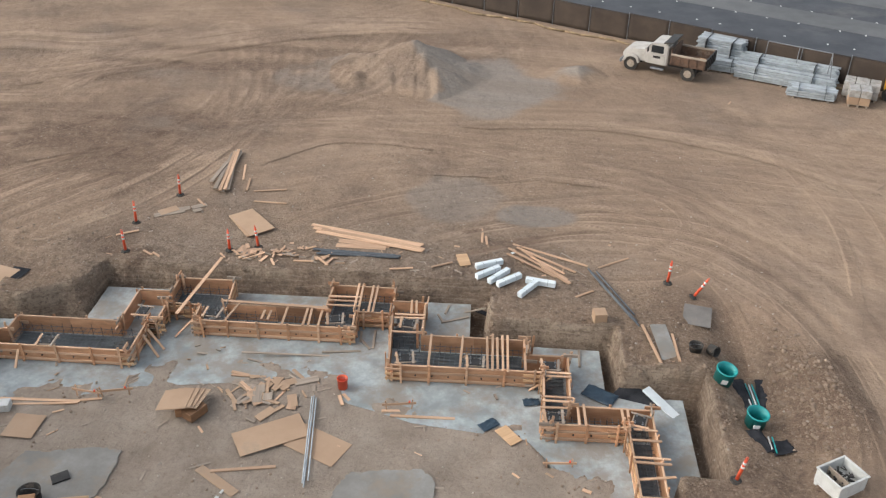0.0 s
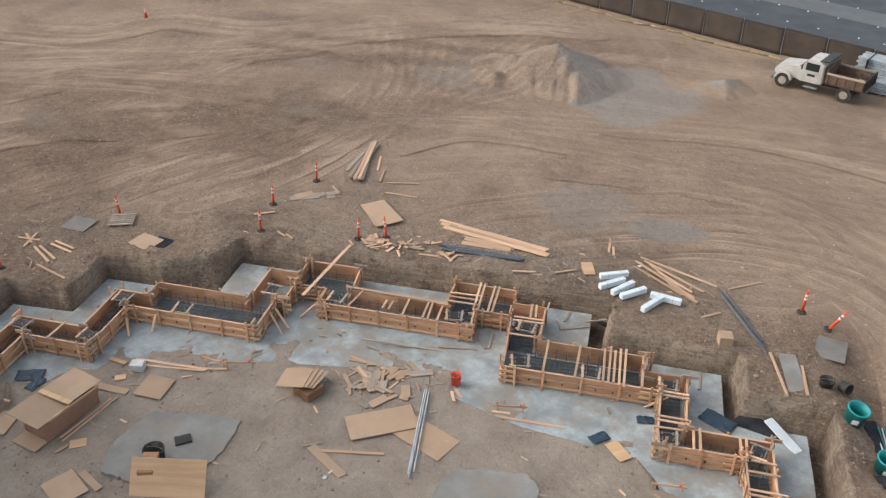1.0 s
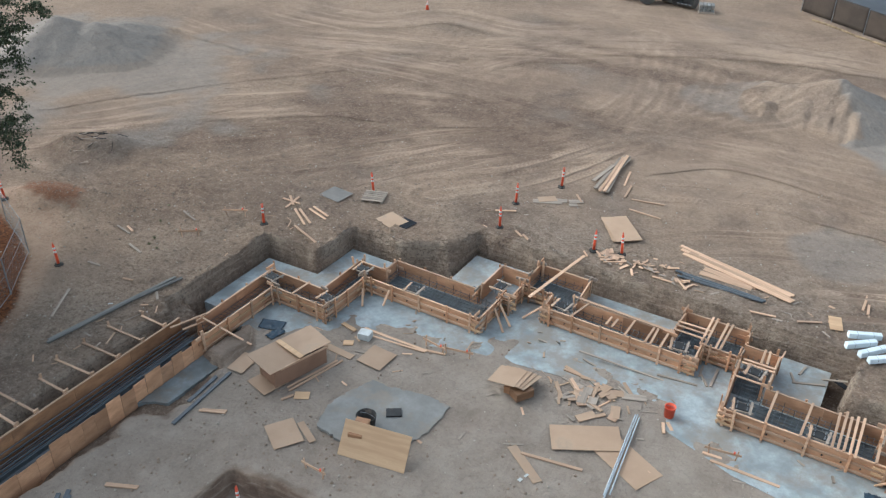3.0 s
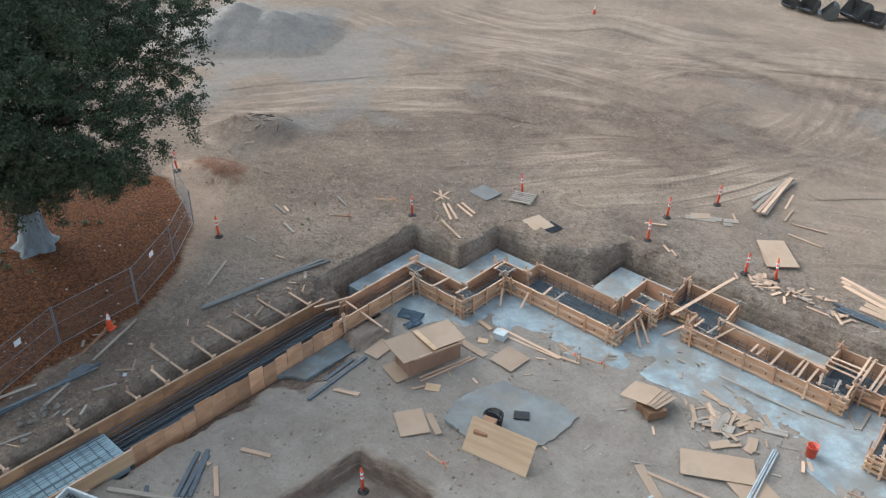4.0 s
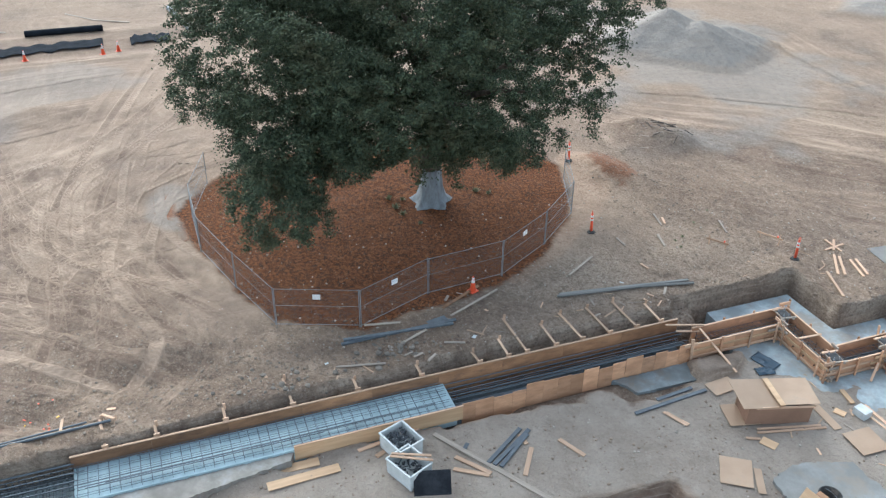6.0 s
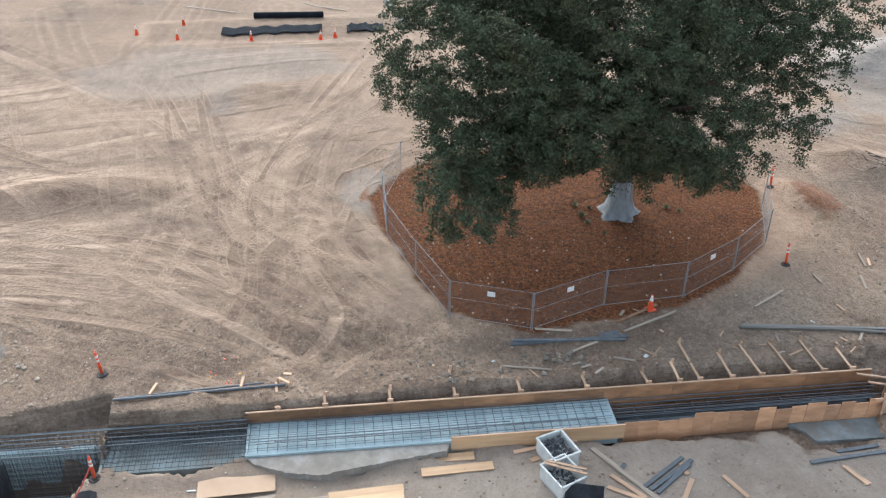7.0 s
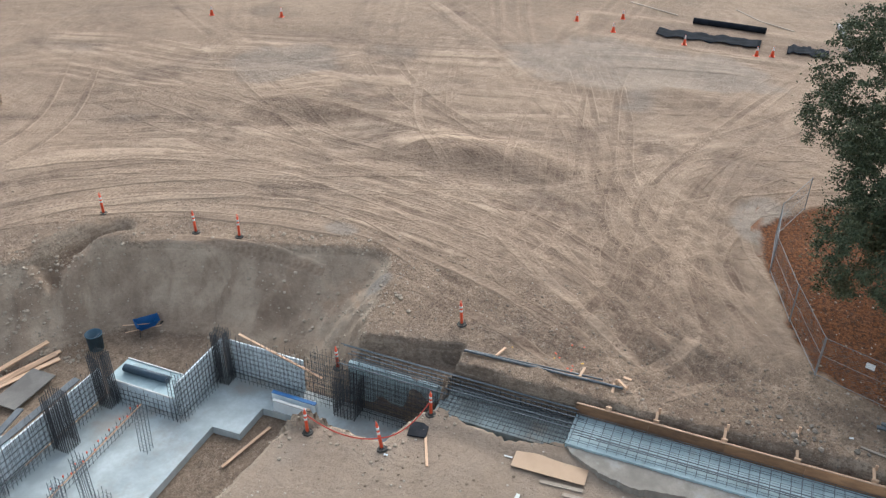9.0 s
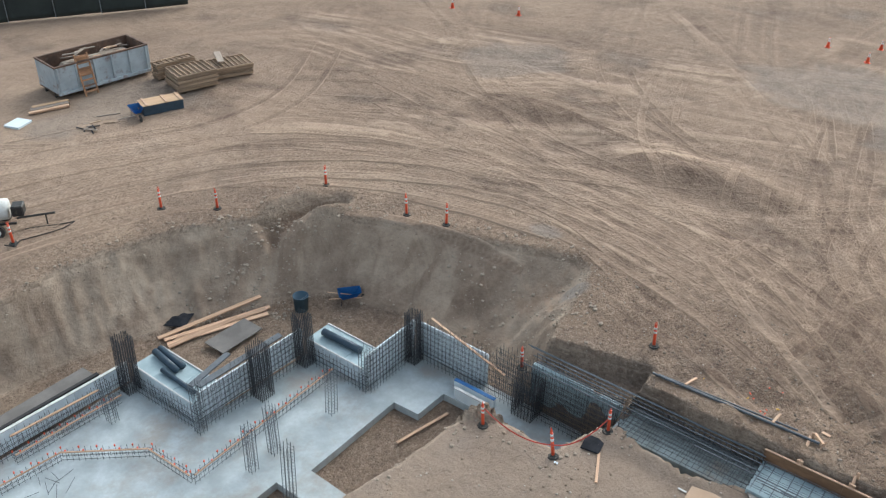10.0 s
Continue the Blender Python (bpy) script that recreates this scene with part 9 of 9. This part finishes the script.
panel_stack(-31.0, -42.4, 165, 7, "stack of weathered brown timber form panels", 2.5, 2.0)
panel_stack(-33.75, -42.2, 160, 5, "low stack of weathered brown timber form panels", 2.4, 1.9)
panel_stack(-31.35, -44.5, 172, 7, "narrow stack of weathered timber planks", 2.6, 0.7)
plank(-33.0, -42.0, -34.0, -43.6, wide=0.4, over=0.9, material=OLD_LUMBER, label="grey plank lying on a panel stack")
root = thing("material_box", "dark grey material box with pale plywood lid", "storage box", m=pose(-27.6, -40.95, height(-27.6, -41), 0, 0, 160))
part("body", box((2.3, 1.05, 0.55), pose(0, 0, 0.28), 0.02), DARK_BLUE, root)
part("lid", box((2.35, 1.1, 0.03), pose(0, 0, 0.58), 0.004), PINE, root, "pale plywood lid")
for s in (-0.9, 0.2, 1.0):
    part("batten", box((0.12, 1.15, 0.04), pose(s, 0, 0.62), 0.004), LUMBER, root)
for k in range(6):
    cx, cy = -23.9 + 0.18 * (k % 3) - 0.2, -45.38 + 0.3 * (k % 3) - 0.3
    plank(cx - 0.8, cy - 0.3, cx + 0.8 + 0.1 * k, cy - 0.9, wide=0.28, thick=0.06, lift=0.06 + 0.07 * (k // 3), material=(PINE, OLD_LUMBER, LUMBER)[k % 3], label="short thick pale board in a pile by the waste container")
for k in range(14):
    x, y, q = random.gauss(-23.55, 0.35), random.gauss(-41.98, 0.25), random.uniform(0, 3.1)
    plank(x, y, x + 0.6 * math.cos(q), y + 0.6 * math.sin(q), wide=0.07, lift=0.03 + 0.01 * (k % 5), material=(DARK_CLOTH, OLD_LUMBER, BROWN_TIMBER)[k % 3], name="scrap_stick", label="dark scrap stick in a small heap", group="scrap sticks")
planks([(-24.6, -42.9, -25.8, -42.3), (-23.6, -42.5, -24.3, -42.2), (-25.2, -41.7, -26.2, -41.3)], wide=0.1, material=OLD_LUMBER, label="weathered offcut on the earth")
sheet(-21.35, -45.25, 1.1, 0.95, 20, FOAM, "pale blue wrapped slab lying on the earth", thick=0.12, z=height(-21.9, -45) + 0.07)
root = thing("mortar_mixer", "towed mortar mixer with a pale drum", "mixer", m=pose(-14.9, -35.5, height(-14.9, -35.5), 0, 0, 140))
bm = bmesh.new()
add_rod(bm, (-0.5, 0, 1.0), (0.45, 0, 1.0), 0.52, 20, 0.46)
part("drum", bm, CRATE, root, "pale grey mixing drum", True)
for s in (-1, 1):
    bm = bmesh.new()
    add_rod(bm, (0, s * 0.7, 0.32), (0, s * 0.88, 0.32), 0.32, 18)
    tyre = part("wheel", bm, TYRE, root)
    bm = bmesh.new()
    add_rod(bm, (0, s * 0.86, 0.32), (0, s * 0.9, 0.32), 0.17, 14)
    part("rim", bm, WHITE_PAINT, tyre)
    part("frame_side", box((1.6, 0.07, 0.1), pose(0, s * 0.55, 0.55), 0.01), BLACK_STEEL, root)
part("engine", box((0.5, 0.6, 0.5), pose(0.85, 0, 0.95), 0.05), BLACK_STEEL, root)
bm = bmesh.new()
add_rod(bm, (0.7, 0, 0.5), (2.3, 0, 0.62), 0.05, 8)
add_rod(bm, (1.9, 0, 0.6), (1.9, 0, 0.0), 0.035, 8)
part("drawbar", bm, BLACK_STEEL, root)
bm = bmesh.new()
last = None
for x, y in ((-15.4, -34.7), (-16.0, -34.3), (-16.7, -33.8), (-17.2, -33.5), (-16.6, -33.4), (-16.0, -33.5), (-15.3, -33.7), (-14.8, -33.9), (-14.4, -33.6), (-14.2, -34.1)):
    p = Vector((x, y, height(x, y) + 0.03))
    if last:
        add_rod(bm, last, p, 0.025, 6)
    last = p
tagged(put(bm, "hose", RUBBER), "black rubber hose lying on the earth", "hose")

# ---- far side: open drain trench, silt cloth, big pipe ----
for y0, y1, x in ((-8.7, -1.5, -63.9), (0.3, 3.0, -64.0)):
    root = thing("silt_cloth", "dark blue-black silt cloth lining a shallow trench", "cloth", "silt cloths", pose(x, (y0 + y1) / 2, height(x, (y0 + y1) / 2)))
    bm = bmesh.new()
    bmesh.ops.create_grid(bm, x_segments=8, y_segments=24, size=0.5)
    for v in bm.verts:
        v.co = Vector((v.co.x * 1.7 + 0.5 * noise.noise(Vector((v.co.y * 9, y0, 2))), v.co.y * (y1 - y0), 0.05 + 0.12 * abs(noise.noise(Vector((v.co.x * 3, v.co.y * 9, y0))))))
    bmesh.ops.solidify(bm, geom=bm.faces[:], thickness=0.02)
    part("cloth", bm, NAVY_CLOTH, root, smooth=True)
pipe(-67.0, -6.6, -66.7, -1.4, 0.22, NAVY_CLOTH, "large black corrugated drain pipe on the earth", lift=0.0, name="drain_pipe")
pipe(-70.5, 3.5, -64.5, 4.5, 0.18, PIPE, "grey drain pipe at the far trench", lift=0.0, name="drain_pipe")
planks([(-72, -4, -69.5, -2), (-69.5, -2, -68, 0.5), (-70.5, -12, -68.5, -8)], wide=0.12, material=OLD_LUMBER, label="grey plank at the far trench")


# ---- digger buckets parked by the road ----
def digger_bucket(x, y, turn, k=1.0):
    root = thing("digger_bucket", "worn grey digger bucket standing on the earth", "digger bucket", "digger buckets", pose(x, y, height(x, y), 0, 0, turn))
    w_ = 1.2 * k
    bm = bmesh.new()
    arc = [(0.55 * math.cos(q), 0.55 + 0.5 * math.sin(q)) for q in (math.radians(d) for d in range(100, 341, 24))]
    outer = [[bm.verts.new((px * k, s * w_ / 2, pz * k)) for px, pz in arc] for s in (-1, 1)]
    for j in range(len(arc) - 1):
        bm.faces.new((outer[0][j], outer[0][j + 1], outer[1][j + 1], outer[1][j]))
    bmesh.ops.solidify(bm, geom=bm.faces[:], thickness=0.05)
    part("shell", bm, SLATE, root)
    for s in (-1, 1):
        bm = bmesh.new()
        f = bm.faces.new([bm.verts.new((px * k, s * w_ / 2, pz * k)) for px, pz in arc])
        bmesh.ops.solidify(bm, geom=[f], thickness=0.04)
        part("cheek", bm, SLATE, root)
    for j in range(4):
        part("tooth", box((0.25 * k, 0.1 * k, 0.06 * k), pose(0.62 * k, (-0.45 + 0.3 * j) * k, 0.4 * k, 0, -20, 0), 0.01), GALV, root)


for x, y, q, k in ((-26.6, 70.6, 250, 0.9), (-25.0, 70.4, 260, 1.1), (-23.2, 70.1, 200, 1.2), (-21.6, 71.0, 245, 1.5), (-19.9, 70.4, 262, 1.1)):
    digger_bucket(x, y, q, k)
root = thing("cobble_pallet", "pallet stacked with grey stone blocks", "pallet", m=pose(-18.3, 70.2, height(-18.3, 70.2), 0, 0, 20))
part("bearer", box((1.3, 1.1, 0.12), pose(0, 0, 0.06), 0.01), OLD_LUMBER, root)
for k in range(48):
    part("stone", box((0.26, 0.2, 0.16), pose(-0.45 + 0.3 * (k % 4), -0.36 + 0.24 * ((k // 4) % 4), 0.21 + 0.18 * (k // 16), 0, 0, random.uniform(-12, 12)), 0.02), OLD_CONCRETE, root)

# ---- clods, stones and rubble ----
def clod_mesh(seed):
    rnd = random.Random(seed)
    bm = bmesh.new()
    bmesh.ops.create_icosphere(bm, subdivisions=1, radius=1.0)
    for v in bm.verts:
        v.co *= rnd.uniform(0.7, 1.15)
        v.co.z *= 0.7
    mesh = bpy.data.meshes.new("clod")
    bm.to_mesh(mesh)
    bm.free()
    return mesh


SHAPES = [clod_mesh(k) for k in range(5)]


def scatter(name, label, spots, material, lo, hi):
    """Many small clods in one object, too many to count."""
    co, faces, base = [], [], 0
    for x, y in spots:
        src = SHAPES[random.randrange(5)]
        r = lo * (hi / lo) ** (random.random() ** 2.2)
        q = random.uniform(0, 6.28)
        z = height(x, y)
        for v in src.vertices:
            co.append((x + r * (v.co.x * math.cos(q) - v.co.y * math.sin(q)), y + r * (v.co.x * math.sin(q) + v.co.y * math.cos(q)), z + r * (v.co.z + 0.25)))
        faces += [tuple(base + i for i in p.vertices) for p in src.polygons]
        base += len(src.vertices)
    mesh = bpy.data.meshes.new(name)
    mesh.from_pydata(co, [], faces)
    mesh.materials.append(material)
    return tagged(new(name, mesh), label, "stones", kind="stuff")


RUBBLE = surface("dark_rubble", (0.23, 0.195, 0.16), (0.12, 0.10, 0.082), 2, 20, 0.95, 0, 0.3)
DARK_CLOD = surface("dark_clod", (0.26, 0.21, 0.165), (0.155, 0.122, 0.096), 2, 20, 0.95, 0, 0.3)
CLOD = surface("clod_earth", (0.31, 0.235, 0.175), (0.19, 0.14, 0.105), 2, 20, 0.95, 0, 0.3)
PALE_CLOD = surface("pale_stone", (0.44, 0.385, 0.325), (0.30, 0.26, 0.215), 2, 20, 0.95, 0, 0.3)
BANK_CLOD = surface("bank_clod", (0.40, 0.335, 0.265), (0.27, 0.22, 0.17), 2, 20, 0.95, 0, 0.3)
spots = []
while len(spots) < 14000:
    x, y = random.uniform(-44, 14), random.uniform(-34, 46)
    if rough_field(np.array([x]), np.array([y]), 6.0, 31.0)[0] + random.uniform(-0.6, 0.6) > 0.15 and height(x, y) > -1.2 and math.hypot(x - OAK[0], y - OAK[1]) > 8.5:
        spots.append((x, y))
scatter("clods", "loose clods of brown earth scattered over the site", spots, CLOD, 0.018, 0.07)
for poly, n, wide, earth_ in ((LOW, 1300, 0.9, CLOD), (PIT_TOP, 900, 1.2, BANK_CLOD)):
    edge = []
    for k in range(n):
        j = random.randrange(len(poly))
        (ax, ay), (bx, by) = poly[j], poly[(j + 1) % len(poly)]
        s = random.random()
        edge.append((ax + (bx - ax) * s + random.gauss(0, wide * 0.5), ay + (by - ay) * s + random.gauss(0, wide * 0.5)))
    scatter("edge_clods", "crumbled clods along the edges of the diggings", edge, earth_, 0.025, 0.10)
scatter("pale_stones", "small pale stones and chips lying on the earth", [(random.uniform(-34, 12), random.uniform(-14, 44)) for k in range(6000)], PALE_CLOD, 0.014, 0.06)
scatter("rubble", "dark broken rubble heaped near the tree fence", [(random.gauss(-24.91, 0.35), random.gauss(7.44, 0.7)) for k in range(110)] + [(random.gauss(-24.2, 0.5), random.gauss(3.0, 1.3)) for k in range(90)], RUBBLE, 0.03, 0.15)
scatter("churned_clods", "dark clods in churned earth beyond the tree", [(random.gauss(-31.5, 3.0), random.gauss(25.0, 2.2)) for k in range(700)] + [(random.gauss(-38, 0.7), random.gauss(26.8, 0.7)) for k in range(250)] + [(random.gauss(-25, 4.5), random.gauss(33.0, 3.0)) for k in range(800)] + [(random.gauss(-27.0, 1.8), random.gauss(-4.0, 3.2)) for k in range(900)] + [(random.gauss(-26.0, 0.8), random.gauss(4, 4)) for k in range(500)], DARK_CLOD, 0.018, 0.075)
scatter("bank_clods", "crumbled earth at the foot of the pit bank", [(random.gauss(-21.5, 2.0), random.gauss(-26.5, 1.3)) for k in range(500)] + [(random.gauss(-25.5, 1.2), random.gauss(-17, 3.0)) for k in range(300)], BANK_CLOD, 0.03, 0.12)
scatter("spoil", "dark broken spoil beside the side trench", [(random.gauss(11.4, 0.6), random.gauss(24.5, 1.9)) for k in range(500)], CLOD, 0.03, 0.12)

# ---- a few weeds in the churned earth ----
def weed(x, y, k):
    n = 70
    rnd = np.random.RandomState(int(abs(x) * 100) % 999)
    q, r = rnd.uniform(0, 6.28, n), rnd.uniform(0.02, 0.3, n) * k
    o = np.stack([r * np.cos(q) * 0.3, r * np.sin(q) * 0.3, np.zeros(n)], 1)
    e = np.stack([r * np.cos(q), r * np.sin(q), rnd.uniform(0.06, 0.28, n) * k], 1)
    side = np.stack([-np.sin(q), np.cos(q), np.zeros(n)], 1) * 0.03 * k
    co = np.stack([o - side * 0.3, (o + e) / 2 - side, e, (o + e) / 2 + side], 1).reshape(-1, 3)
    ob = quads_mesh("weed", co, np.arange(n * 4).reshape(-1, 4), WEED)
    ob.location = (x, y, height(x, y))
    tagged(ob, "low green weed tuft growing in loose earth", "weed", "weeds")


for x, y, k in ((-35.1, 10.7, 0.9), (-34.4, 10.8, 0.8), (-36.0, 10.6, 0.8), (-33.3, 11.3, 0.5), (-35.4, 14.9, 0.9), (-35.0, 15.4, 0.7), (-35.7, 11.2, 0.6), (-29.2, 23.3, 0.35), (-28.4, 22.2, 0.4), (-27.6, 21.6, 0.35), (-29.9, 24.5, 0.3), (-28.2, 21.7, 0.35)):
    weed(x, y, k)

# ---- batter boards, ribbons, stakes and scraps ----
for x0, y0, x1, y1 in ((-14.62, 15.57, -13.6, 15.53), (-13.9, 23.2, -12.67, 23.49), (-14.82, 23.27, -13.71, 23.13), (2.03, 21.17, 3.15, 21.25), (-3.6, 23.4, -2.4, 23.6), (-27.2, 25.3, -26.2, 25.9), (-27.6, 22.9, -26.8, 23.5)):
    d = Vector((x1 - x0, y1 - y0, 0))
    root = thing("batter_board", "low batter board on two stakes with orange marks", "batter board", "batter boards", pose(x0, y0, height((x0 + x1) / 2, (y0 + y1) / 2), 0, 0, math.degrees(math.atan2(d.y, d.x))))
    part("board", box((d.length, 0.03, 0.09), pose(d.length / 2, 0, 0.3), 0.003), LUMBER, root)
    for s in (0.12, 0.88):
        part("stake", box((0.04, 0.04, 0.55), pose(d.length * s, 0.035, 0.2, random.uniform(-6, 6), random.uniform(-6, 6), 0), 0.003), LUMBER, root)
    bm = bmesh.new()
    add_rod(bm, (d.length * 0.8, 0.0, 0.33), (d.length * 0.8, 0.0, 0.41), 0.035, 8)
    part("flag", bm, ORANGE, root, "orange marker")
root = thing("warning_ribbon", "sagging red ribbon tied between delineator posts", "ribbon", m=pose(-19.3, -9.7, height(-19.3, -9.7)))
for a, b in (((0.25, -2.6, 0.75), (0.05, 0.1, 0.55)), ((0.05, 0.1, 0.55), (-2.05, 1.0, 0.8))):
    a, b = Vector(a), Vector(b)
    for k in range(8):
        u, v = k / 8, (k + 1) / 8
        pa, pb = a.lerp(b, u) - Vector((0, 0, 1.6 * u * (1 - u))), a.lerp(b, v) - Vector((0, 0, 1.6 * v * (1 - v)))
        part("length", box(((pb - pa).length + 0.01, 0.05, 0.006), Matrix.Translation((pa + pb) / 2) @ (pb - pa).to_track_quat("X", "Z").to_matrix().to_4x4() @ pose(0, 0, 0, 70, 0, 0)), RIBBON, root)
pipe(-24.07, -8.5, -24.28, -2.66, 0.05, PIPE, "long dark pipe lying along the trench bank")
pipe(-24.16, -8.3, -24.40, -3.4, 0.035, PIPE, "thin dark pipe beside a long pipe on the bank")
for x0, y0, x1, y1 in ((-24.2, -7.3, -24.75, -7.15), (-24.25, -4.2, -24.8, -4.15), (-23.3, -2.65, -24.4, -2.5), (-24.3, -2.55, -24.6, -2.9)):
    plank(x0, y0, x1, y1, wide=0.09, lift=0.12, label="pale stake under the pipe on the bank", name="stake")
for k in range(11):
    x, y = random.gauss(-25.2, 0.5), random.gauss(-5.0, 0.5)
    sheet(x, y, random.uniform(0.05, 0.13), random.uniform(0.03, 0.06), random.uniform(0, 180), random.choice((YELLOW, ORANGE, ORANGE)), "scrap of orange or yellow plastic on the earth", name="plastic_scrap", group="plastic scraps", thick=0.02)
for k in range(26):
    x, y = random.choice(((random.uniform(-20, 4), random.uniform(17.5, 23)), (random.uniform(-21, -17), random.uniform(-12, 12)), (random.uniform(-26.2, -24.5), random.uniform(-6, 24)), (random.uniform(-12, 6), random.uniform(31, 36))))
    sheet(x, y, random.uniform(0.08, 0.3), random.uniform(0.05, 0.14), random.uniform(0, 180), random.choice((CRATE, OLD_LUMBER, LUMBER, CRATE, FOAM)), "small pale scrap lying on the ground", name="scrap", group="scraps", thick=0.02)
root = thing("grey_pallet", "grey slatted pallet lying on the earth", "pallet", m=pose(-22.36, 30.63, height(-22.36, 30.63), 0, 0, 20))
for k in range(6):
    part("slat", box((1.1, 0.12, 0.022), pose(0, -0.45 + 0.18 * k, 0.13), 0.003), OLD_LUMBER, root)
for k in range(3):
    part("bearer", box((0.09, 1.05, 0.1), pose(-0.48 + 0.48 * k, 0, 0.06), 0.003), OLD_LUMBER, root)
sheet(0.1, 29.6, 1.5, 0.22, 150, DARK_CLOTH, "dark board lying in a trench corner", z=-1.15, thick=0.04)
for x, y, l, q in ((-20.6, 21.0, 1.0, 20), (-20.1, 20.6, 0.7, 80), (0.2, 23.0, 0.7, 40), (1.7, 24.3, 0.6, 10), (4.2, 24.9, 1.2, 150), (-15.0, 27.6, 0.5, 0)):
    bm = bmesh.new()
    bmesh.ops.create_grid(bm, x_segments=14, y_segments=10, size=0.5)
    for v in bm.verts:
        v.co = Vector((v.co.x * l, v.co.y * l * 0.6, 0.10 * abs(noise.noise(Vector((v.co.x * 4 + x, v.co.y * 4, y)))) + 0.02))
    bmesh.ops.solidify(bm, geom=bm.faces[:], thickness=0.012)
    ob = put(bm, "plastic_sheet", DARK_BLUE, smooth=True)
    ob.matrix_basis = pose(x, y, SLAB_Z + 0.02 if y > 22 and x != 0.2 else max(height(x, y), SLAB_Z) + 0.02, 0, 0, q)
    tagged(ob, "crumpled dark blue plastic lying on the concrete", "plastic sheet", "plastic sheets")
# twists of loose bar on the footing and the pit slab
for x, y, z in ((-20.0, 21.0, -1.17), (-21.9, -15.0, -2.98), (-9.0, -23.2, -2.98)):
    root = thing("bar_scraps", "loose tangle of short dark bars", "rebar", "bar scraps", pose(x, y, z))
    for k in range(9):
        q, l = random.uniform(0, 6.28), random.uniform(0.3, 0.9)
        cx, cy = random.gauss(0, 0.3), random.gauss(0, 0.2)
        bar("bar", (cx, cy, 0.02 + 0.01 * k), (cx + l * math.cos(q), cy + l * math.sin(q), 0.02 + 0.01 * k), 0.009, root)
# brush and twigs on the spoil mound beyond the tree
for k in range(34):
    x, y, q = random.gauss(-38.0, 0.8), random.gauss(26.9, 0.7), random.uniform(0, 3.1)
    plank(x, y, x + 0.5 * math.cos(q), y + 0.5 * math.sin(q), wide=0.035, thick=0.03, lift=0.03 + 0.03 * (k % 4), material=(BARK, DARK_CLOTH, OLD_LUMBER)[k % 3], name="scrap_stick", label="dark twig in brush on a spoil mound", group="brush twigs")
